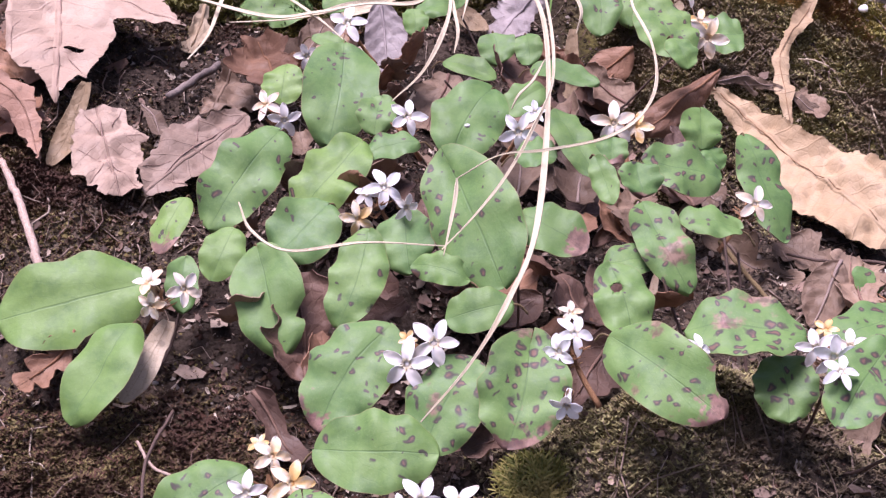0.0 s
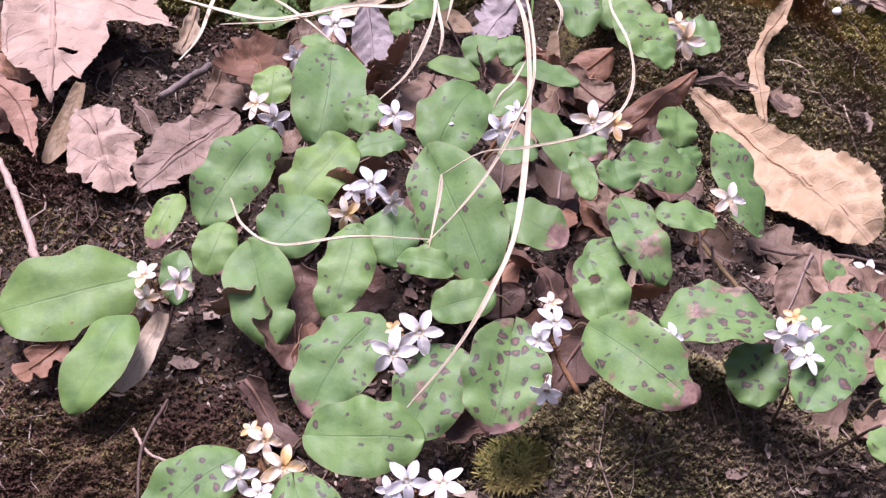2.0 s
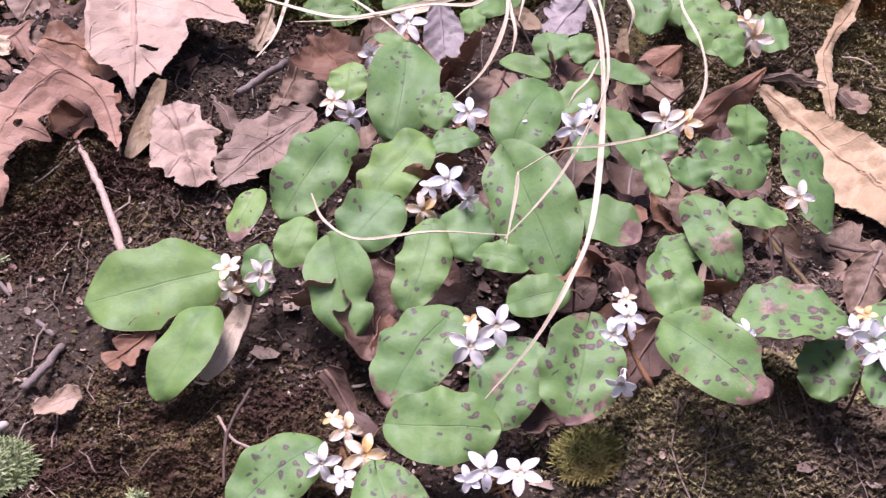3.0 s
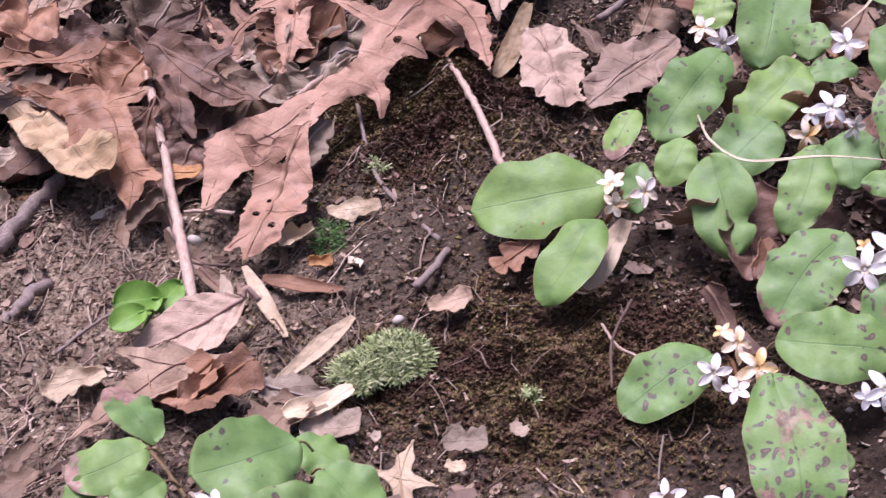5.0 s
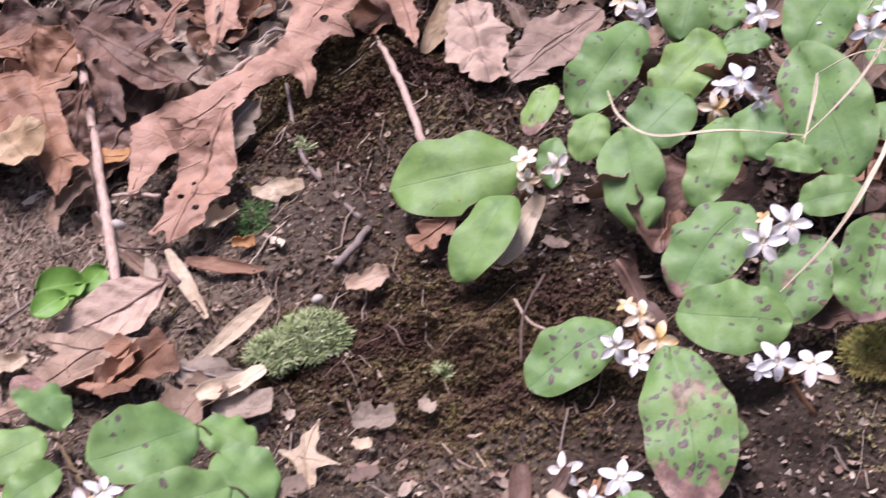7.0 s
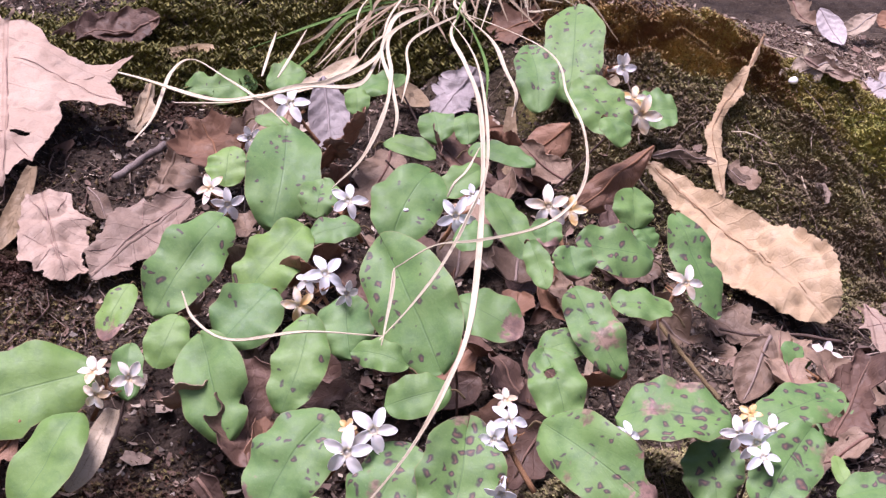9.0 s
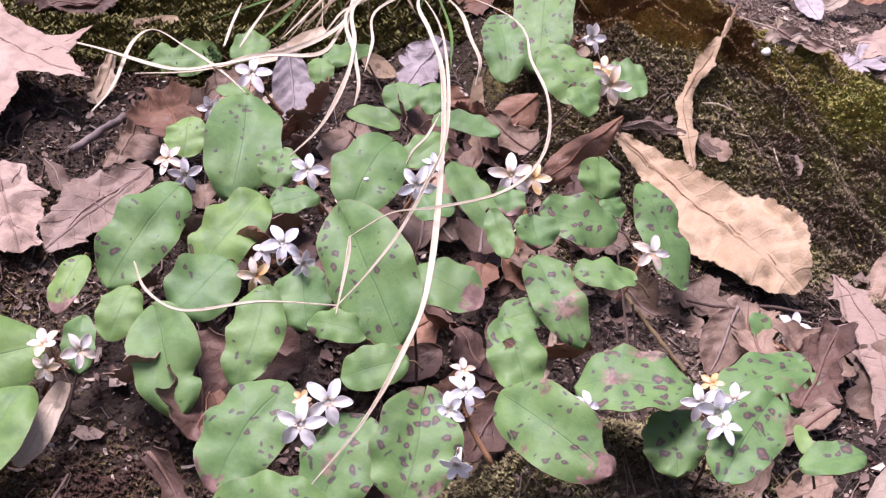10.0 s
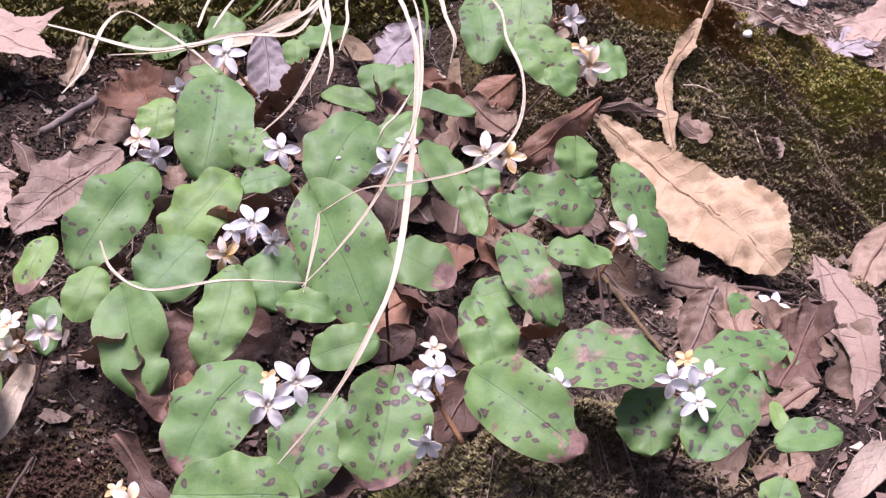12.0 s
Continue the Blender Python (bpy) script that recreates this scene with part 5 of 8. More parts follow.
leaf(near_mat, (-0.1922, -0.2107, -0.0630, 5.0, -28.8, 97.8), 0.0159, 0.0109, spots=0.13, tone=.5, seed=74)
leaf(near_mat, (-0.1993, -0.2174, -0.0645, -24.2, 31.0, -114.0), 0.0129, 0.0074, spots=0.13, tone=.4, seed=75)
leaf(near_mat, (-0.1594, -0.2206, -0.0665, 7.5, -44.3, 92.0), 0.0174, 0.0120, spots=0.22, tone=.4, seed=76)
leaf(near_mat, (-0.1544, -0.2097, -0.0541, -42.7, 9.1, -170.4), 0.0238, 0.0139, spots=0.26, tone=.5, wither=0.00, seed=77)
leaf(near_mat, (-0.1433, -0.2106, -0.0586, -41.1, 23.5, -153.1), 0.0206, 0.0147, tone=.45, seed=78)
leaf(near_mat, (-0.1234, -0.1959, -0.0582, -11.8, -50.2, 127.1), 0.0098, 0.0048, tone=.3, seed=79)
bunch = cluster(near_mat, (-0.1502, -0.2006, -0.0544, 0.0, 0.0, 303.4))
flower(bunch, (-0.1472, -0.2000, -0.0499, -22.5, -36.6, 164.3), 0.0091, 0.15, 2)
flower(bunch, (-0.1502, -0.2061, -0.0519, 22.3, 51.1, -29.7), 0.0109, 0.21, 2)
flower(bunch, (-0.1473, -0.2051, -0.0517, 28.9, 42.3, -27.1), 0.0067, 0.66, 4)
bunch = cluster(near_mat, (-0.1357, -0.2105, -0.0612, 0.0, 0.0, 186.5))
flower(bunch, (-0.1331, -0.2145, -0.0573, 51.3, 6.9, 27.4), 0.0112, 0.18, 3)
bunch = cluster(near_mat, (-0.1784, -0.2233, -0.0615, 0.0, 0.0, 78.9))
flower(bunch, (-0.1808, -0.2286, -0.0620, -100.7, 43.9, 155.6), 0.0102, 0.14, 5)
flower(bunch, (-0.1755, -0.2290, -0.0620, -90.9, 49.2, -143.0), 0.0085, 0.11, 4)
flower(bunch, (-0.1777, -0.2245, -0.0602, -70.2, -20.1, 169.7), 0.0061, 0.90, 5)

# fallen leaves
dead_leaf("oak_leaf", "oak", (-0.2340, 0.0572, 0.0012, -52.9, -8.1, -178.0), 0.0529, 0.0305, BROWN, "dull brown lobed oak leaf in litter", 8, curl=0.28, bend=.2, crumple=0.87)
dead_leaf("dead_leaf", "oval", (-0.2518, 0.0997, 0.0232, -33.3, 39.0, -134.4), 0.0688, 0.0301, BROWN, "dark brown curled dead leaf in litter", 11, curl=0.49, bend=.2, crumple=1)
dead_leaf("dead_leaf", "scrap", (-0.2077, 0.0664, 0.0029, -47.9, -30.7, 160.2), 0.0316, 0.0243, BROWN, "torn brown dead leaf with holes", 12, curl=.2, crumple=.8, holes=((.2,.5,.07),))
dead_leaf("small_leaf", "oval", (-0.2332, 0.0076, -0.0333, -50.0, 3.4, -167.3), 0.0200, 0.0063, PINK, "small oval light brown leaf on sandy soil", 14, curl=0.49, crumple=0.29)
dead_leaf("crumpled_leaf", "scrap", (-0.2155, 0.0069, -0.0300, -24.9, -46.5, 130.8), 0.0165, 0.0109, MAUVE, "crumpled reddish scrap of leaf", 15, curl=0.56, crumple=1.7)
dead_leaf("dead_leaf", "oval", (-0.1734, -0.0498, -0.0480, -25.6, -35.0, 137.3), 0.0408, 0.0225, ROSE, "smooth pinkish-brown dead leaf lying face down", 16, curl=.1, bend=.08, crumple=.4, stem=.004)
dead_leaf("crumpled_leaf", "scrap", (-0.1630, -0.0838, -0.0588, -24.6, -26.4, 144.1), 0.0284, 0.0204, RUSSET, "crumpled orange-brown dead leaf", 18, curl=.3, crumple=1.6)
dead_leaf("leaf_strip", "strip", (-0.1774, -0.0314, -0.0412, -31.9, 19.3, -152.5), 0.0345, 0.0055, CREAM, "narrow cream-coloured dry leaf blade", 19, curl=.3, bend=.05, crumple=.15)
dead_leaf("leaf_strip", "strip", (-0.1357, -0.0570, -0.0494, -34.4, -27.4, 149.0), 0.0332, 0.0060, CREAM, "narrow cream-coloured dry leaf blade", 20, curl=.3, bend=.08, crumple=.2)
dead_leaf("leaf_strip", "strip", (-0.1714, -0.0294, -0.0454, -5.2, 38.1, -100.6), 0.0292, 0.0067, RUSSET, "narrow brown dry leaf on soil", 21, curl=.35, bend=.1, crumple=.3)
dead_leaf("dead_leaf", "scrap", (-0.1622, -0.0901, -0.0631, -4.6, 30.7, -95.6), 0.0251, 0.0115, GREY, "grey-tan weathered leaf scrap in litter", 22, curl=.3, crumple=.9)
dead_leaf("leaf_strip", "strip", (-0.1498, -0.1028, -0.0673, 17.4, 26.0, -51.2), 0.0228, 0.0086, CREAM, "folded tan dry leaf on litter", 23, curl=.3, crumple=.6)
dead_leaf("leaf_scrap", "scrap", (-0.1353, 0.0063, -0.0245, -27.6, -53.7, 125.0), 0.0193, 0.0075, CREAM, "pale cream scrap of dead leaf", 24, curl=0.14, crumple=0.72)
dead_leaf("leaf_scrap", "scrap", (-0.1486, -0.0197, -0.0405, -9.8, -38.9, 102.2), 0.0084, 0.0075, ORANGE, "small orange-brown curled scrap", 25, curl=.5, crumple=.4)
dead_leaf("leaf_scrap", "scrap", (-0.1575, -0.0060, -0.0333, -21.3, -35.8, 120.6), 0.0137, 0.0093, CREAM, "cream curled scrap of husk", 26, curl=.5, crumple=.6)
dead_leaf("dead_leaf", "strip", (-0.1132, -0.1665, -0.0651, -28.6, -11.7, -169.1), 0.0323, 0.0096, PINK, "long pinkish-brown dead leaf", 28, curl=.3, crumple=.4)
dead_leaf("leaf_scrap", "scrap", (-0.0889, -0.1019, -0.0694, -9.1, -42.7, 106.0), 0.0132, 0.0092, GREY, "grey-lilac scrap of leaf on moss", 29, curl=.2, crumple=.6)
dead_leaf("leaf_scrap", "scrap", (-0.2111, -0.0825, -0.0640, -13.5, -39.0, 128.4), 0.0202, 0.0120, CREAM, "pale weathered curled leaf scrap", 30, curl=.4, crumple=.8)
dead_leaf("leaf_scrap", "scrap", (-0.0977, -0.0402, -0.0451, -21.8, -45.9, 118.9), 0.0153, 0.0086, PINK, "pinkish-brown leaf scrap on mossy soil", 31, curl=.3, crumple=.6)
dead_leaf("oak_leaf", "oak", (-0.0746, -0.0197, -0.0245, -41.7, -29.6, 148.4), 0.0240, 0.0166, RUSSET, "small russet oak leaf under a green leaf", 32, curl=.3, bend=.25, crumple=.5)
dead_leaf("leaf_strip", "strip", (-0.0467, -0.0191, -0.0213, -47.2, -16.9, 160.9), 0.0296, 0.0092, CREAM, "pale tan dry leaf beside a green leaf", 33, curl=.25, bend=.1, crumple=.3)
dead_leaf("crumpled_leaf", "scrap", (-0.1700, -0.1996, -0.0602, -36.9, -15.2, 173.3), 0.0192, 0.0151, CREAM, "crumpled tan and orange dead leaf", 34, curl=.3, crumple=1.5)
dead_leaf("leaf_scrap", "scrap", (-0.2288, -0.1338, -0.0696, -24.6, -26.9, 160.6), 0.0126, 0.0066, GREY, "pale grey leaf scrap on sandy soil", 35, curl=.3, crumple=.6)
dead_leaf("leaf_scrap", "scrap", (-0.2106, -0.1453, -0.0697, -23.9, -24.1, 159.8), 0.0130, 0.0090, MAUVE, "mauve-brown leaf scrap on sandy soil", 36, curl=.4, crumple=.7)
dead_leaf("leaf_scrap", "scrap", (-0.2167, -0.1283, -0.0698, -27.2, -24.2, 164.5), 0.0113, 0.0073, MAUVE, "curled mauve leaf scrap on sandy soil", 37, curl=.4, crumple=.5)
dead_leaf("leaf_scrap", "scrap", (-0.2176, -0.1671, -0.0700, -21.1, -26.5, 152.3), 0.0115, 0.0077, PINK, "pinkish curled leaf scrap on sandy soil", 38, curl=.5, crumple=.9)
dead_leaf("leaf_strip", "strip", (-0.0415, -0.1357, -0.0772, -21.7, 25.1, -135.4), 0.0210, 0.0054, CREAM, "narrow tan dry leaf blade", 39, curl=.2, crumple=.2)
dead_leaf("leaf_scrap", "scrap", (-0.0334, -0.1511, -0.0821, -22.3, -21.8, 139.2), 0.0169, 0.0060, GREY, "curled cream leaf scrap on soil", 40, curl=.4, crumple=.5)
dead_leaf("dead_leaf", "scrap", (-0.0611, -0.1578, -0.0828, -16.8, -22.4, 143.3), 0.0194, 0.0120, BROWN, "dark brown broken leaf on bare soil", 41, curl=.2, crumple=.8)
dead_leaf("wood_chip", "strip", (-0.0503, -0.1320, -0.0750, -29.3, -9.4, 167.2), 0.0289, 0.0071, MAUVE, "flat grey-brown weathered wood chip", 42, curl=.15, crumple=.3)
dead_leaf("leaf_strip", "strip", (0.0079, -0.1358, -0.0784, -30.3, -17.0, 143.4), 0.0189, 0.0052, BROWN, "narrow brown dead leaf on soil", 44, curl=.3, crumple=.3)
dead_leaf("curled_leaf", "oval", (0.1626, 0.0926, 0.0507, -48.2, -37.3, 140.7), 0.0437, 0.0224, RUSSET, "rolled brown dead leaf beside tan leaf", 46, curl=-.55, bend=-.2, crumple=.6)
dead_leaf("dead_leaf", "scrap", (0.1393, 0.0228, -0.0024, -28.4, 30.5, -147.6), 0.0369, 0.0190, MAUVE, "mauve-pink dead leaf under green leaves", 48, curl=.25, crumple=.7)
dead_leaf("dead_leaf", "oval", (0.1757, -0.0079, -0.0067, -38.6, -14.2, 147.4), 0.0302, 0.0149, MAUVE, "cupped mauve-brown dead leaf", 49, curl=.4, crumple=.5)
dead_leaf("oak_leaf", "oval", (0.2808, 0.0717, 0.0004, -35.4, -20.5, 146.9), 0.0477, 0.0194, PINK, "pinkish-brown dead leaf at the foot of moss", 51, curl=.25, crumple=.5)
dead_leaf("leaf_strip", "strip", (-0.0861, 0.1050, 0.0418, -52.7, -15.8, 172.5), 0.0384, 0.0094, TAN, "narrow tan dry leaf leaning on the bank", 56, curl=.3, crumple=.3)
dead_leaf("pointed_leaf", "oval", (0.0335, 0.1726, 0.0731, -54.8, 4.3, 178.2), 0.0410, 0.0193, LILAC, "pale lilac-grey pointed dead leaf", 58, curl=.15, crumple=.3)
dead_leaf("leaf_strip", "strip", (0.0526, 0.2076, 0.0804, -27.1, -31.8, 124.7), 0.0402, 0.0099, CREAM, "narrow cream dry grass leaf", 59, curl=.3, crumple=.2)
dead_leaf("dead_leaf", "scrap", (0.1032, 0.1755, 0.0773, -52.3, -30.3, 146.1), 0.0308, 0.0204, LILAC, "grey-lilac ragged dead leaf under straw", 60, curl=.25, crumple=.8)
dead_leaf("small_leaf", "oval", (0.0662, 0.1778, 0.0711, -43.5, 41.6, -156.1), 0.0203, 0.0102, TAN, "small ochre dead leaf under straw", 61, curl=.3, crumple=.3)
dead_leaf("leaf_strip", "strip", (-0.0163, 0.2550, 0.0834, -6.5, -36.3, 104.1), 0.0430, 0.0096, TAN, "narrow tan dry leaf on dark moss", 62, curl=.3, crumple=.2)
dead_leaf("leaf_scrap", "scrap", (-0.0432, 0.1833, 0.0692, -52.1, -14.6, 175.0), 0.0261, 0.0114, CREAM, "ragged pale cream leaf scrap", 63, curl=.3, crumple=.9)
dead_leaf("curled_leaf", "oval", (0.1343, 0.1208, 0.0570, -46.6, -40.6, 136.5), 0.0254, 0.0185, RUSSET, "cupped red-brown dead leaf by straw", 64, curl=-.5, crumple=.5)
dead_leaf("dead_leaf", "scrap", (0.1280, 0.0987, 0.0350, 46.3, -39.1, 20.0), 0.0242, 0.0151, PINK, "mauve-pink curled leaf among green ones", 65, curl=.4, crumple=.5)
dead_leaf("leaf_strip", "strip", (0.1098, 0.1251, 0.0638, -63.7, -1.2, 168.4), 0.0367, 0.0074, TAN, "upright olive-tan dry leaf blade", 66, curl=.3, crumple=.3)
dead_leaf("curled_leaf", "oval", (0.0709, -0.0214, -0.0136, -35.7, -35.4, 133.5), 0.0183, 0.0140, BROWN, "curled brown dead leaf between green leaves", 67, curl=.4, crumple=.4)
dead_leaf("dead_leaf", "scrap", (0.0846, -0.0634, -0.0161, -42.4, -21.8, 144.8), 0.0261, 0.0146, BROWN, "dark brown dead leaf under a green leaf", 68, curl=.3, crumple=.6)
dead_leaf("dead_leaf", "scrap", (0.0592, -0.0778, -0.0340, -29.9, -35.3, 122.4), 0.0242, 0.0132, BROWN, "brown dead leaf under a blotched leaf", 69, curl=.3, crumple=.6)
dead_leaf("small_leaf", "oval", (-0.0047, 0.0067, -0.0052, -50.3, 9.5, -172.1), 0.0183, 0.0064, MAUVE, "greyish-mauve curled dead leaf", 70, curl=.4, crumple=.4)
dead_leaf("dead_leaf", "scrap", (-0.0080, -0.0134, -0.0158, -47.0, 20.2, -162.8), 0.0209, 0.0097, MAUVE, "dull mauve-brown leaf scrap", 71, curl=.3, crumple=.6)
dead_leaf("dead_leaf", "scrap", (0.0271, -0.0122, -0.0166, -30.2, -41.9, 128.4), 0.0168, 0.0104, BROWN, "brown leaf scrap under green leaves", 72, curl=.3, crumple=.6)
dead_leaf("dead_leaf", "scrap", (-0.0212, -0.0418, -0.0387, -37.8, 24.2, -155.9), 0.0281, 0.0101, BROWN, "brown leaf scrap behind flowers", 73, curl=.3, crumple=.5)
dead_leaf("curled_leaf", "oval", (0.1104, 0.0265, 0.0025, -38.9, -34.1, 136.4), 0.0173, 0.0101, BROWN, "dark brown curled dead leaf in litter", 74, curl=.5, crumple=.3)
dead_leaf("leaf_strip", "strip", (0.1102, -0.0151, -0.0090, -46.4, -8.9, 159.4), 0.0236, 0.0036, CREAM, "thin cream dry leaf strip", 75, curl=.4, crumple=.5)
dead_leaf("dead_leaf", "scrap", (0.1827, -0.0699, -0.0241, -21.3, -20.6, 110.1), 0.0234, 0.0133, PINK, "pinkish dead leaf in the litter", 76, curl=.3, crumple=.8)
dead_leaf("dead_leaf", "scrap", (0.1525, -0.0931, -0.0313, -31.6, -12.5, 131.2), 0.0211, 0.0107, MAUVE, "mauve-brown dead leaf in the litter", 77, curl=.3, crumple=.7)
dead_leaf("dead_leaf", "strip", (0.1866, -0.1079, -0.0288, -30.3, -11.5, 126.8), 0.0228, 0.0108, GREY, "flat grey dead leaf on soil", 78, curl=.2, crumple=.4)
dead_leaf("leaf_scrap", "strip", (0.0826, -0.0652, -0.0223, -29.5, 21.8, -163.5), 0.0153, 0.0045, PINK, "narrow brown leaf scrap below leaves", 79, curl=.2, crumple=.3)
dead_leaf("dead_leaf", "oval", (-0.0441, 0.2912, 0.0966, -12.8, -31.5, 116.8), 0.0570, 0.0317, BROWN, "dark red-brown dead leaf on moss", 80, curl=.4, crumple=.5)
dead_leaf("dead_leaf", "scrap", (0.1426, 0.2187, 0.1018, -28.5, -36.4, 112.3), 0.0267, 0.0232, RUSSET, "reddish-brown dead leaf behind the plants", 81, curl=.3, crumple=.6)
dead_leaf("dead_leaf", "oval", (0.4851, 0.4941, 0.1072, -24.5, -25.5, 122.9), 0.0412, 0.0282, RUSSET, "red-brown dead leaf on top of the bank", 82, curl=.3, crumple=.5)
dead_leaf("dead_leaf", "scrap", (-0.3195, 0.0847, 0.0014, -20.1, 36.6, -111.8), 0.0371, 0.0328, MAUVE, "mauve dead leaf in the litter", 83, curl=.25, crumple=.8)
dead_leaf("dead_leaf", "scrap", (-0.3051, 0.0872, -0.0008, -25.6, -32.5, 144.3), 0.0354, 0.0285, MAUVE, "greyish mauve dead leaf in the litter", 84, curl=.25, crumple=.8)
dead_leaf("dead_leaf", "scrap", (0.0084, -0.0051, -0.0219, 27.3, 29.6, -46.2), 0.0209, 0.0149, BROWN, "brown dead leaf under the green mat", 85, curl=.2, crumple=.6)
dead_leaf("dead_leaf", "scrap", (0.0556, 0.0274, 0.0001, -37.0, -10.8, 162.1), 0.0406, 0.0155, BROWN, "brown dead leaf under the green mat", 86, curl=.2, crumple=.6)
dead_leaf("dead_leaf", "scrap", (0.0892, 0.0636, 0.0051, 38.2, -14.5, 12.0), 0.0310, 0.0186, MAUVE, "mauve dead leaf under the green mat", 87, curl=.2, crumple=.6)
dead_leaf("dead_leaf", "scrap", (0.0595, 0.1302, 0.0441, -39.3, -13.0, 159.4), 0.0333, 0.0216, PINK, "pinkish dead leaf between green leaves", 88, curl=.2, crumple=.6)
dead_leaf("dead_leaf", "scrap", (0.1354, 0.0750, 0.0177, -34.8, 23.6, -156.5), 0.0318, 0.0207, MAUVE, "mauve dead leaf under the green mat", 89, curl=.2, crumple=.6)
dead_leaf("dead_leaf", "scrap", (0.2073, -0.0411, -0.0160, -24.2, 6.5, 166.9), 0.0425, 0.0158, MAUVE, "mauve dead leaf in the litter", 90, curl=.2, crumple=.7)
dead_leaf("dead_leaf", "scrap", (-0.1411, 0.1507, 0.0528, -14.8, 38.2, -113.4), 0.0403, 0.0337, RUSSET, "russet dead leaf in the litter", 91, curl=0.28, crumple=0.87)
dead_leaf("oak_leaf", "oak", (-0.3455, 0.1350, 0.0321, -33.5, 22.9, -140.4), 0.0637, 0.0395, RUSSET, "russet oak leaf in the deep litter", 92, curl=0.28, crumple=1)
dead_leaf("dead_leaf", "scrap", (-0.2442, 0.1290, 0.0308, -40.3, -14.6, 163.9), 0.0416, 0.0470, MAUVE, "mauve dead leaf in the deep litter", 93, curl=0.28, crumple=1)
dead_leaf("oak_leaf", "oak", (-0.2294, 0.1206, 0.0300, -43.1, -5.5, 173.3), 0.0513, 0.0326, BROWN, "brown oak leaf in the deep litter", 94, curl=0.42, crumple=1)
dead_leaf("dead_leaf", "scrap", (-0.1852, 0.1122, 0.0316, -43.7, -5.9, 170.1), 0.0325, 0.0290, RUSSET, "russet leaf scrap in the deep litter", 95, curl=0.42, crumple=1.2)
dead_leaf("dead_leaf", "scrap", (-0.2042, 0.0996, 0.0243, -32.1, 32.1, -143.4), 0.0348, 0.0220, GREY, "grey weathered leaf scrap in litter", 96, curl=0.42, crumple=1.7)
dead_leaf("dead_leaf", "scrap", (-0.1554, 0.0877, 0.0207, -36.6, -27.3, 144.1), 0.0471, 0.0211, GREY, "grey weathered leaf scrap in litter", 97, curl=0.42, crumple=1.7)
dead_leaf("dead_leaf", "scrap", (-0.2676, 0.0641, -0.0097, -35.5, -21.6, 161.5), 0.0456, 0.0394, BROWN, "brown dead leaf low in the litter", 98, curl=0.28, crumple=1.2)
dead_leaf("dead_leaf", "scrap", (-0.3212, 0.1009, 0.0097, -36.8, -17.6, 170.6), 0.0380, 0.0374, MAUVE, "mauve dead leaf low in the litter", 99, curl=0.35, crumple=1.3)
dead_leaf("dead_leaf", "scrap", (-0.2737, 0.1226, 0.0203, -38.7, -17.4, 164.5), 0.0473, 0.0467, BROWN, "brown dead leaf low in the litter", 100, curl=0.28, crumple=1.2)
dead_leaf("dead_leaf", "scrap", (-0.2248, 0.0751, 0.0004, -38.7, -20.3, 157.9), 0.0442, 0.0402, BROWN, "brown dead leaf low in the litter", 101, curl=0.28, crumple=1.2)
dead_leaf("dead_leaf", "scrap", (-0.2042, 0.0894, 0.0111, -38.7, -22.7, 152.7), 0.0381, 0.0385, MAUVE, "mauve dead leaf low in the litter", 102, curl=0.28, crumple=1.2)
dead_leaf("dead_leaf", "scrap", (-0.2134, -0.0011, -0.0372, -29.2, 26.8, -139.8), 0.0248, 0.0109, MAUVE, "reddish leaf scrap beside a twig", 103, curl=.3, crumple=.9)
dead_leaf("dead_leaf", "scrap", (-0.1946, -0.0249, -0.0453, -29.0, 23.6, -143.2), 0.0224, 0.0103, PINK, "pinkish leaf scrap in the litter", 104, curl=.3, crumple=.7)
dead_leaf("leaf_strip", "strip", (-0.1863, -0.0257, -0.0446, -35.3, 11.5, -163.8), 0.0182, 0.0043, GREY, "grey curled dry leaf on soil", 105, curl=.4, crumple=.3)
dead_leaf("dead_leaf", "scrap", (-0.1462, -0.0944, -0.0651, -23.0, -16.8, 153.2), 0.0212, 0.0165, PINK, "pinkish leaf litter beside green leaves", 106, curl=.3, crumple=.8)
dead_leaf("dead_leaf", "scrap", (-0.1774, -0.0787, -0.0608, -24.1, -16.5, 156.1), 0.0246, 0.0196, RUSSET, "torn russet leaf in the litter", 107, curl=.3, crumple=1.1)
dead_leaf("dead_leaf", "scrap", (-0.1272, -0.1009, -0.0690, 2.9, -29.6, 89.5), 0.0177, 0.0136, GREY, "grey-tan leaf litter beside moss", 108, curl=.3, crumple=.8)
dead_leaf("dead_leaf", "scrap", (-0.3004, 0.0299, -0.0234, -35.9, -13.3, 179.5), 0.0408, 0.0284, GREY, "crumpled pale grey leaf litter", 109, curl=.3, crumple=1.3)
dead_leaf("dead_leaf", "strip", (-0.1215, -0.1684, -0.0702, -1.3, -21.5, 137.0), 0.0163, 0.0067, CREAM, "pale folded leaf under green leaves", 110, curl=.3, crumple=.4)
dead_leaf("dead_leaf", "scrap", (0.2151, -0.0084, -0.0167, -22.5, 10.2, -171.2), 0.0260, 0.0147, PINK, "pinkish broken leaf litter", 111, curl=.3, crumple=.8)
dead_leaf("dead_leaf", "scrap", (0.1950, -0.0169, -0.0179, -19.8, 17.0, -157.4), 0.0220, 0.0129, MAUVE, "mauve broken leaf litter", 112, curl=.3, crumple=.8)
dead_leaf("dead_leaf", "scrap", (0.1783, 0.0076, -0.0153, 27.3, -20.5, 26.4), 0.0215, 0.0182, MAUVE, "mauve-pink leaf scrap under green leaves", 113, curl=.3, crumple=.8)
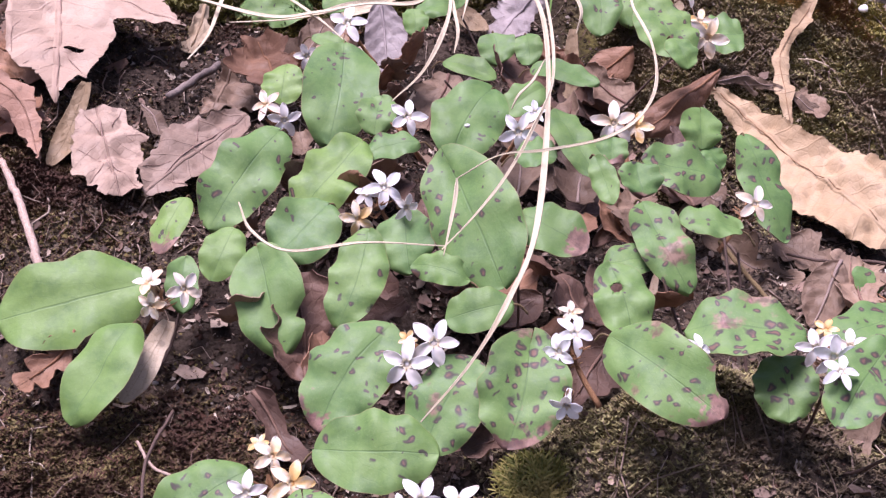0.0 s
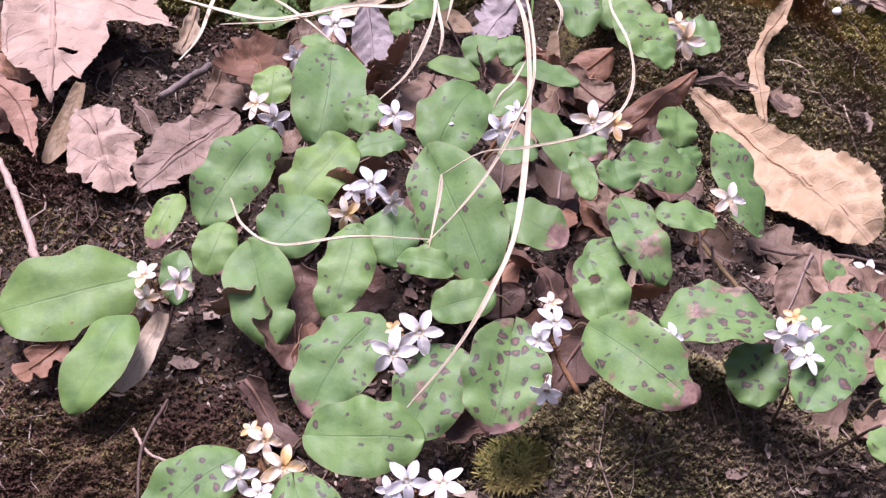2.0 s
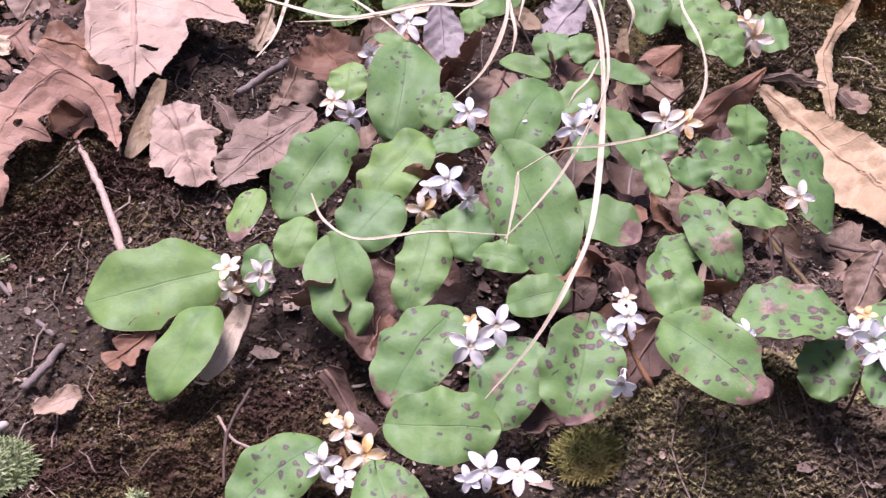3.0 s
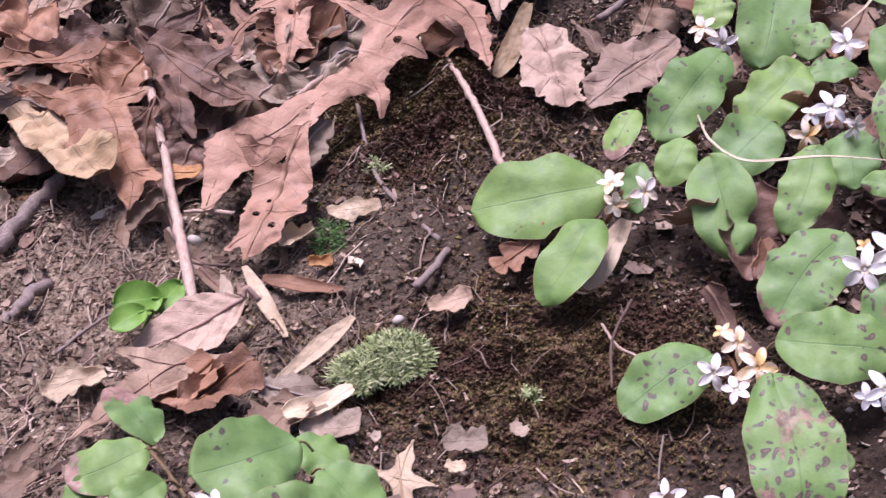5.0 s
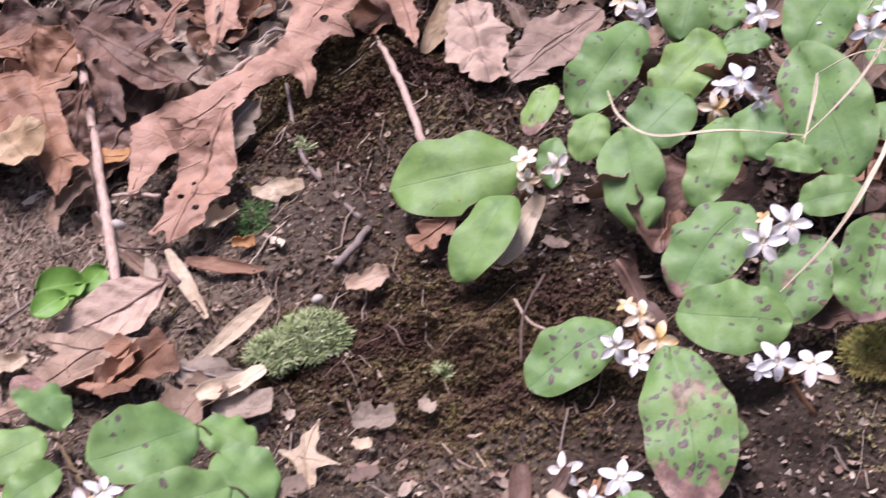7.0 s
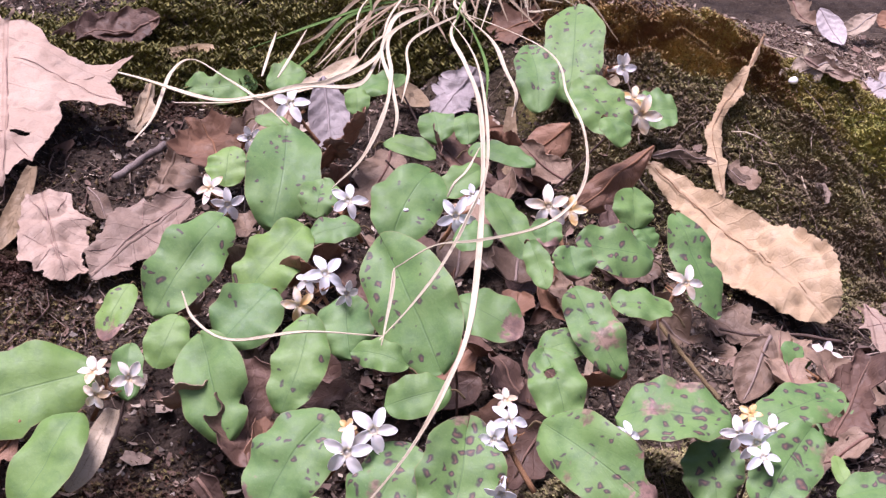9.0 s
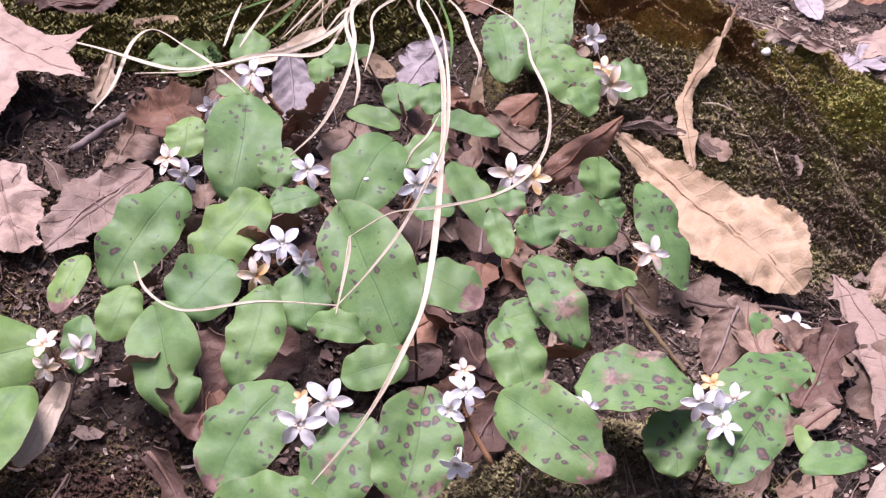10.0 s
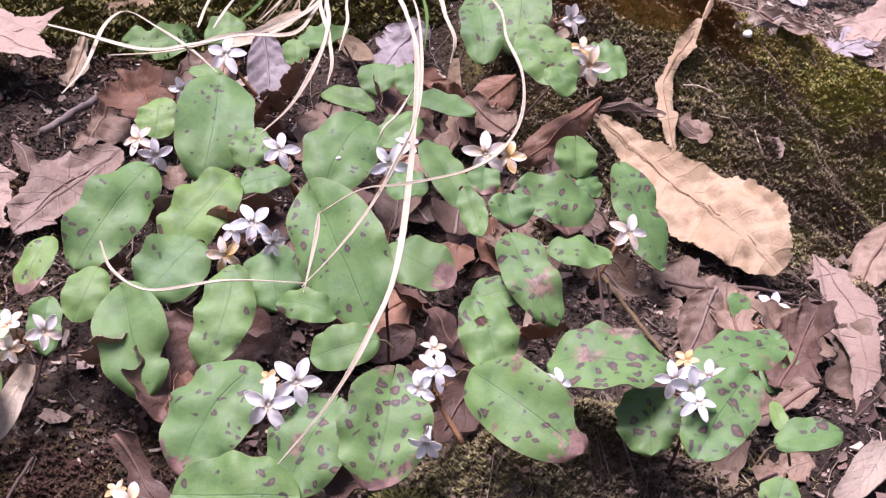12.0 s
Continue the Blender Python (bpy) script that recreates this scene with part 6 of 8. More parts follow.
dead_leaf("dead_leaf", "scrap", (0.1689, -0.1018, -0.0341, -21.3, -25.7, 100.1), 0.0170, 0.0110, PINK, "pinkish broken leaf litter", 114, curl=.3, crumple=.8)
dead_leaf("leaf_strip", "strip", (0.1852, 0.1200, 0.0448, -19.9, 46.6, -121.2), 0.0142, 0.0048, MAUVE, "thin curled mauve leaf strip", 115, curl=.4, crumple=.6)
dead_leaf("leaf_scrap", "scrap", (0.2056, 0.1172, 0.0395, -41.9, 30.8, -151.7), 0.0155, 0.0117, PINK, "pinkish leaf scrap on moss", 116, curl=.3, crumple=.7)
dead_leaf("dead_leaf", "scrap", (0.2821, 0.1836, 0.0822, -20.2, -45.6, 117.4), 0.0323, 0.0155, GREY, "pale broken leaf litter on the bank top", 117, curl=.3, crumple=.7)
dead_leaf("dead_leaf", "scrap", (0.3252, 0.2394, 0.0616, -0.2, -38.6, 104.4), 0.0288, 0.0180, PINK, "pinkish leaf litter on the bank top", 118, curl=.3, crumple=.7)
dead_leaf("leaf_strip", "strip", (0.1674, 0.1660, 0.0704, 41.8, -27.8, 14.7), 0.0166, 0.0087, CREAM, "pale dry leaf blade on moss", 119, curl=.3, crumple=.3)
dead_leaf("dead_leaf", "scrap", (0.1110, 0.0650, 0.0152, -36.6, -15.8, 153.8), 0.0335, 0.0152, BROWN, "brown dead leaf under the green mat", 121, curl=.2, crumple=.6)
dead_leaf("oak_leaf", "oak", (-0.3134, 0.1027, 0.0031, 14.4, -37.5, 79.2), 0.0451, 0.0519, BROWN, "brown oak leaf in the deep litter", 122, curl=0.42, crumple=1.2)
dead_leaf("oak_leaf", "oak", (-0.2749, 0.1025, 0.0014, 28.6, -30.6, 49.5), 0.0584, 0.0455, RUSSET, "russet oak leaf on the deep litter", 123, curl=0.35, crumple=1.2)
dead_leaf("dead_leaf", "scrap", (-0.2491, 0.0916, 0.0137, -37.4, -22.0, 157.1), 0.0388, 0.0353, RUSSET, "russet dead leaf in the deep litter", 124, curl=0.42, crumple=1)
dead_leaf("dead_leaf", "scrap", (-0.2991, 0.0511, -0.0173, -21.8, -33.9, 140.7), 0.0353, 0.0323, GREY, "grey crumpled leaf in the deep litter", 125, curl=0.42, crumple=1.7)
dead_leaf("dead_leaf", "scrap", (-0.1879, 0.0701, 0.0053, -40.3, -18.8, 156.9), 0.0493, 0.0391, MAUVE, "mauve dead leaf low in the litter", 126, curl=0.28, crumple=1.2)
dead_leaf("oak_leaf", "oak", (-0.1641, 0.1103, 0.0402, -39.9, -19.9, 153.9), 0.0504, 0.0387, RUSSET, "russet oak leaf in the deep litter", 127, curl=0.35, crumple=1)
dead_leaf("dead_leaf", "scrap", (-0.2121, 0.0404, -0.0153, -40.3, -12.9, 165.8), 0.0302, 0.0243, BROWN, "brown dead leaf beside a twig", 128, curl=0.28, crumple=1.2)
dead_leaf("dead_leaf", "scrap", (-0.1644, 0.0487, -0.0029, -43.4, -8.1, 167.5), 0.0258, 0.0175, GREY, "grey leaf scrap beside moss", 129, curl=0.42, crumple=1.2)
dead_leaf("dead_leaf", "scrap", (-0.1058, 0.1066, 0.0349, -35.6, -26.0, 146.2), 0.0297, 0.0244, RUSSET, "russet dead leaf above the moss", 130, curl=0.42, crumple=1)
dead_leaf("dead_leaf", "scrap", (-0.1526, 0.1028, 0.0267, -32.7, -31.0, 137.9), 0.0534, 0.0436, GREY, "grey broken litter between oak leaves", 131, curl=0.28, crumple=1.7)
dead_leaf("dead_leaf", "scrap", (-0.0590, -0.1469, -0.0790, -32.0, -12.3, 167.5), 0.0195, 0.0094, BROWN, "dark brown dead leaf on bare soil", 132, curl=.3, crumple=.9)
dead_leaf("leaf_strip", "strip", (-0.0502, -0.1312, -0.0715, -39.2, 4.3, -175.4), 0.0243, 0.0069, BROWN, "flat brown dead leaf on soil", 133, curl=.3, crumple=.5)
dead_leaf("crumpled_leaf", "scrap", (-0.0552, -0.1529, -0.0810, -17.0, 34.5, -117.5), 0.0163, 0.0091, BROWN, "crumpled dark brown dead leaf on soil", 134, curl=.4, crumple=1.3)
dead_leaf("leaf_strip", "strip", (-0.0448, -0.1408, -0.0824, 37.4, 17.3, -24.2), 0.0188, 0.0038, BROWN, "narrow brown dry leaf on soil", 135, curl=.4, crumple=.4)
dead_leaf("leaf_scrap", "scrap", (-0.0812, -0.0956, -0.0669, -27.9, 20.9, -146.3), 0.0060, 0.0049, GREY, "small grey leaf scrap on moss", 136, curl=.3, crumple=.6)
dead_leaf("leaf_scrap", "scrap", (-0.0998, -0.1154, -0.0726, -12.9, 27.6, -111.5), 0.0059, 0.0046, CREAM, "small cream leaf scrap on soil", 137, curl=.3, crumple=.5)
dead_leaf("dead_leaf", "oval", (0.3999, 0.4675, 0.1061, -39.7, 11.1, -179.1), 0.0372, 0.0202, LILAC, "pale grey dead leaf on top of the bank", 138, curl=.2, crumple=.3)
dead_leaf("dead_leaf", "oak", (0.3754, 0.3572, 0.0531, 19.2, 32.7, -64.4), 0.0501, 0.0323, LILAC, "pale lobed dead leaf on top of the bank", 139, curl=.15, crumple=.5)
dead_leaf("dead_leaf", "scrap", (0.2659, 0.1844, 0.0829, -34.1, 43.1, -137.3), 0.0251, 0.0117, ROSE, "curled pale dead leaf on top of the bank", 140, curl=.4, crumple=.6)
dead_leaf("dead_leaf", "oval", (0.4445, 0.4727, 0.1027, -29.9, -31.3, 123.1), 0.0325, 0.0190, GREY, "grey-brown dead leaf on top of the bank", 141, curl=.3, crumple=.6)
dead_leaf("leaf_strip", "strip", (0.2737, 0.2042, 0.0876, -46.8, 11.7, -169.8), 0.0260, 0.0054, CREAM, "narrow pale dry leaf on top of the bank", 142, curl=.4, crumple=.4)
dead_leaf("dead_leaf", "scrap", (0.3930, 0.5012, 0.1121, -38.8, 17.5, -172.2), 0.0294, 0.0192, PINK, "pinkish litter on top of the bank", 143, curl=.3, crumple=.8)
dead_leaf("dead_leaf", "scrap", (0.3576, 0.2859, 0.0451, -39.6, 5.1, -170.7), 0.0327, 0.0211, GREY, "grey broken litter on top of the bank", 144, curl=.3, crumple=.8)
dead_leaf("oak_leaf", "oak", (-0.2645, 0.3277, 0.0939, -14.7, 37.2, -110.1), 0.0801, 0.0663, PINK, "light brown oak leaf in the deep litter", 145, curl=.25, crumple=.8)
dead_leaf("dead_leaf", "oval", (-0.1570, 0.2248, 0.0847, -47.3, -5.7, 178.5), 0.0383, 0.0233, ROSE, "pale pinkish dead leaf in the litter", 146, curl=.25, crumple=.8)
dead_leaf("oak_leaf", "oak", (-0.2186, 0.2190, 0.0715, -12.0, 41.6, -105.9), 0.0484, 0.0326, PINK, "light brown lobed leaf in the litter", 147, curl=.3, crumple=.8)
dead_leaf("oak_leaf", "oak", (-0.1756, 0.1435, 0.0334, 45.3, -9.1, 11.3), 0.0537, 0.0223, RUSSET, "russet oak leaf leaning in the litter", 148, curl=.3, crumple=.8)
dead_leaf("dead_leaf", "scrap", (-0.1811, 0.3082, 0.0940, -24.4, 32.3, -129.4), 0.0257, 0.0359, MAUVE, "brown dead leaf in the litter", 149, curl=.3, crumple=.9)
dead_leaf("dead_leaf", "scrap", (-0.0488, 0.2773, 0.0927, -8.7, -41.5, 105.9), 0.0364, 0.0297, BROWN, "dark brown dead leaf behind a larger one", 150, curl=.3, crumple=.8)
dead_leaf("leaf_scrap", "scrap", (-0.1681, 0.1654, 0.0577, -40.7, 24.0, -152.2), 0.0179, 0.0131, CREAM, "crumpled pale scrap in the litter", 151, curl=.3, crumple=1)
dead_leaf("dead_leaf", "scrap", (-0.2007, 0.1820, 0.0605, -39.3, 25.2, -150.1), 0.0254, 0.0213, MAUVE, "brown dead leaf in the litter", 152, curl=.3, crumple=.8)
dead_leaf("dead_leaf", "scrap", (-0.2274, 0.3845, 0.1026, -17.6, 36.3, -114.6), 0.0413, 0.0428, BROWN, "dark brown dead leaf in the litter", 153, curl=.3, crumple=.8)

# the drift of oak leaves above the bare soil
def oak_shape(rng, long):
    """Chains of a pointed-lobed oak leaf of that length in millimetres."""
    chains, wide = [[(0, 0, 0.8), (rng.uniform(-2, 2), long * 0.3, long * 0.08), (rng.uniform(-3, 3), long * 0.65, long * 0.09), (rng.uniform(-4, 4), long, 0.6)]], rng.uniform(0.8, 1.25)
    for k, (where, out) in enumerate(((0.2, 0.2), (0.42, 0.32), (0.66, 0.26))):
        for side in (-1, 1):
            y, w = long * (where + rng.uniform(-0.05, 0.05)), long * out * wide * rng.uniform(0.8, 1.2)
            chains.append([(0, y, long * 0.07), (side * w * 0.6, y + w * 0.35, long * 0.055), (side * w, y + w * rng.uniform(0.5, 0.9), 0.6)])
    return chains


drift = random.Random(19)
for k in range(58):
    x, y = drift.uniform(-0.37, -0.14), drift.uniform(0.085, 0.36)
    if x > -0.2 and y < 0.12:
        continue
    h = 0.003
    slope = math.degrees(math.atan2(float(bank(x, y + h) - bank(x, y - h)), 2 * h))
    turn = drift.uniform(0, 360)
    lean = pose(x, y, float(bank(x, y)) + drift.uniform(0.004, 0.013), slope + drift.uniform(2, 22), drift.uniform(-12, 12), 0) @ pose(0, 0, 0, 0, 0, turn)
    e = lean.to_euler()
    long = drift.uniform(38, 82)
    lobed_leaf("oak_leaf", (*lean.translation, math.degrees(e.x), math.degrees(e.y), math.degrees(e.z)), drift.choice((RUSSET, CINNAMON, BROWN, MAUVE, BROWN, PINK, GREY, MAUVE)), "lobed brown oak leaf in the deep litter", 500 + k,
               oak_shape(drift, long), rag=1.2, crumple=drift.uniform(0.6, 1.3), curl=1.2)

# grey splinters of rotten wood in the drift
for k in range(16):
    x, y, a = drift.uniform(-0.215, -0.165), drift.uniform(0.075, 0.12), drift.gauss(0.5, 0.35)
    long, z = drift.uniform(0.008, 0.02), drift.uniform(0.004, 0.014)
    ends = [(x + d * long * math.cos(a), y + d * long * math.sin(a), float(bank(x + d * long * math.cos(a), y + d * long * math.sin(a))) + z + 0.003 * d) for d in (-1, 0, 1)]
    stick("wood_splinter", ends, (drift.uniform(0.0006, 0.0016), 0.0005), TWIG_GREY if k % 3 else TWIG_PALE, "weathered grey wood splinter in the litter", "wood", 60 + k)

# lobed and torn leaves on top of the litter
lobed_leaf("maple_leaf", (-0.1046, 0.1816, 0.0862, -34.1, -0.1, -175.1), ROSE, "broad pinkish-brown fallen leaf with pointed lobes and a hole", 401,
           (((1.2, 0.0, 17), (-0.6, 37, 21), (-1.1, 54, 21), (-0.0, 89, 0.6)), ((-1.8, 61, 15), (-11, 77, 1.5)), ((0.5, 59, 15), (13, 68, 1.8)), ((-2.6, 8.3, 15), (-29, 30, 13), (-40, 42, 5.4), (-51, 49, 0.6)), ((-29, 26, 12), (-52, 21, 1.2)), ((10, 33, 7.5), (18, 47, 2.4), (18, 60, 0.6)), ((4.6, 4.4, 16), (28, -30, 12), (43, -43, 1.5)),), holes=((-3.5, 60.5, 1.4), (-5.3, 60.9, 1.7), (-7.1, 61.2, 1.7), (-9.1, 61.6, 1.6),), rag=1.0, crumple=.9, curl=.8)
lobed_leaf("oak_leaf", (-0.1409, 0.0797, 0.0281, -30.4, -27.0, 153.5), CINNAMON, "long deeply lobed light brown oak leaf with a hole", 402,
           (((-41, -14, 0.5), (-28, -24, 3.7), (-16, -30, 6.3), (-0.6, -27, 7.9), (0.0, 0.0, 10.0), (-7.2, 21, 7.1), (-4.4, 41, 5.2), (-3.6, 67, 8.9), (0.0, 90, 10), (-9.6, 112, 2.1)), ((2.1, -2.3, 6.6), (17, 4.2, 3.4), (31, 11, 0.5)), ((-8.4, 24, 5.8), (-17, 26, 4.2), (-25, 33, 0.5)), ((-5.8, 3.0, 7.3), (-17, -2.0, 0.8)), ((-0.5, -28, 6.6), (14, -25, 1.3)), ((-1.1, 74, 7.9), (-17, 66, 1.0)),), holes=((-4.8, 1.9, 1.9),), rag=1.2, crumple=.7, curl=.9)
lobed_leaf("oak_leaf", (-0.1872, 0.1163, 0.0493, -36.7, 2.6, -177.9), CINNAMON, "russet lobed oak leaf leaning on other litter", 403,
           (((-2.5, -26, 11), (-0.8, 3.7, 9.2), (-0.7, 32, 7.1), (0.2, 60, 0.5)), ((0.2, 11, 6.8), (19, 22, 0.8)), ((-1.0, 35, 6.0), (-12, 46, 1.1)), ((-4.2, -7.3, 8.1), (-23, 12, 1.4)),), holes=((0.5, 19.7, 1.5),), rag=1.5, crumple=1.0, curl=1.2)
lobed_leaf("dead_leaf", (-0.2374, 0.1596, 0.0628, -30.2, 20.9, -158.0), ROSE, "pale pinkish pointed dead leaf on the litter", 404,
           (((0.9, -5.6, 13), (1.2, 28, 6.5), (0.0, 55, 0.6)), ((0.4, 9.5, 7.4), (18, 31, 1.5)),), holes=(), rag=.8, crumple=.6, curl=.8)
lobed_leaf("oak_leaf", (-0.1682, 0.0161, -0.0089, -41.4, -10.3, 172.4), CINNAMON, "torn russet oak leaf with small round holes", 405,
           (((2.0, -2.2, 6.0), (0.2, 15, 11), (-0.1, 37, 8.3), (0.1, 51, 0.9)), ((2.0, 0.7, 4.6), (-1.5, -12, 0.5)), ((6.7, 9.2, 7.4), (22, 3.8, 0.9)), ((1.6, 28, 7.9), (-12, 27, 2.3)), ((1.8, 39, 5.8), (7.4, 49, 0.9)),), holes=((2.4, 22.9, 1.1), (9.0, 32.3, 1.3), (4.4, 30.8, 1.3), (-3.5, 34.8, 1.3), (5.5, 5.2, 3.2),), rag=1.2, crumple=1.0, curl=1.4)
lobed_leaf("crumpled_leaf", (-0.2907, 0.0542, -0.0023, -18.6, 28.8, -141.0), TAN, "thick crumpled tan-grey dead leaf", 406,
           (((0.1, -1.3, 5.2), (1.7, 35, 10), (-0.9, 62, 12)),), holes=(), rag=1.0, crumple=2.2, curl=.8)
lobed_leaf("oak_leaf", (-0.2683, 0.0425, 0.0024, -32.3, 22.5, -148.5), RUSSET, "russet oak leaf draped over a crumpled leaf", 407,
           (((12, -16, 0.8), (1.7, -1.9, 3.8), (-7.6, 11, 8.6), (-13, 22, 7.1), (-8.3, 42, 6.6), (-5.6, 56, 6.6), (0.9, 66, 0.8)), ((-4.4, 12, 5.6), (3.5, 27, 4.6), (11, 37, 0.8)), ((-7.4, 52, 5.1), (-13, 63, 2.0)), ((-14, 17, 6.3), (-29, 20, 1.3)),), holes=((6.9, 7.3, 0.9),), rag=1.0, crumple=1.0, curl=1.2)
lobed_leaf("oak_leaf", (-0.2349, 0.0733, 0.0189, -22.9, 42.1, -131.5), BROWN, "dark brown lobed oak leaf with a hole in litter", 408,
           (((-1.7, -3.1, 8.3), (5.6, 21, 7.8), (3.8, 37, 6.8), (0.2, 56, 0.5)), ((6.8, 12, 6.8), (21, 31, 3.7), (28, 43, 0.8)), ((2.3, 21, 6.5), (-14, 26, 2.1)),), holes=((12.0, 15.8, 1.7), (0.6, 30.3, 1.4),), rag=1.2, crumple=1.1, curl=1.3)
lobed_leaf("oak_leaf", (-0.3364, 0.0580, 0.0138, -14.5, 41.7, -103.9), RUSSET, "curled russet oak leaf on top of the litter", 409,
           (((-2.7, -6.5, 14), (-4.2, 21, 8.7), (0.3, 42, 1.1)), ((-2.9, 19, 6.8), (-12, 51, 2.2), (-23, 71, 5.4)),), holes=(), rag=1.0, crumple=1.0, curl=1.4)
lobed_leaf("dead_leaf", (-0.3306, 0.0476, -0.0079, 18.5, 44.8, -55.7), MAUVE, "mauve-grey dead leaf in the litter", 410,
           (((0.7, -2.4, 11), (4.3, 20, 10), (-0.4, 42, 1.3)),), holes=(), rag=1.2, crumple=1.5, curl=1.0)
lobed_leaf("crumpled_leaf", (-0.3153, 0.0168, -0.0274, 19.8, 49.3, -53.2), GREY, "crumpled pale grey-brown dead leaf", 411,
           (((0.7, -2.3, 13), (0.9, 17, 11), (0.3, 34, 3.5)), ((14, 6.0, 13), (18, 23, 7.1)), ((20, 20, 5.6), (32, 31, 1.3)),), holes=((10.7, 11.1, 1.4),), rag=2.0, crumple=2.0, curl=1.0)
lobed_leaf("oak_leaf", (-0.1878, -0.0865, -0.0600, -10.1, -17.7, 158.7), PINK, "light brown dead leaf under a pinkish one", 412,
           (((-7.5, -20, 1.6), (-0.3, -2.5, 7.0), (0.4, 13, 5.5), (0.1, 29, 3.9), (0.2, 46, 0.4)), ((-0.0, 0.0, 5.8), (14, 9.3, 1.9)),), holes=(), rag=1.0, crumple=.8, curl=.8)
lobed_leaf("star_leaf", (-0.1115, -0.1328, -0.0715, -28.9, 1.5, -168.5), CREAM, "cream-tan dead leaf with narrow lobes", 413,
           (((-0.1, -1.0, 2.6), (-0.5, 7.7, 2.2), (0.2, 14, 0.5)), ((0.0, 0.0, 2.6), (-2.2, -7.2, 2.1), (-4.9, -14, 0.2)), ((0.0, 0.0, 2.6), (-5.1, 1.6, 1.5), (-10.0, 3.3, 0.2)), ((0.0, 0.0, 2.4), (6.2, -2.4, 0.9)),), holes=(), rag=.5, crumple=.5, curl=.6)
lobed_leaf("oak_leaf", (0.2111, -0.0040, 0.0040, -22.9, 4.0, 165.3), ROSE, "pale pinkish lobed dead leaf", 414,
           (((-0.1, -0.3, 0.5), (-3.9, 13, 4.5), (-7.6, 33, 6.3), (-6.7, 51, 5.5), (-5.1, 67, 3.8), (0.3, 81, 0.5)), ((-5.7, 13, 3.5), (3.7, 14, 0.5)), ((-5.6, 48, 4.5), (3.6, 43, 0.3)), ((-8.7, 36, 4.5), (-14, 41, 0.8)),), holes=(), rag=.8, crumple=.7, curl=.9)
lobed_leaf("oak_leaf", (0.3387, 0.2152, 0.0794, -17.8, -27.9, 144.6), ROSE, "pale pinkish lobed leaf on top of the bank", 415,
           (((-10, -38, 13), (-3.1, -0.3, 9.1), (9.8, 27, 1.3)), ((-3.2, 9.2, 8.2), (-2.6, 34, 3.9), (-0.6, 56, 0.3)), ((-8.4, 10, 6.5), (-10, 36, 0.7)), ((-13, -18, 9.8), (-34, -3.6, 1.6)),), holes=(), rag=.8, crumple=.5, curl=.8)
lobed_leaf("ribbed_leaf", (0.1674, 0.1137, 0.0414, -28.8, 31.4, -172.0), TAN, "large tan ribbed dead leaf with toothed edge leaning on moss", 416,
           (((0.3, -0.8, 1.5), (0.2, 22, 5.6), (1.5, 50, 11), (-0.5, 74, 18), (-1.6, 91, 18), (-0.4, 101, 13)),), holes=((-5.2, 65.0, 0.6),), rag=.5, crumple=1.3, curl=1.5, teeth=1.2, ribs=9)
lobed_leaf("dead_leaf", (-0.0759, 0.0827, 0.0269, -32.7, 5.8, -172.0), ROSE, "creased pinkish dead leaf on dark soil", 417,
           (((2.2, 1.3, 9.7), (2.0, 18, 13), (-0.2, 30, 7.4)), ((2.6, 6.1, 7.1), (8.5, -6.9, 0.6)), ((3.8, 19, 8.5), (12, 13, 0.9)), ((3.1, 22, 8.5), (10, 31, 0.9)), ((0.1, 23, 8.5), (-7.8, 36, 0.9)), ((-1.1, 10, 10.0), (-12, 8.7, 1.7)), ((-1.7, 3.6, 7.1), (-6.3, -4.9, 0.9)),), holes=(), rag=1.6, crumple=1.3, curl=.6)
lobed_leaf("dead_leaf", (-0.0309, 0.0817, 0.0283, -31.5, -31.8, 151.6), ROSE, "creased brownish-pink dead leaf with dark veins", 418,
           (((-0.3, -4.5, 5.1), (0.2, 1.4, 7.9), (1.8, 18, 12), (0.4, 36, 7.3), (0.0, 43, 2.8)), ((1.8, 18, 10), (-10, 16, 2.3)), ((3.2, 14, 8.5), (11, 4.9, 0.8)), ((2.8, 29, 8.5), (8.2, 38, 0.8)), ((0.5, 2.6, 5.6), (0.0, -8.8, 0.6)), ((-2.5, 35, 4.2), (-8.8, 33, 0.8)),), holes=((1.5, 13.1, 0.9),), rag=1.3, crumple=1.1, curl=.6)
lobed_leaf("crumpled_leaf", (-0.0310, 0.1317, 0.0456, -22.5, -12.0, 173.5), MAUVE, "rough crumpled mauve-brown dead leaf", 419,
           (((0.4, 0.2, 4.5), (-5.5, 17, 9.7), (0.8, 36, 4.5)),), holes=(), rag=2.0, crumple=1.8, curl=.6)
lobed_leaf("oak_leaf", (-0.1190, 0.1076, 0.0391, -32.9, 17.4, -161.3), CINNAMON, "light brown lobe of an oak leaf", 420,
           (((5.7, -3.1, 7.5), (-2.2, 12, 6.0), (-2.8, 30, 2.7), (-0.1, 48, 0.2)), ((-2.7, 8.8, 5.0), (-11, 24, 0.5)),), holes=(), rag=.6, crumple=.7, curl=1.0)
lobed_leaf("leaf_scrap", (-0.0639, 0.1015, 0.0340, -28.4, 13.3, -166.1), MAUVE, "pointed grey-mauve leaf scrap on dark soil", 421,
           (((0.4, -1.8, 0.5), (-1.1, 10.0, 3.4), (-0.1, 24, 2.9)),), holes=(), rag=.8, crumple=1.0, curl=1.0)
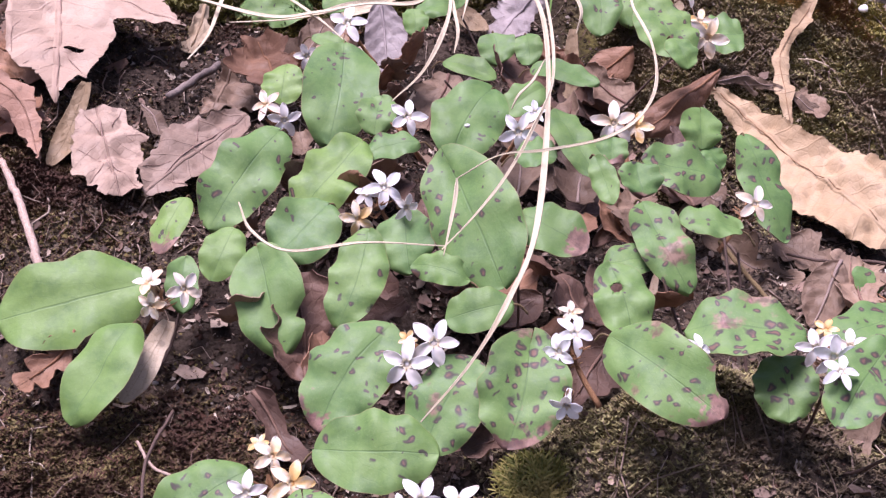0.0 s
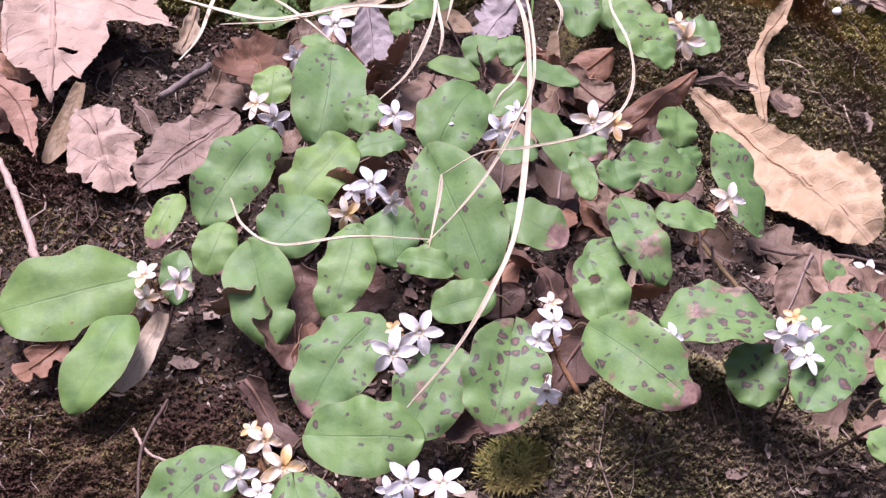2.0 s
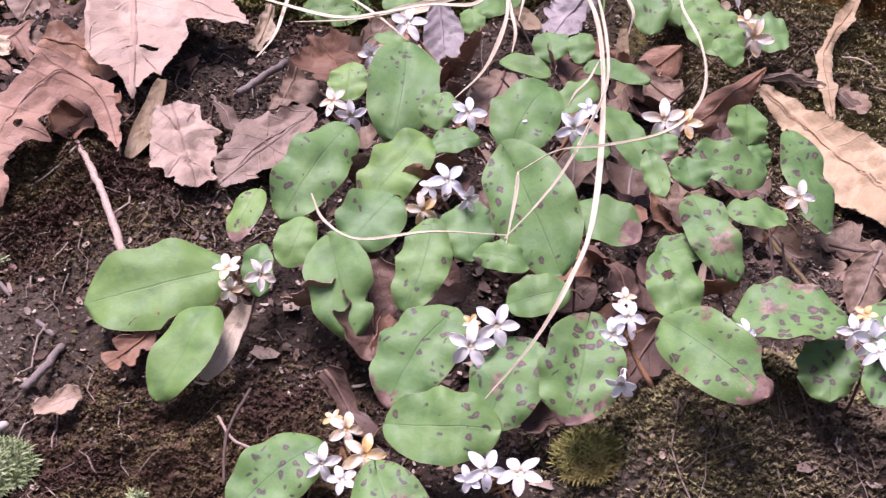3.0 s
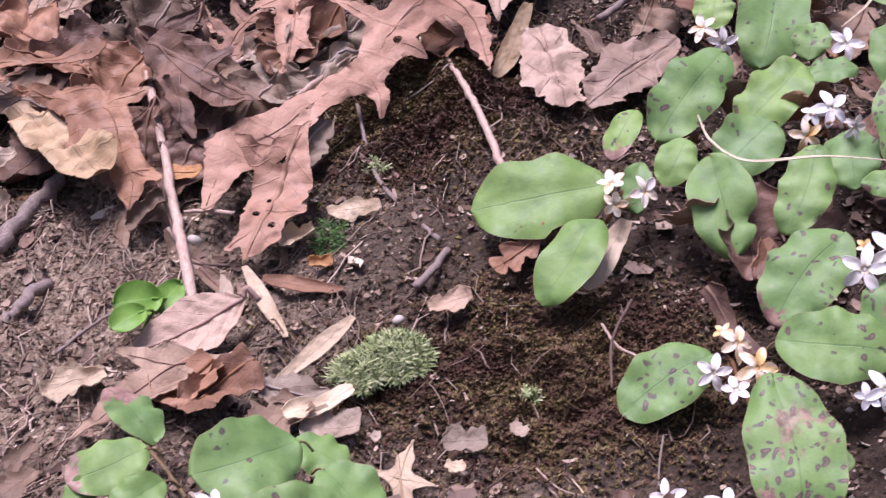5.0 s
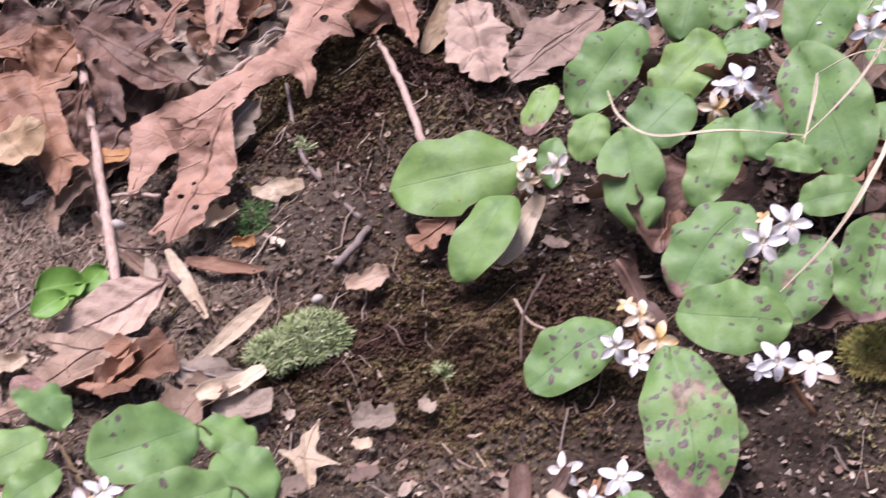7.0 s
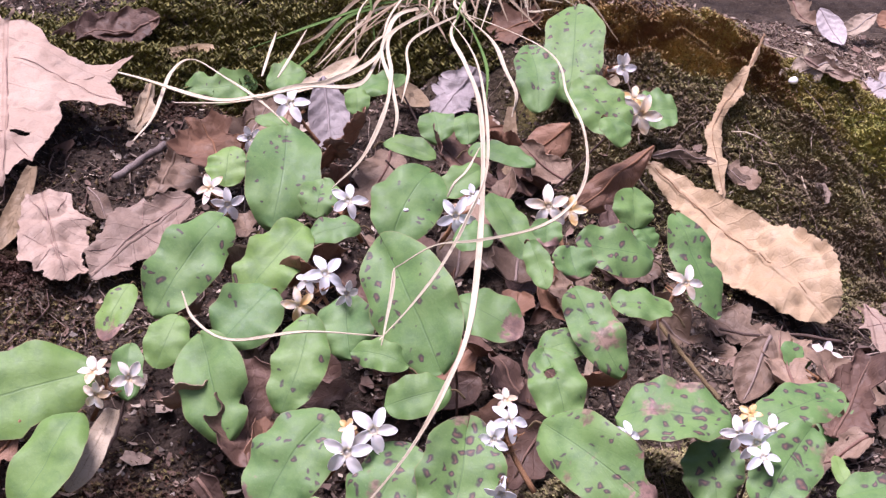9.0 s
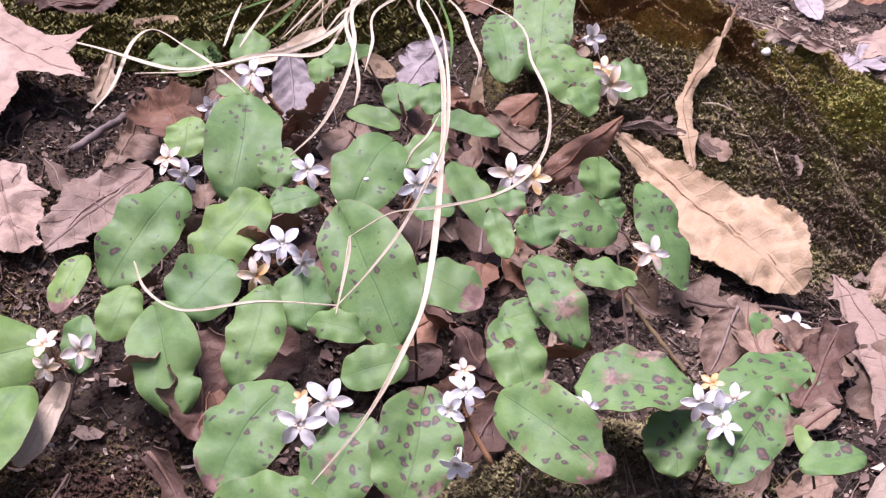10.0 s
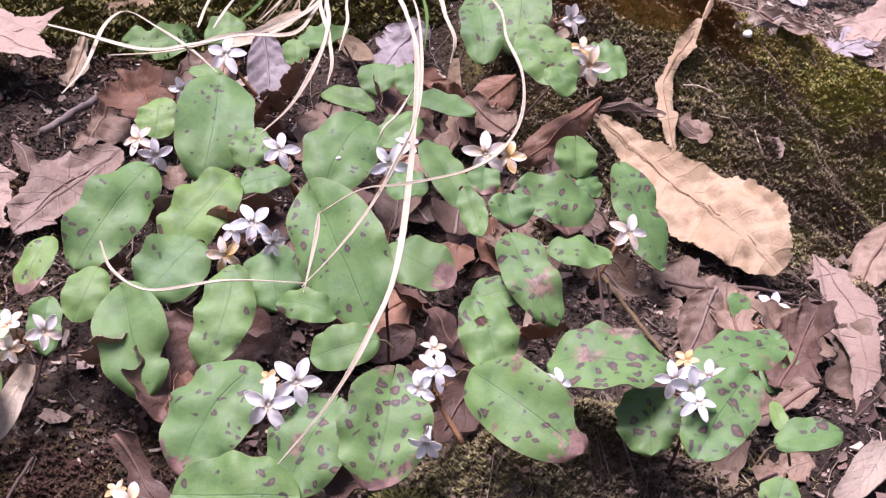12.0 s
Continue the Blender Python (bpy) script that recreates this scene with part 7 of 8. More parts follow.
lobed_leaf("twisted_leaf", (0.2414, 0.1798, 0.0888, -35.3, -13.2, 159.5), TAN, "twisted tan dry leaf hanging on the moss", 430,
           (((-0.7, -5.8, 0.8), (2.4, 21, 1.1), (5.9, 38, 4.1), (9.5, 53, 2.2), (11, 72, 3.5), (5.5, 91, 3.8), (-0.3, 109, 1.1)),), holes=(), rag=.8, crumple=1.2, curl=1.5)
lobed_leaf("leaf_scrap", (0.2054, 0.1164, 0.0369, -49.3, 52.7, -156.1), MAUVE, "pinkish leaf scrap on dark moss", 431,
           (((0.0, 0.0, 2.9), (1.6, 7.1, 3.2), (-0.3, 14, 0.5)),), holes=(), rag=.8, crumple=1.0, curl=1.0)
lobed_leaf("leaf_strip", (0.1731, 0.1166, 0.0435, -8.2, 64.6, -93.1), MAUVE, "thin curled mauve leaf torn into strips", 432,
           (((0.9, -3.9, 1.0), (-2.7, 9.1, 2.2), (0.4, 17, 1.4), (0.2, 25, 0.2)), ((-0.5, 8.9, 1.7), (3.6, 14, 0.7)),), holes=(), rag=.8, crumple=1.0, curl=1.2)
lobed_leaf("leaf_scrap", (-0.2080, 0.0143, -0.0268, 24.2, -25.7, 28.3), ORANGE, "small orange-brown leaf scrap beside a twig", 433,
           (((6.2, 11, 3.1), (0.0, 17, 3.5), (-3.4, 17, 1.3)),), holes=(), rag=.8, crumple=.8, curl=.8)
lobed_leaf("crumpled_leaf", (-0.2212, 0.0099, -0.0321, -51.3, -40.8, 143.7), MAUVE, "crumpled reddish scrap of leaf", 434,
           (((-4.8, -6.4, 3.1), (0.4, -0.2, 3.9), (2.3, 7.5, 3.1)),), holes=(), rag=1.2, crumple=1.8, curl=1.0)
lobed_leaf("dead_leaf", (-0.0522, -0.1220, -0.0769, -20.1, 1.8, -179.8), MAUVE, "flat grey-brown dead leaf on soil", 435,
           (((-1.8, 4.5, 2.3), (-0.4, 16, 3.6), (1.5, 30, 2.6)),), holes=(), rag=.8, crumple=.5, curl=.8)

# twigs and roots
stick("twig", [(0.2554, 0.2060, 0.0885), (0.2717, 0.1951, 0.0825), (0.2985, 0.1878, 0.0719)], (0.00043, 0.00058), CREAM, "thin pale stem on top of the bank", "twig", 1)
stick("twig", [(0.2893, 0.2379, 0.0811), (0.2892, 0.2083, 0.0797), (0.3031, 0.1983, 0.0736)], (0.00060, 0.00060), TWIG_PALE, "thin pale twig on top of the bank", "twig", 2)
stick("twig", [(-0.0741, -0.1136, -0.0766), (-0.0672, -0.1220, -0.0784), (-0.0637, -0.1274, -0.0811)], (0.00025, 0.00025), TWIG_PALE, "thin pale rootlet on soil", "twig", 3)
stick("twig", [(-0.0650, -0.1103, -0.0758), (-0.0606, -0.1185, -0.0775), (-0.0572, -0.1239, -0.0804)], (0.00025, 0.00025), CREAM, "thin pale rootlet on soil", "twig", 4)
stick("twig", [(-0.0362, -0.0948, -0.0687), (-0.0386, -0.1161, -0.0751), (-0.0348, -0.1337, -0.0813)], (0.00034, 0.00034), TWIG_GREY, "thin brown stem on the soil", "twig", 5)
stick("twig", [(-0.0364, 0.1439, 0.0470), (-0.0459, 0.1299, 0.0418), (-0.0555, 0.1155, 0.0361)], (0.00153, 0.00165), TWIG_GREY, "short grey twig on dark moss", "twig", 6)
stick("twig", [(-0.1197, 0.0914, 0.0210), (-0.1083, 0.0630, 0.0108), (-0.0985, 0.0372, -0.0002), (-0.0913, 0.0154, -0.0113)], (0.00134, 0.00156), TWIG_PALE, "bent pinkish-brown twig on moss", "twig", 7)
stick("twig", [(-0.2472, 0.0901, 0.0127), (-0.2303, 0.0492, -0.0074), (-0.2148, 0.0111, -0.0269), (-0.2022, -0.0192, -0.0409), (-0.1920, -0.0454, -0.0516)], (0.00164, 0.00219), TWIG_PALE, "long pale bare twig lying over leaves", "twig", 8)
stick("twig", [(-0.2084, 0.0046, -0.0313), (-0.1998, 0.0046, -0.0304), (-0.1883, -0.0006, -0.0295)], (0.00074, 0.00085), TWIG_PALE, "thin pale side twig over leaves", "twig", 9)
stick("twig", [(-0.1528, 0.0676, 0.0019), (-0.1440, 0.0378, -0.0125), (-0.1362, 0.0202, -0.0210), (-0.1226, 0.0032, -0.0283), (-0.1117, -0.0096, -0.0336)], (0.00075, 0.00097), TWIG_GREY, "thin grey twig on mossy soil", "twig", 10)
stick("twig", [(-0.1087, -0.0126, -0.0358), (-0.1127, -0.0235, -0.0406), (-0.1181, -0.0308, -0.0455)], (0.00138, 0.00158), TWIG_GREY, "short thick grey-brown twig", "twig", 11)
stick("root", [(-0.2660, 0.0325, -0.0281), (-0.2723, 0.0105, -0.0378), (-0.2768, -0.0108, -0.0467), (-0.2815, -0.0372, -0.0555)], (0.00295, 0.00249), TWIG_GREY, "grey-brown root along the litter", "root", 12)
stick("root", [(-0.2515, -0.0229, -0.0533), (-0.2544, -0.0381, -0.0559), (-0.2590, -0.0496, -0.0607)], (0.00254, 0.00169), TWIG_GREY, "short weathered root stub on soil", "root", 13)
stick("twig", [(-0.1801, -0.1425, -0.0606), (-0.1692, -0.1901, -0.0559), (-0.1658, -0.2055, -0.0639), (-0.1598, -0.2170, -0.0717)], (0.00065, 0.00080), TWIG_GREY, "grey-mauve bare stalk among green leaves", "twig", 14)
stick("twig", [(-0.1368, -0.1979, -0.0624), (-0.1314, -0.2019, -0.0675), (-0.1269, -0.2059, -0.0745)], (0.00055, 0.00062), PETIOLE, "reddish stalk below a green leaf", "twig", 15)
stick("twig", [(-0.1899, -0.1787, -0.0618), (-0.1862, -0.1967, -0.0650), (-0.1772, -0.2097, -0.0694)], (0.00044, 0.00044), PETIOLE, "yellowish stalk of a creeping plant", "twig", 16)
stick("twig", [(-0.2245, -0.0329, -0.0541), (-0.2131, -0.0357, -0.0536), (-0.1998, -0.0371, -0.0533)], (0.00062, 0.00072), TWIG_PALE, "thin pale stalk over seedlings", "twig", 17)
stick("twig", [(-0.1801, -0.1440, -0.0603), (-0.1660, -0.1711, -0.0556), (-0.1582, -0.1832, -0.0564)], (0.00053, 0.00053), PETIOLE, "brown stalk of the plant", "twig", 18)
stick("twig", [(0.1420, 0.0189, -0.0041), (0.1444, -0.0053, -0.0112), (0.1460, -0.0403, -0.0180)], (0.00076, 0.00076), PETIOLE, "brown runner over a dead leaf", "twig", 19)
stick("twig", [(0.1654, 0.0143, -0.0079), (0.1758, 0.0071, -0.0090), (0.1908, 0.0085, -0.0094), (0.2087, 0.0057, -0.0121)], (0.00051, 0.00071), TWIG_DARK, "thin dark root over leaf litter", "twig", 20)
stick("twig", [(0.0696, 0.0175, -0.0019), (0.0715, 0.0039, -0.0072), (0.0750, -0.0071, -0.0134)], (0.00066, 0.00075), PETIOLE, "brown stalk between leaves", "twig", 21)
stick("twig", [(0.2122, 0.1285, 0.0413), (0.2207, 0.1271, 0.0405), (0.2317, 0.1272, 0.0384)], (0.00038, 0.00038), CREAM, "thin white rootlet on moss", "twig", 22)
stick("twig", [(0.2415, 0.1232, 0.0333), (0.2411, 0.1175, 0.0288), (0.2419, 0.1125, 0.0230)], (0.00038, 0.00038), CREAM, "thin white rootlet on moss", "twig", 23)
stick("twig", [(0.2145, 0.1411, 0.0518), (0.2211, 0.1400, 0.0516), (0.2277, 0.1382, 0.0488)], (0.00038, 0.00038), CREAM, "thin white rootlet on moss", "twig", 24)
stick("twig", [(0.1872, 0.0095, -0.0119), (0.1953, -0.0015, -0.0147), (0.2096, -0.0022, -0.0156), (0.2228, 0.0035, -0.0157)], (0.00041, 0.00031), TWIG_PALE, "thin pale root on the soil", "twig", 25)
stick("twig", [(-0.0739, -0.1095, -0.0753), (-0.0673, -0.1183, -0.0772), (-0.0597, -0.1194, -0.0789)], (0.00025, 0.00034), TWIG_PALE, "thin pale rootlet on soil", "twig", 26)
stick("twig", [(-0.0813, -0.1474, -0.0836), (-0.0756, -0.1521, -0.0844), (-0.0700, -0.1545, -0.0868)], (0.00031, 0.00031), TWIG_PALE, "thin pale rootlet on soil", "twig", 27)
stick("twig", [(-0.0544, -0.0500, -0.0487), (-0.0492, -0.0598, -0.0530), (-0.0405, -0.0655, -0.0551)], (0.00047, 0.00047), TWIG_PALE, "thin curved straw on soil", "twig", 28)
stick("twig", [(-0.0512, -0.0761, -0.0614), (-0.0511, -0.0586, -0.0515), (-0.0446, -0.0410, -0.0427)], (0.00047, 0.00057), TWIG_DARK, "dark thin twig on the soil", "twig", 29)
stick("twig", [(-0.2849, -0.0044, -0.0441), (-0.2786, -0.0285, -0.0523), (-0.2702, -0.0613, -0.0617)], (0.00033, 0.00043), CREAM, "thin pale root on the soil", "twig", 30)
stick("twig", [(-0.2329, -0.0665, -0.0640), (-0.2262, -0.0503, -0.0592), (-0.2194, -0.0371, -0.0563)], (0.00061, 0.00061), TWIG_GREY, "thin grey twig on sandy soil", "twig", 31)
stick("twig", [(-0.2240, -0.1408, -0.0716), (-0.2116, -0.1692, -0.0694), (-0.2058, -0.1828, -0.0704)], (0.00032, 0.00032), TWIG_DARK, "thin dark stem on sandy soil", "twig", 32)
stick("twig", [(-0.2223, 0.0244, -0.0212), (-0.2123, -0.0001, -0.0337), (-0.2007, -0.0194, -0.0429), (-0.1848, -0.0236, -0.0431)], (0.00054, 0.00054), TWIG_DARK, "red-brown wiry stem over litter", "twig", 33)
stick("twig", [(0.1858, -0.0870, -0.0292), (0.1934, -0.0817, -0.0262), (0.2048, -0.0722, -0.0235)], (0.00035, 0.00035), TWIG_DARK, "thin red-brown stem over litter", "twig", 34)
stick("twig", [(0.1548, -0.0844, -0.0332), (0.1545, -0.0954, -0.0352), (0.1556, -0.1036, -0.0384)], (0.00041, 0.00041), PETIOLE, "pale stalk of a creeping plant", "twig", 35)

# the tuft of dry grass that hangs down the bank
grass_tuft = plant("grass_tuft", (0.1100, 0.2620, 0.1024), "tuft of dry straw-coloured grass hanging down the bank", "grass")
blade(grass_tuft, [(0.1144, 0.2683, 0.1064), (0.0923, 0.1800, 0.0950), (0.0860, 0.1052, 0.0838), (0.0805, 0.0400, 0.0713), (0.0690, -0.0298, 0.0508), (0.0582, -0.0728, 0.0197), (0.0486, -0.0878, 0.0032), (0.0372, -0.0980, -0.0117), (0.0233, -0.1029, -0.0263)], 0.0016, STRAW, 0)
blade(grass_tuft, [(0.0990, 0.2667, 0.1064), (0.0921, 0.1314, 0.0903), (0.0836, 0.0510, 0.0768), (0.0711, -0.0260, 0.0573), (0.0611, -0.0462, 0.0427), (0.0514, -0.0582, 0.0308), (0.0412, -0.0648, 0.0202), (0.0322, -0.0703, 0.0124)], 0.0009, STRAW, .6)
blade(grass_tuft, [(0.1034, 0.2625, 0.1064), (0.1142, 0.0861, 0.0907), (0.1110, 0.0322, 0.0755), (0.1103, 0.0052, 0.0655), (0.1016, -0.0331, 0.0560), (0.0925, -0.0509, 0.0482), (0.0805, -0.0578, 0.0423), (0.0627, -0.0578, 0.0386), (0.0505, -0.0525, 0.0364), (0.0384, -0.0533, 0.0299)], 0.0009, STRAW, .3)
blade(grass_tuft, [(0.0384, -0.0533, 0.0299), (0.0370, -0.0592, 0.0240), (0.0324, -0.0720, 0.0112)], 0.0010, STRAW, .3)
blade(grass_tuft, [(-0.0249, -0.0170, 0.0168), (-0.0208, -0.0277, 0.0098), (-0.0099, -0.0378, 0.0057), (0.0120, -0.0488, 0.0103), (0.0330, -0.0694, 0.0134)], 0.0008, STRAW, .2)
blade(grass_tuft, [(-0.0850, 0.1955, 0.0813), (-0.0499, 0.1760, 0.0742), (-0.0164, 0.1072, 0.0690), (0.0030, 0.0941, 0.0713), (0.0220, 0.0912, 0.0748), (0.0411, 0.0914, 0.0757), (0.0525, 0.1255, 0.0844), (0.0739, 0.2223, 0.1028), (0.1012, 0.2652, 0.1064)], 0.0015, STRAW, .2)
blade(grass_tuft, [(-0.0482, 0.1230, 0.0509), (-0.0407, 0.1415, 0.0598), (-0.0345, 0.1750, 0.0760), (-0.0249, 0.1765, 0.0820), (-0.0100, 0.1137, 0.0770), (0.0029, 0.0938, 0.0692), (0.0120, 0.0748, 0.0619)], 0.0015, STRAW, .5)
blade(grass_tuft, [(0.1023, 0.2639, 0.1064), (0.0617, 0.1504, 0.0946), (0.0549, 0.0969, 0.0795), (0.0474, 0.0513, 0.0688), (0.0359, 0.0149, 0.0558), (0.0244, 0.0054, 0.0462)], 0.0014, STRAW, .3)
blade(grass_tuft, [(0.0988, 0.2666, 0.1064), (0.0574, 0.1417, 0.0923), (0.0538, 0.0844, 0.0756), (0.0525, 0.0569, 0.0665), (0.0497, 0.0448, 0.0593)], 0.0014, STRAW, .4)
blade(grass_tuft, [(0.1071, 0.2681, 0.1064), (0.1069, 0.1605, 0.0927), (0.0972, 0.0763, 0.0823), (0.0950, 0.0449, 0.0750), (0.0926, 0.0404, 0.0669)], 0.0018, STRAW, .8)
blade(grass_tuft, [(0.1121, 0.2644, 0.1064), (0.0729, 0.2125, 0.1027), (0.0520, 0.1195, 0.0860), (0.0306, 0.0953, 0.0769), (0.0157, 0.0966, 0.0742), (-0.0056, 0.1018, 0.0684), (-0.0323, 0.1527, 0.0643)], 0.0019, STRAW, .4)
blade(grass_tuft, [(0.1196, 0.2620, 0.1064), (0.0719, 0.1562, 0.0924), (0.0632, 0.1077, 0.0792), (0.0575, 0.0832, 0.0693)], 0.0011, STRAW, .2)
blade(grass_tuft, [(0.0050, 0.1484, 0.0761), (0.0088, 0.1735, 0.0846), (0.0144, 0.2338, 0.0932)], 0.0014, STRAW, .5)
blade(grass_tuft, [(0.0114, 0.1381, 0.0760), (0.0180, 0.1519, 0.0850), (0.0288, 0.2262, 0.0946)], 0.0012, STRAW, .1)
blade(grass_tuft, [(0.1077, 0.2648, 0.1064), (0.1017, 0.1834, 0.0976), (0.0915, 0.0873, 0.0841), (0.0848, 0.0496, 0.0708)], 0.0011, GREEN_BLADE, .7)
blade(grass_tuft, [(0.0587, -0.0235, 0.0468), (0.0607, -0.0242, 0.0512), (0.0652, -0.0226, 0.0553), (0.0712, -0.0112, 0.0613)], 0.0008, STRAW, .7)
for k in range(84):
    rng = random.Random(k + 90)
    foot = Vector((0.1100, 0.2620, 0.1024)) + Vector((rng.gauss(0.0, 0.022), rng.gauss(0.004, 0.008), 0.004))
    lean, long = rng.gauss(0, 0.5), rng.uniform(0.04, 0.11)
    line = [foot]
    for reach, up in ((0.4, rng.uniform(0.012, 0.028)), (0.75, rng.uniform(0.01, 0.03)), (1.0, rng.uniform(0.006, 0.02))):
        x, y = foot.x + lean * long * reach + rng.gauss(0, 0.003), foot.y - 0.55 * long * reach
        line.append(Vector((x, y, float(ground_height(x, y)) + up)))
    blade(grass_tuft, line, rng.uniform(0.0006, 0.0018), GREEN_BLADE if k % 11 == 0 else HAY if k % 3 else STRAW, rng.uniform(-1, 1))


# ---- loose stuff on the bank ----
CRUMB = speck_material("soil_crumbs", ((0.02, 0.013, 0.01), (0.05, 0.03, 0.022), (0.12, 0.065, 0.045), (0.1, 0.07, 0.055), (0.03, 0.02, 0.015), (0.14, 0.1, 0.08), (0.07, 0.048, 0.035), (0.36, 0.3, 0.25)))
SAND = speck_material("sandy_crumbs", ((0.17, 0.118, 0.082), (0.29, 0.21, 0.15), (0.4, 0.3, 0.22), (0.1, 0.066, 0.045), (0.22, 0.157, 0.112)))
CHIP = speck_material("leaf_crumbs", ((0.12, 0.075, 0.055), (0.2, 0.125, 0.095), (0.3, 0.2, 0.155), (0.08, 0.05, 0.04), (0.46, 0.35, 0.27), (0.15, 0.1, 0.08), (0.36, 0.26, 0.2), (0.55, 0.45, 0.35)), dark=0.3)
ROOTLET = speck_material("rootlets", ((0.28, 0.2, 0.155), (0.5, 0.39, 0.31), (0.16, 0.1, 0.08), (0.34, 0.25, 0.2)))
MOSS_BROWN = speck_material("brown_moss", ((0.37, 0.21, 0.085), (0.48, 0.34, 0.13), (0.52, 0.43, 0.17), (0.17, 0.105, 0.05), (0.42, 0.3, 0.12)), dark=0.3, patch=(0.17, 0.095, 0.045))
MOSS_DARK = speck_material("dark_moss", ((0.04, 0.026, 0.018), (0.08, 0.054, 0.034), (0.13, 0.09, 0.058), (0.05, 0.038, 0.02), (0.2, 0.14, 0.095)), dark=0.2)
MOSS_OLIVE = speck_material("olive_moss", ((0.075, 0.04, 0.026), (0.12, 0.085, 0.035), (0.19, 0.155, 0.055), (0.05, 0.027, 0.02), (0.13, 0.062, 0.042), (0.24, 0.19, 0.08)), dark=0.3, patch=(0.075, 0.038, 0.027))
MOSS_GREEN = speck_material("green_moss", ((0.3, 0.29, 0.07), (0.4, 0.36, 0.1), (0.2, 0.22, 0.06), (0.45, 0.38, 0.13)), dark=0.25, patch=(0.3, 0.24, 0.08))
# olive moss, its tones also lowered for the shade on the mound's steep front
MOSS_SHADE_TONED = speck_material("shade_toned_moss", ((0.16, 0.13, 0.065), (0.25, 0.21, 0.09), (0.34, 0.3, 0.12), (0.11, 0.085, 0.05), (0.27, 0.2, 0.11), (0.44, 0.4, 0.18)), dark=0.22, patch=(0.19, 0.14, 0.09))
MOSS_UPRIGHT = speck_material("upright_moss", ((0.1, 0.1, 0.03), (0.18, 0.16, 0.05), (0.25, 0.22, 0.07), (0.07, 0.055, 0.025)), dark=0.3)
MOSS_PALE = speck_material("pale_moss", ((0.25, 0.31, 0.13), (0.36, 0.41, 0.2), (0.19, 0.24, 0.09), (0.48, 0.5, 0.29)), dark=0.15)
MOSS_DEEP = speck_material("fern_moss", ((0.06, 0.13, 0.04), (0.09, 0.17, 0.05), (0.12, 0.2, 0.07)), dark=0.15)
SPECK = np.random.RandomState(4)


def places(count, weight):
    """Places on the bank, picked by a weight from 0 to 1, with their heights."""
    out = []
    while sum(len(o) for o in out) < count:
        x, y = SPECK.uniform(-0.34, 0.48, count), SPECK.uniform(-0.25, 0.5, count)
        out.append(np.stack([x, y], 1)[SPECK.random_sample(count) < weight(x, y)])
    xy = np.concatenate(out)[:count]
    return np.c_[xy, ground_height(xy[:, 0], xy[:, 1])]


def soil_crumbs(count, weight, mat, label, big=0.0013, name="soil_crumbs", what="soil"):
    at = places(count, weight)
    shape = np.array([(1, 0, 0), (-1, 0, 0), (0, 1, 0), (0, -1, 0), (0, 0, 1), (0, 0, -1)], float)
    tris = np.array([(0, 2, 4), (2, 1, 4), (1, 3, 4), (3, 0, 4), (2, 0, 5), (1, 2, 5), (3, 1, 5), (0, 3, 5)])
    size = 0.00035 + big * SPECK.random_sample(count) ** 3.2
    v = shape[None] * SPECK.uniform(0.6, 1.3, (count, 6, 3)) + SPECK.uniform(-0.3, 0.3, (count, 6, 3))
    v = v * size[:, None, None] + at[:, None]
    f = tris[None] + 6 * np.arange(count)[:, None, None]
    me = mesh_of_arrays(name, v.reshape(-1, 3), f.reshape(-1, 3), mat, False)
    tagged(new(name, me), label, what, kind="stuff")


def leaf_crumbs(count, small, big, power):
    at = places(count, lambda x, y: np.clip(0.45 + 0.6 * np.exp(-(((x - 0.06) / 0.12) ** 2 + ((y - 0.05) / 0.1) ** 2)) + 0.1 * bare(x, y) + 0.6 * (x > 0.16) * (y < 0.08) - 0.8 * mossy(x, y), 0.06, 1) * (1 - 0.9 * thinned(x, y)))
    verts, faces = [], []
    for x, y, z in at:
        a, long = SPECK.uniform(0, 6.3), small + big * SPECK.random_sample() ** power
        wide = long * SPECK.uniform(0.25, 0.8)
        tip = Vector((SPECK.normal(0, 0.35), SPECK.normal(0, 0.35) - 0.25, 1)).normalized()
        e1 = Vector((math.cos(a), math.sin(a), 0)).cross(tip).normalized()
        e2 = tip.cross(e1)
        k = len(verts)
        for i in range(3):
            for j in range(3):
                w = wide * (0.5 if i == 1 else 0.3 * SPECK.uniform(0.4, 1.2)) * (j - 1)
                verts.append(tuple(Vector((x, y, z + 0.0012)) + e1 * (long * (i - 1) * 0.5) + e2 * w + tip * (0.25 * wide * (abs(i - 1) + abs(j - 1)) * SPECK.uniform(0.2, 1.0))))
        for i in range(2):
            for j in range(2):
                q = k + 3 * i + j
                faces.append((q, q + 1, q + 4, q + 3))
    tagged(new("leaf_crumbs", mesh_of("leaf_crumbs", verts, faces, (CHIP,))), "small broken crumbs of dead leaves on the soil", "leaf litter", kind="stuff")


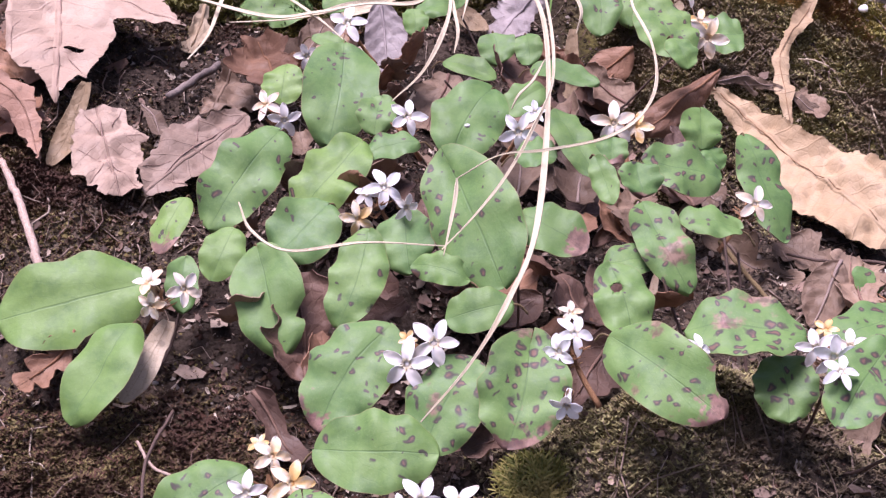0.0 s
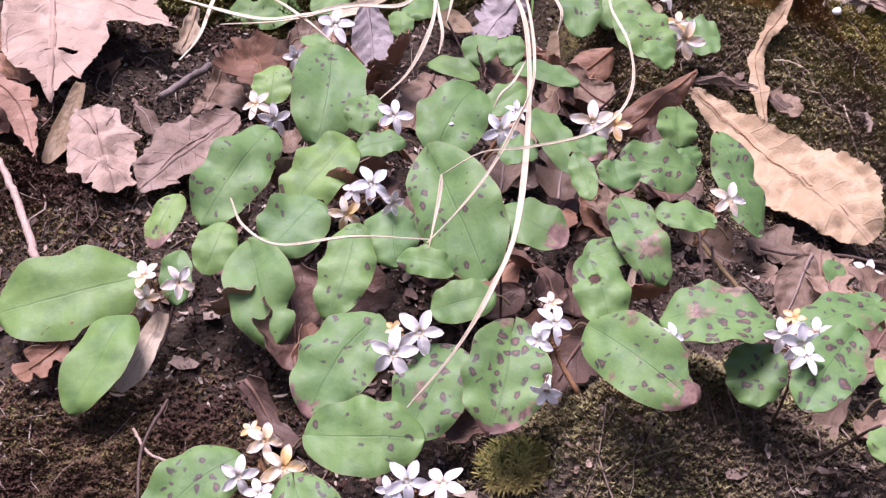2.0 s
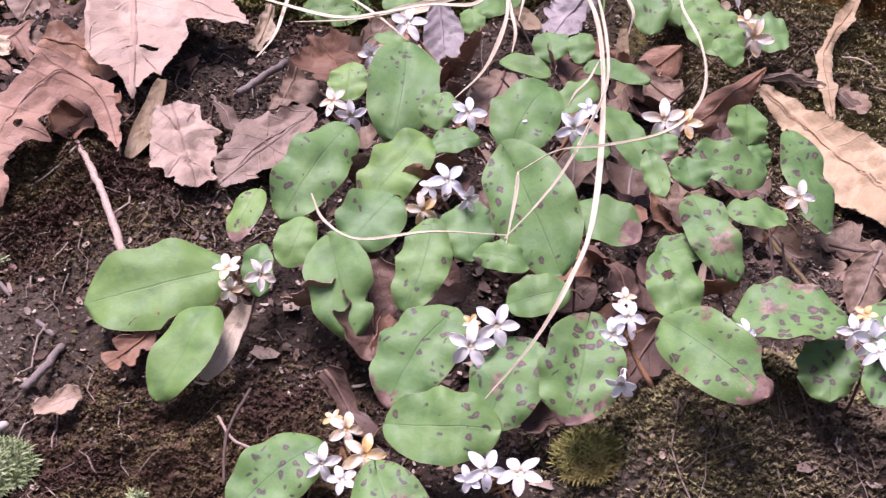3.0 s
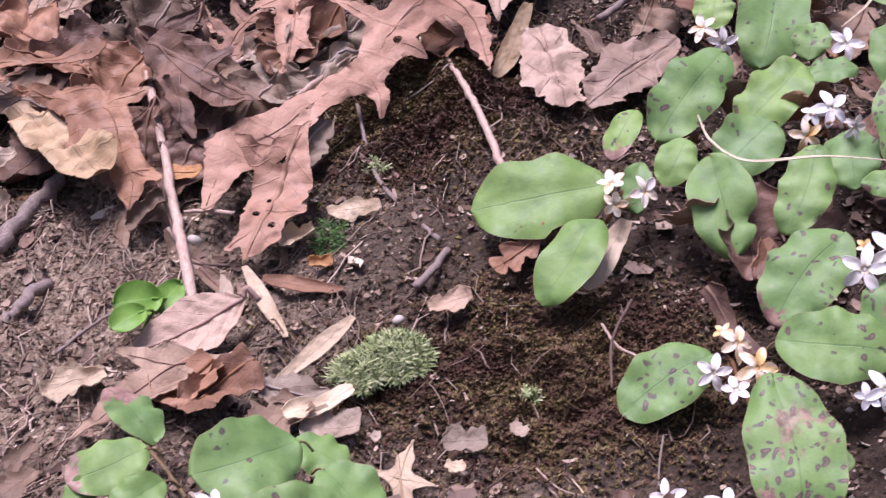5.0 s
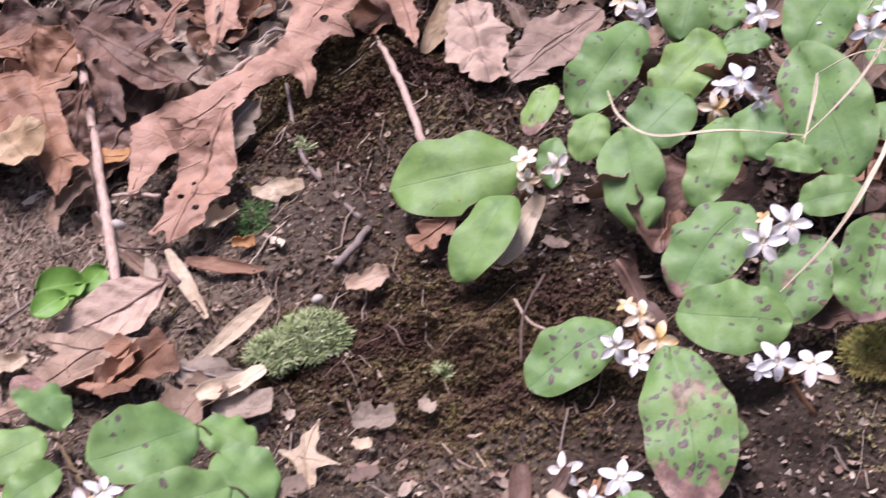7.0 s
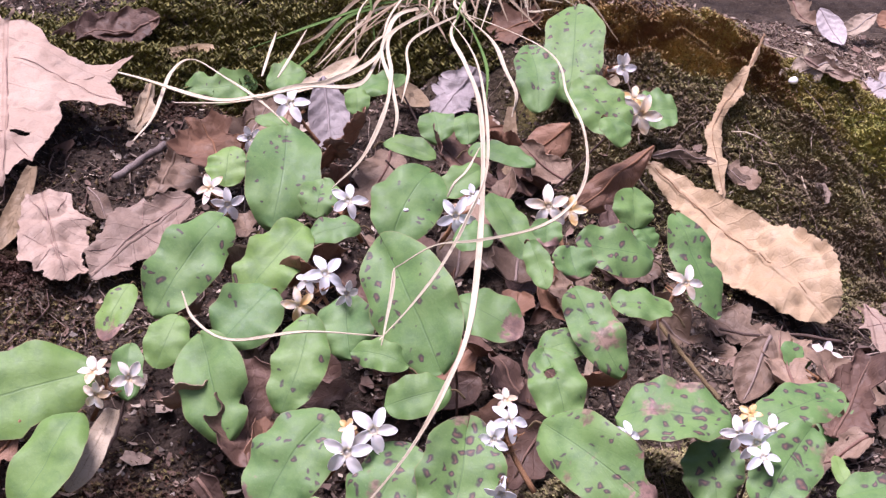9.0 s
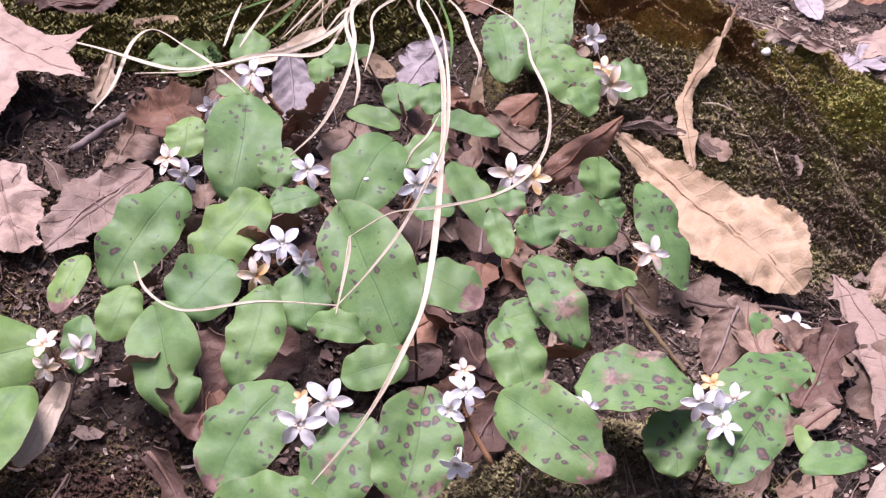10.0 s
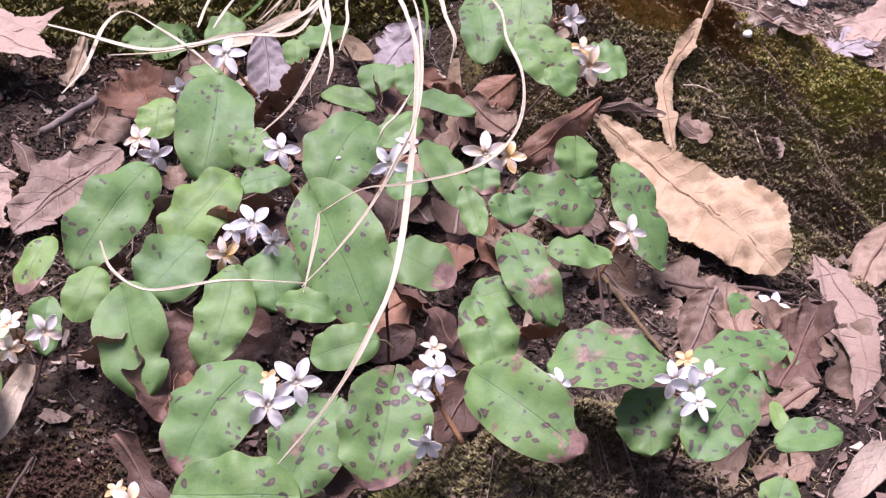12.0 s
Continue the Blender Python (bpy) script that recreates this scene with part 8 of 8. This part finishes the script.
def rootlets(count):
    at = places(count, lambda x, y: np.clip(0.15 + bare(x, y) + 0.3 * (x > 0.15), 0, 1))
    verts, faces = [], []
    for x, y, z in at:
        a, long = SPECK.uniform(0, 6.3), SPECK.uniform(0.006, 0.034)
        p = []
        for i in range(6):
            p.append((x, y))
            a += SPECK.normal(0, 0.55)
            x, y = x + math.cos(a) * long / 5, y + math.sin(a) * long / 5
        r = 0.00012 + 0.0004 * SPECK.random_sample() ** 2
        k = len(verts)
        for i, (px, py) in enumerate(p):
            h = float(ground_height(px, py)) + 0.0006 + 0.0014 * math.sin(i * 0.6)
            for b in range(3):
                verts.append((px + r * math.cos(b * 2.1), py + r * math.cos(b * 2.1 + 1.5), h + r * math.sin(b * 2.1)))
        for i in range(5):
            for b in range(3):
                c = (b + 1) % 3
                faces.append((k + 3 * i + b, k + 3 * i + c, k + 3 * i + 3 + c, k + 3 * i + 3 + b))
    tagged(new("rootlets", mesh_of("rootlets", verts, faces, (ROOTLET,))), "thin dry rootlets and fibres on the soil", "roots", kind="stuff")


def moss_carpet(name, count, weight, mat, label, tall):
    """Short moss shoots, each a whorl of pointed leaves."""
    at = places(count, weight)
    n = 6
    a = SPECK.uniform(0, 6.3, (count, 1)) + np.arange(n)[None] * (6.2832 / n) + SPECK.uniform(-0.3, 0.3, (count, n))
    h = tall * SPECK.uniform(0.5, 1.2, (count, 1))
    r = h * SPECK.uniform(0.35, 0.8, (count, n))
    out = np.stack([np.cos(a), np.sin(a), np.zeros_like(a)], -1)
    side = np.stack([-np.sin(a), np.cos(a), np.zeros_like(a)], -1) * (0.16 * h)[..., None]
    lift = np.zeros((count, n, 3))
    lift[..., 2] = h * SPECK.uniform(0.1, 0.75, (count, n))
    foot = at[:, None] + lift
    tip = foot + out * r[..., None]
    tip[..., 2] += (h * SPECK.uniform(0.15, 0.5, (count, n)))
    v = np.stack([foot - side, foot + side, tip], 2)
    f = np.arange(count * n * 3).reshape(-1, 3)
    # whorls of one shoot hang together on a stem, so that each shoot has one tone
    stem = np.stack([at, at + np.array([0.0003, 0, 0])], 1)
    verts = np.concatenate([v.reshape(-1, 3), stem.reshape(-1, 3)])
    me = mesh_of_arrays(name, verts, f, mat)
    tagged(new(name, me), label, "moss", kind="stuff")


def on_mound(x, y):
    """The lit crown of the mound: 1 on its top, 0 on its steep front, whose moss colour holds shade."""
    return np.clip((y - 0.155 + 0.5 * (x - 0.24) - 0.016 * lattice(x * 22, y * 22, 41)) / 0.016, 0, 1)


soil_crumbs(88000, lambda x, y: np.clip(1.0 - 0.6 * mossy(x, y) - bare(x, y), 0.03, 1) * (1 - 0.85 * thinned(x, y)), CRUMB, "crumbs of dark soil and grit lying on the bank")
soil_crumbs(52000, bare, SAND, "pale dry crumbs of sandy soil on the bank")
leaf_crumbs(20000, 0.0012, 0.004, 3.2)
leaf_crumbs(1500, 0.004, 0.007, 2.0)
rootlets(5600)
moss_carpet("dark_moss", 50000, lambda x, y: np.clip(0.9 - bare(x, y) - thinned(x, y), 0, 1) * (lattice(x * 24, y * 24, 33) > -0.35), MOSS_DARK, "low blackish-brown moss over the soil", 0.0021)
# steep front in the shade-darkened olive, crown in the lighter mosses
moss_carpet("moss_carpet", 50000, lambda x, y: mossy(x, y) ** 1.5 * (x > 0.13) * (1 - 0.8 * on_mound(x, y)), MOSS_SHADE_TONED, "dark olive moss with painted shade on the mound's steep front", 0.0028)
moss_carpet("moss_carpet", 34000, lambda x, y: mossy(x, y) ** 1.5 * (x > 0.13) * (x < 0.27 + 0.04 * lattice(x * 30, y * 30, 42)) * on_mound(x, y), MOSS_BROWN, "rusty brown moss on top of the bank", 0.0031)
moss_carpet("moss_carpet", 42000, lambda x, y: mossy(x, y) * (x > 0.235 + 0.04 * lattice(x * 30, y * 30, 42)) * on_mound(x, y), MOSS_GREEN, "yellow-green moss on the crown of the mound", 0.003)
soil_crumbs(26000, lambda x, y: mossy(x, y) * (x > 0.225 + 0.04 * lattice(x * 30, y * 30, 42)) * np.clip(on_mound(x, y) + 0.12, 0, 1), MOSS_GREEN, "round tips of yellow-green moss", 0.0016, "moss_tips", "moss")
moss_carpet("moss_carpet", 9000, lambda x, y: mossy(x, y) * (x > 0.04) * (x < 0.16) * (y < -0.04), MOSS_SHADE_TONED, "yellowish moss on a clod of soil", 0.0026)
moss_carpet("moss_carpet", 30000, lambda x, y: mossy(x, y) ** 1.2 * (x < 0.04) * (y < 0.2), MOSS_OLIVE, "dark olive-brown moss carpeting the soil", 0.0024)
soil_crumbs(24000, lambda x, y: mossy(x, y) ** 1.2 * (x < 0.04) * (y < 0.2), MOSS_OLIVE, "round tips of olive moss on the soil", 0.0012, "moss_tips", "moss")
moss_carpet("moss_carpet", 26000, lambda x, y: mossy(x, y) * (x < 0.12) * (y > 0.2), MOSS_UPRIGHT, "upright olive moss behind the plants", 0.0052)

# cushions of moss
moss_cushion((-0.1209, -0.0627, -0.0598, 20.5, -3.0, 0.0), 0.0100, 190, "pale green cushion of moss on the soil", MOSS_PALE, 0, 0.0068)
moss_cushion((-0.1318, -0.0701, -0.0630, 18.4, -2.5, 0.0), 0.0076, 120, "pale green cushion of moss on the soil", MOSS_PALE, 1, 0.0064)
moss_cushion((-0.0774, -0.0790, -0.0642, 21.6, -1.6, 0.0), 0.0018, 12, "small yellow-green moss tuft", MOSS_PALE, 2, 0.0042)
moss_cushion((0.0557, -0.0908, -0.0481, 23.4, -8.7, 0.0), 0.0084, 130, "yellow-green cushion of moss below the leaves", MOSS_GREEN, 3, 0.0065)
moss_cushion((-0.1518, -0.0010, -0.0358, 26.5, -6.6, 0.0), 0.0072, 26, "small green tuft of feathery moss", MOSS_DEEP, 4, 0.006)
moss_cushion((-0.1407, 0.0323, -0.0166, 28.8, -7.0, 0.0), 0.0040, 20, "small grey-green moss tuft", MOSS_PALE, 5, 0.005)

# pebbles and specks
pebble((0.0505, 0.0140, 0.0370), 0.0010, "small white speck on a green leaf", WHITE, 1, name="speck")
pebble((0.2561, 0.1717, 0.0732), 0.0023, "small white pebble on brown moss", WHITE, 2, name="pebble")
pebble((-0.0886, 0.0519, -0.0015), 0.0016, "small pale pebble on mossy soil", STONE, 3, name="pebble")
pebble((-0.0861, 0.0471, -0.0038), 0.0011, "small pale pebble on mossy soil", STONE, 4, name="pebble")
pebble((-0.1223, -0.0432, -0.0534), 0.0022, "pale flat pebble on soil", STONE, 5, name="pebble")
pebble((-0.1483, 0.0271, -0.0220), 0.0016, "small pinkish pebble on moss", STONE, 6, name="pebble")
pebble((-0.0994, 0.0774, 0.0112), 0.0015, "small white pebble on mossy soil", WHITE, 7, name="pebble")
pebble((-0.0864, 0.0556, 0.0007), 0.0017, "pale pebble on mossy soil", STONE, 8, name="pebble")
pebble((-0.1964, -0.0267, -0.0336), 0.0027, "rounded brown pebble under a leaf", STONE, 9, name="pebble")
pebble((-0.2411, -0.1232, -0.0727), 0.0023, "small brown nut on sandy soil", SEPAL, 10, name="nut")
pebble((-0.2779, 0.0254, -0.0354), 0.0035, "reddish seed husk beside a root", SEPAL, 11, name="husk")
pebble((-0.1679, -0.0443, -0.0576), 0.0014, "small pale pebble on soil", STONE, 12, name="pebble")
pebble((-0.1264, -0.0559, -0.0588), 0.0010, "small pale pebble on soil", STONE, 13, name="pebble")
pebble((-0.0511, -0.0245, -0.0389), 0.0010, "small pale pebble on soil", STONE, 14, name="pebble")


# dead leaves showing in the gaps of the green mat
gap_rng = random.Random(77)
for k in range(84):
    x, y = gap_rng.uniform(-0.03, 0.21), gap_rng.uniform(-0.07, 0.13)
    if mossy(x, y) > 0.45 or (x > 0.13 and y > -0.03) or (k % 2 and x > 0.12):
        continue
    size = gap_rng.uniform(0.016, 0.036)
    z = float(ground_height(x, y)) + gap_rng.uniform(0.007, 0.02)
    dead_leaf("dead_leaf", gap_rng.choice(("scrap", "oval", "scrap")), (x, y, z, gap_rng.uniform(20, 50), gap_rng.uniform(-15, 15), gap_rng.uniform(0, 360) if k % 2 else gap_rng.uniform(-60, 60)),
              size, size * gap_rng.uniform(0.5, 0.85), gap_rng.choice((BROWN, MAUVE, BROWN, PINK, RUSSET)), "dull brown dead leaf in a gap of the green mat", 300 + k, 0.3, 0.15, 0.7)
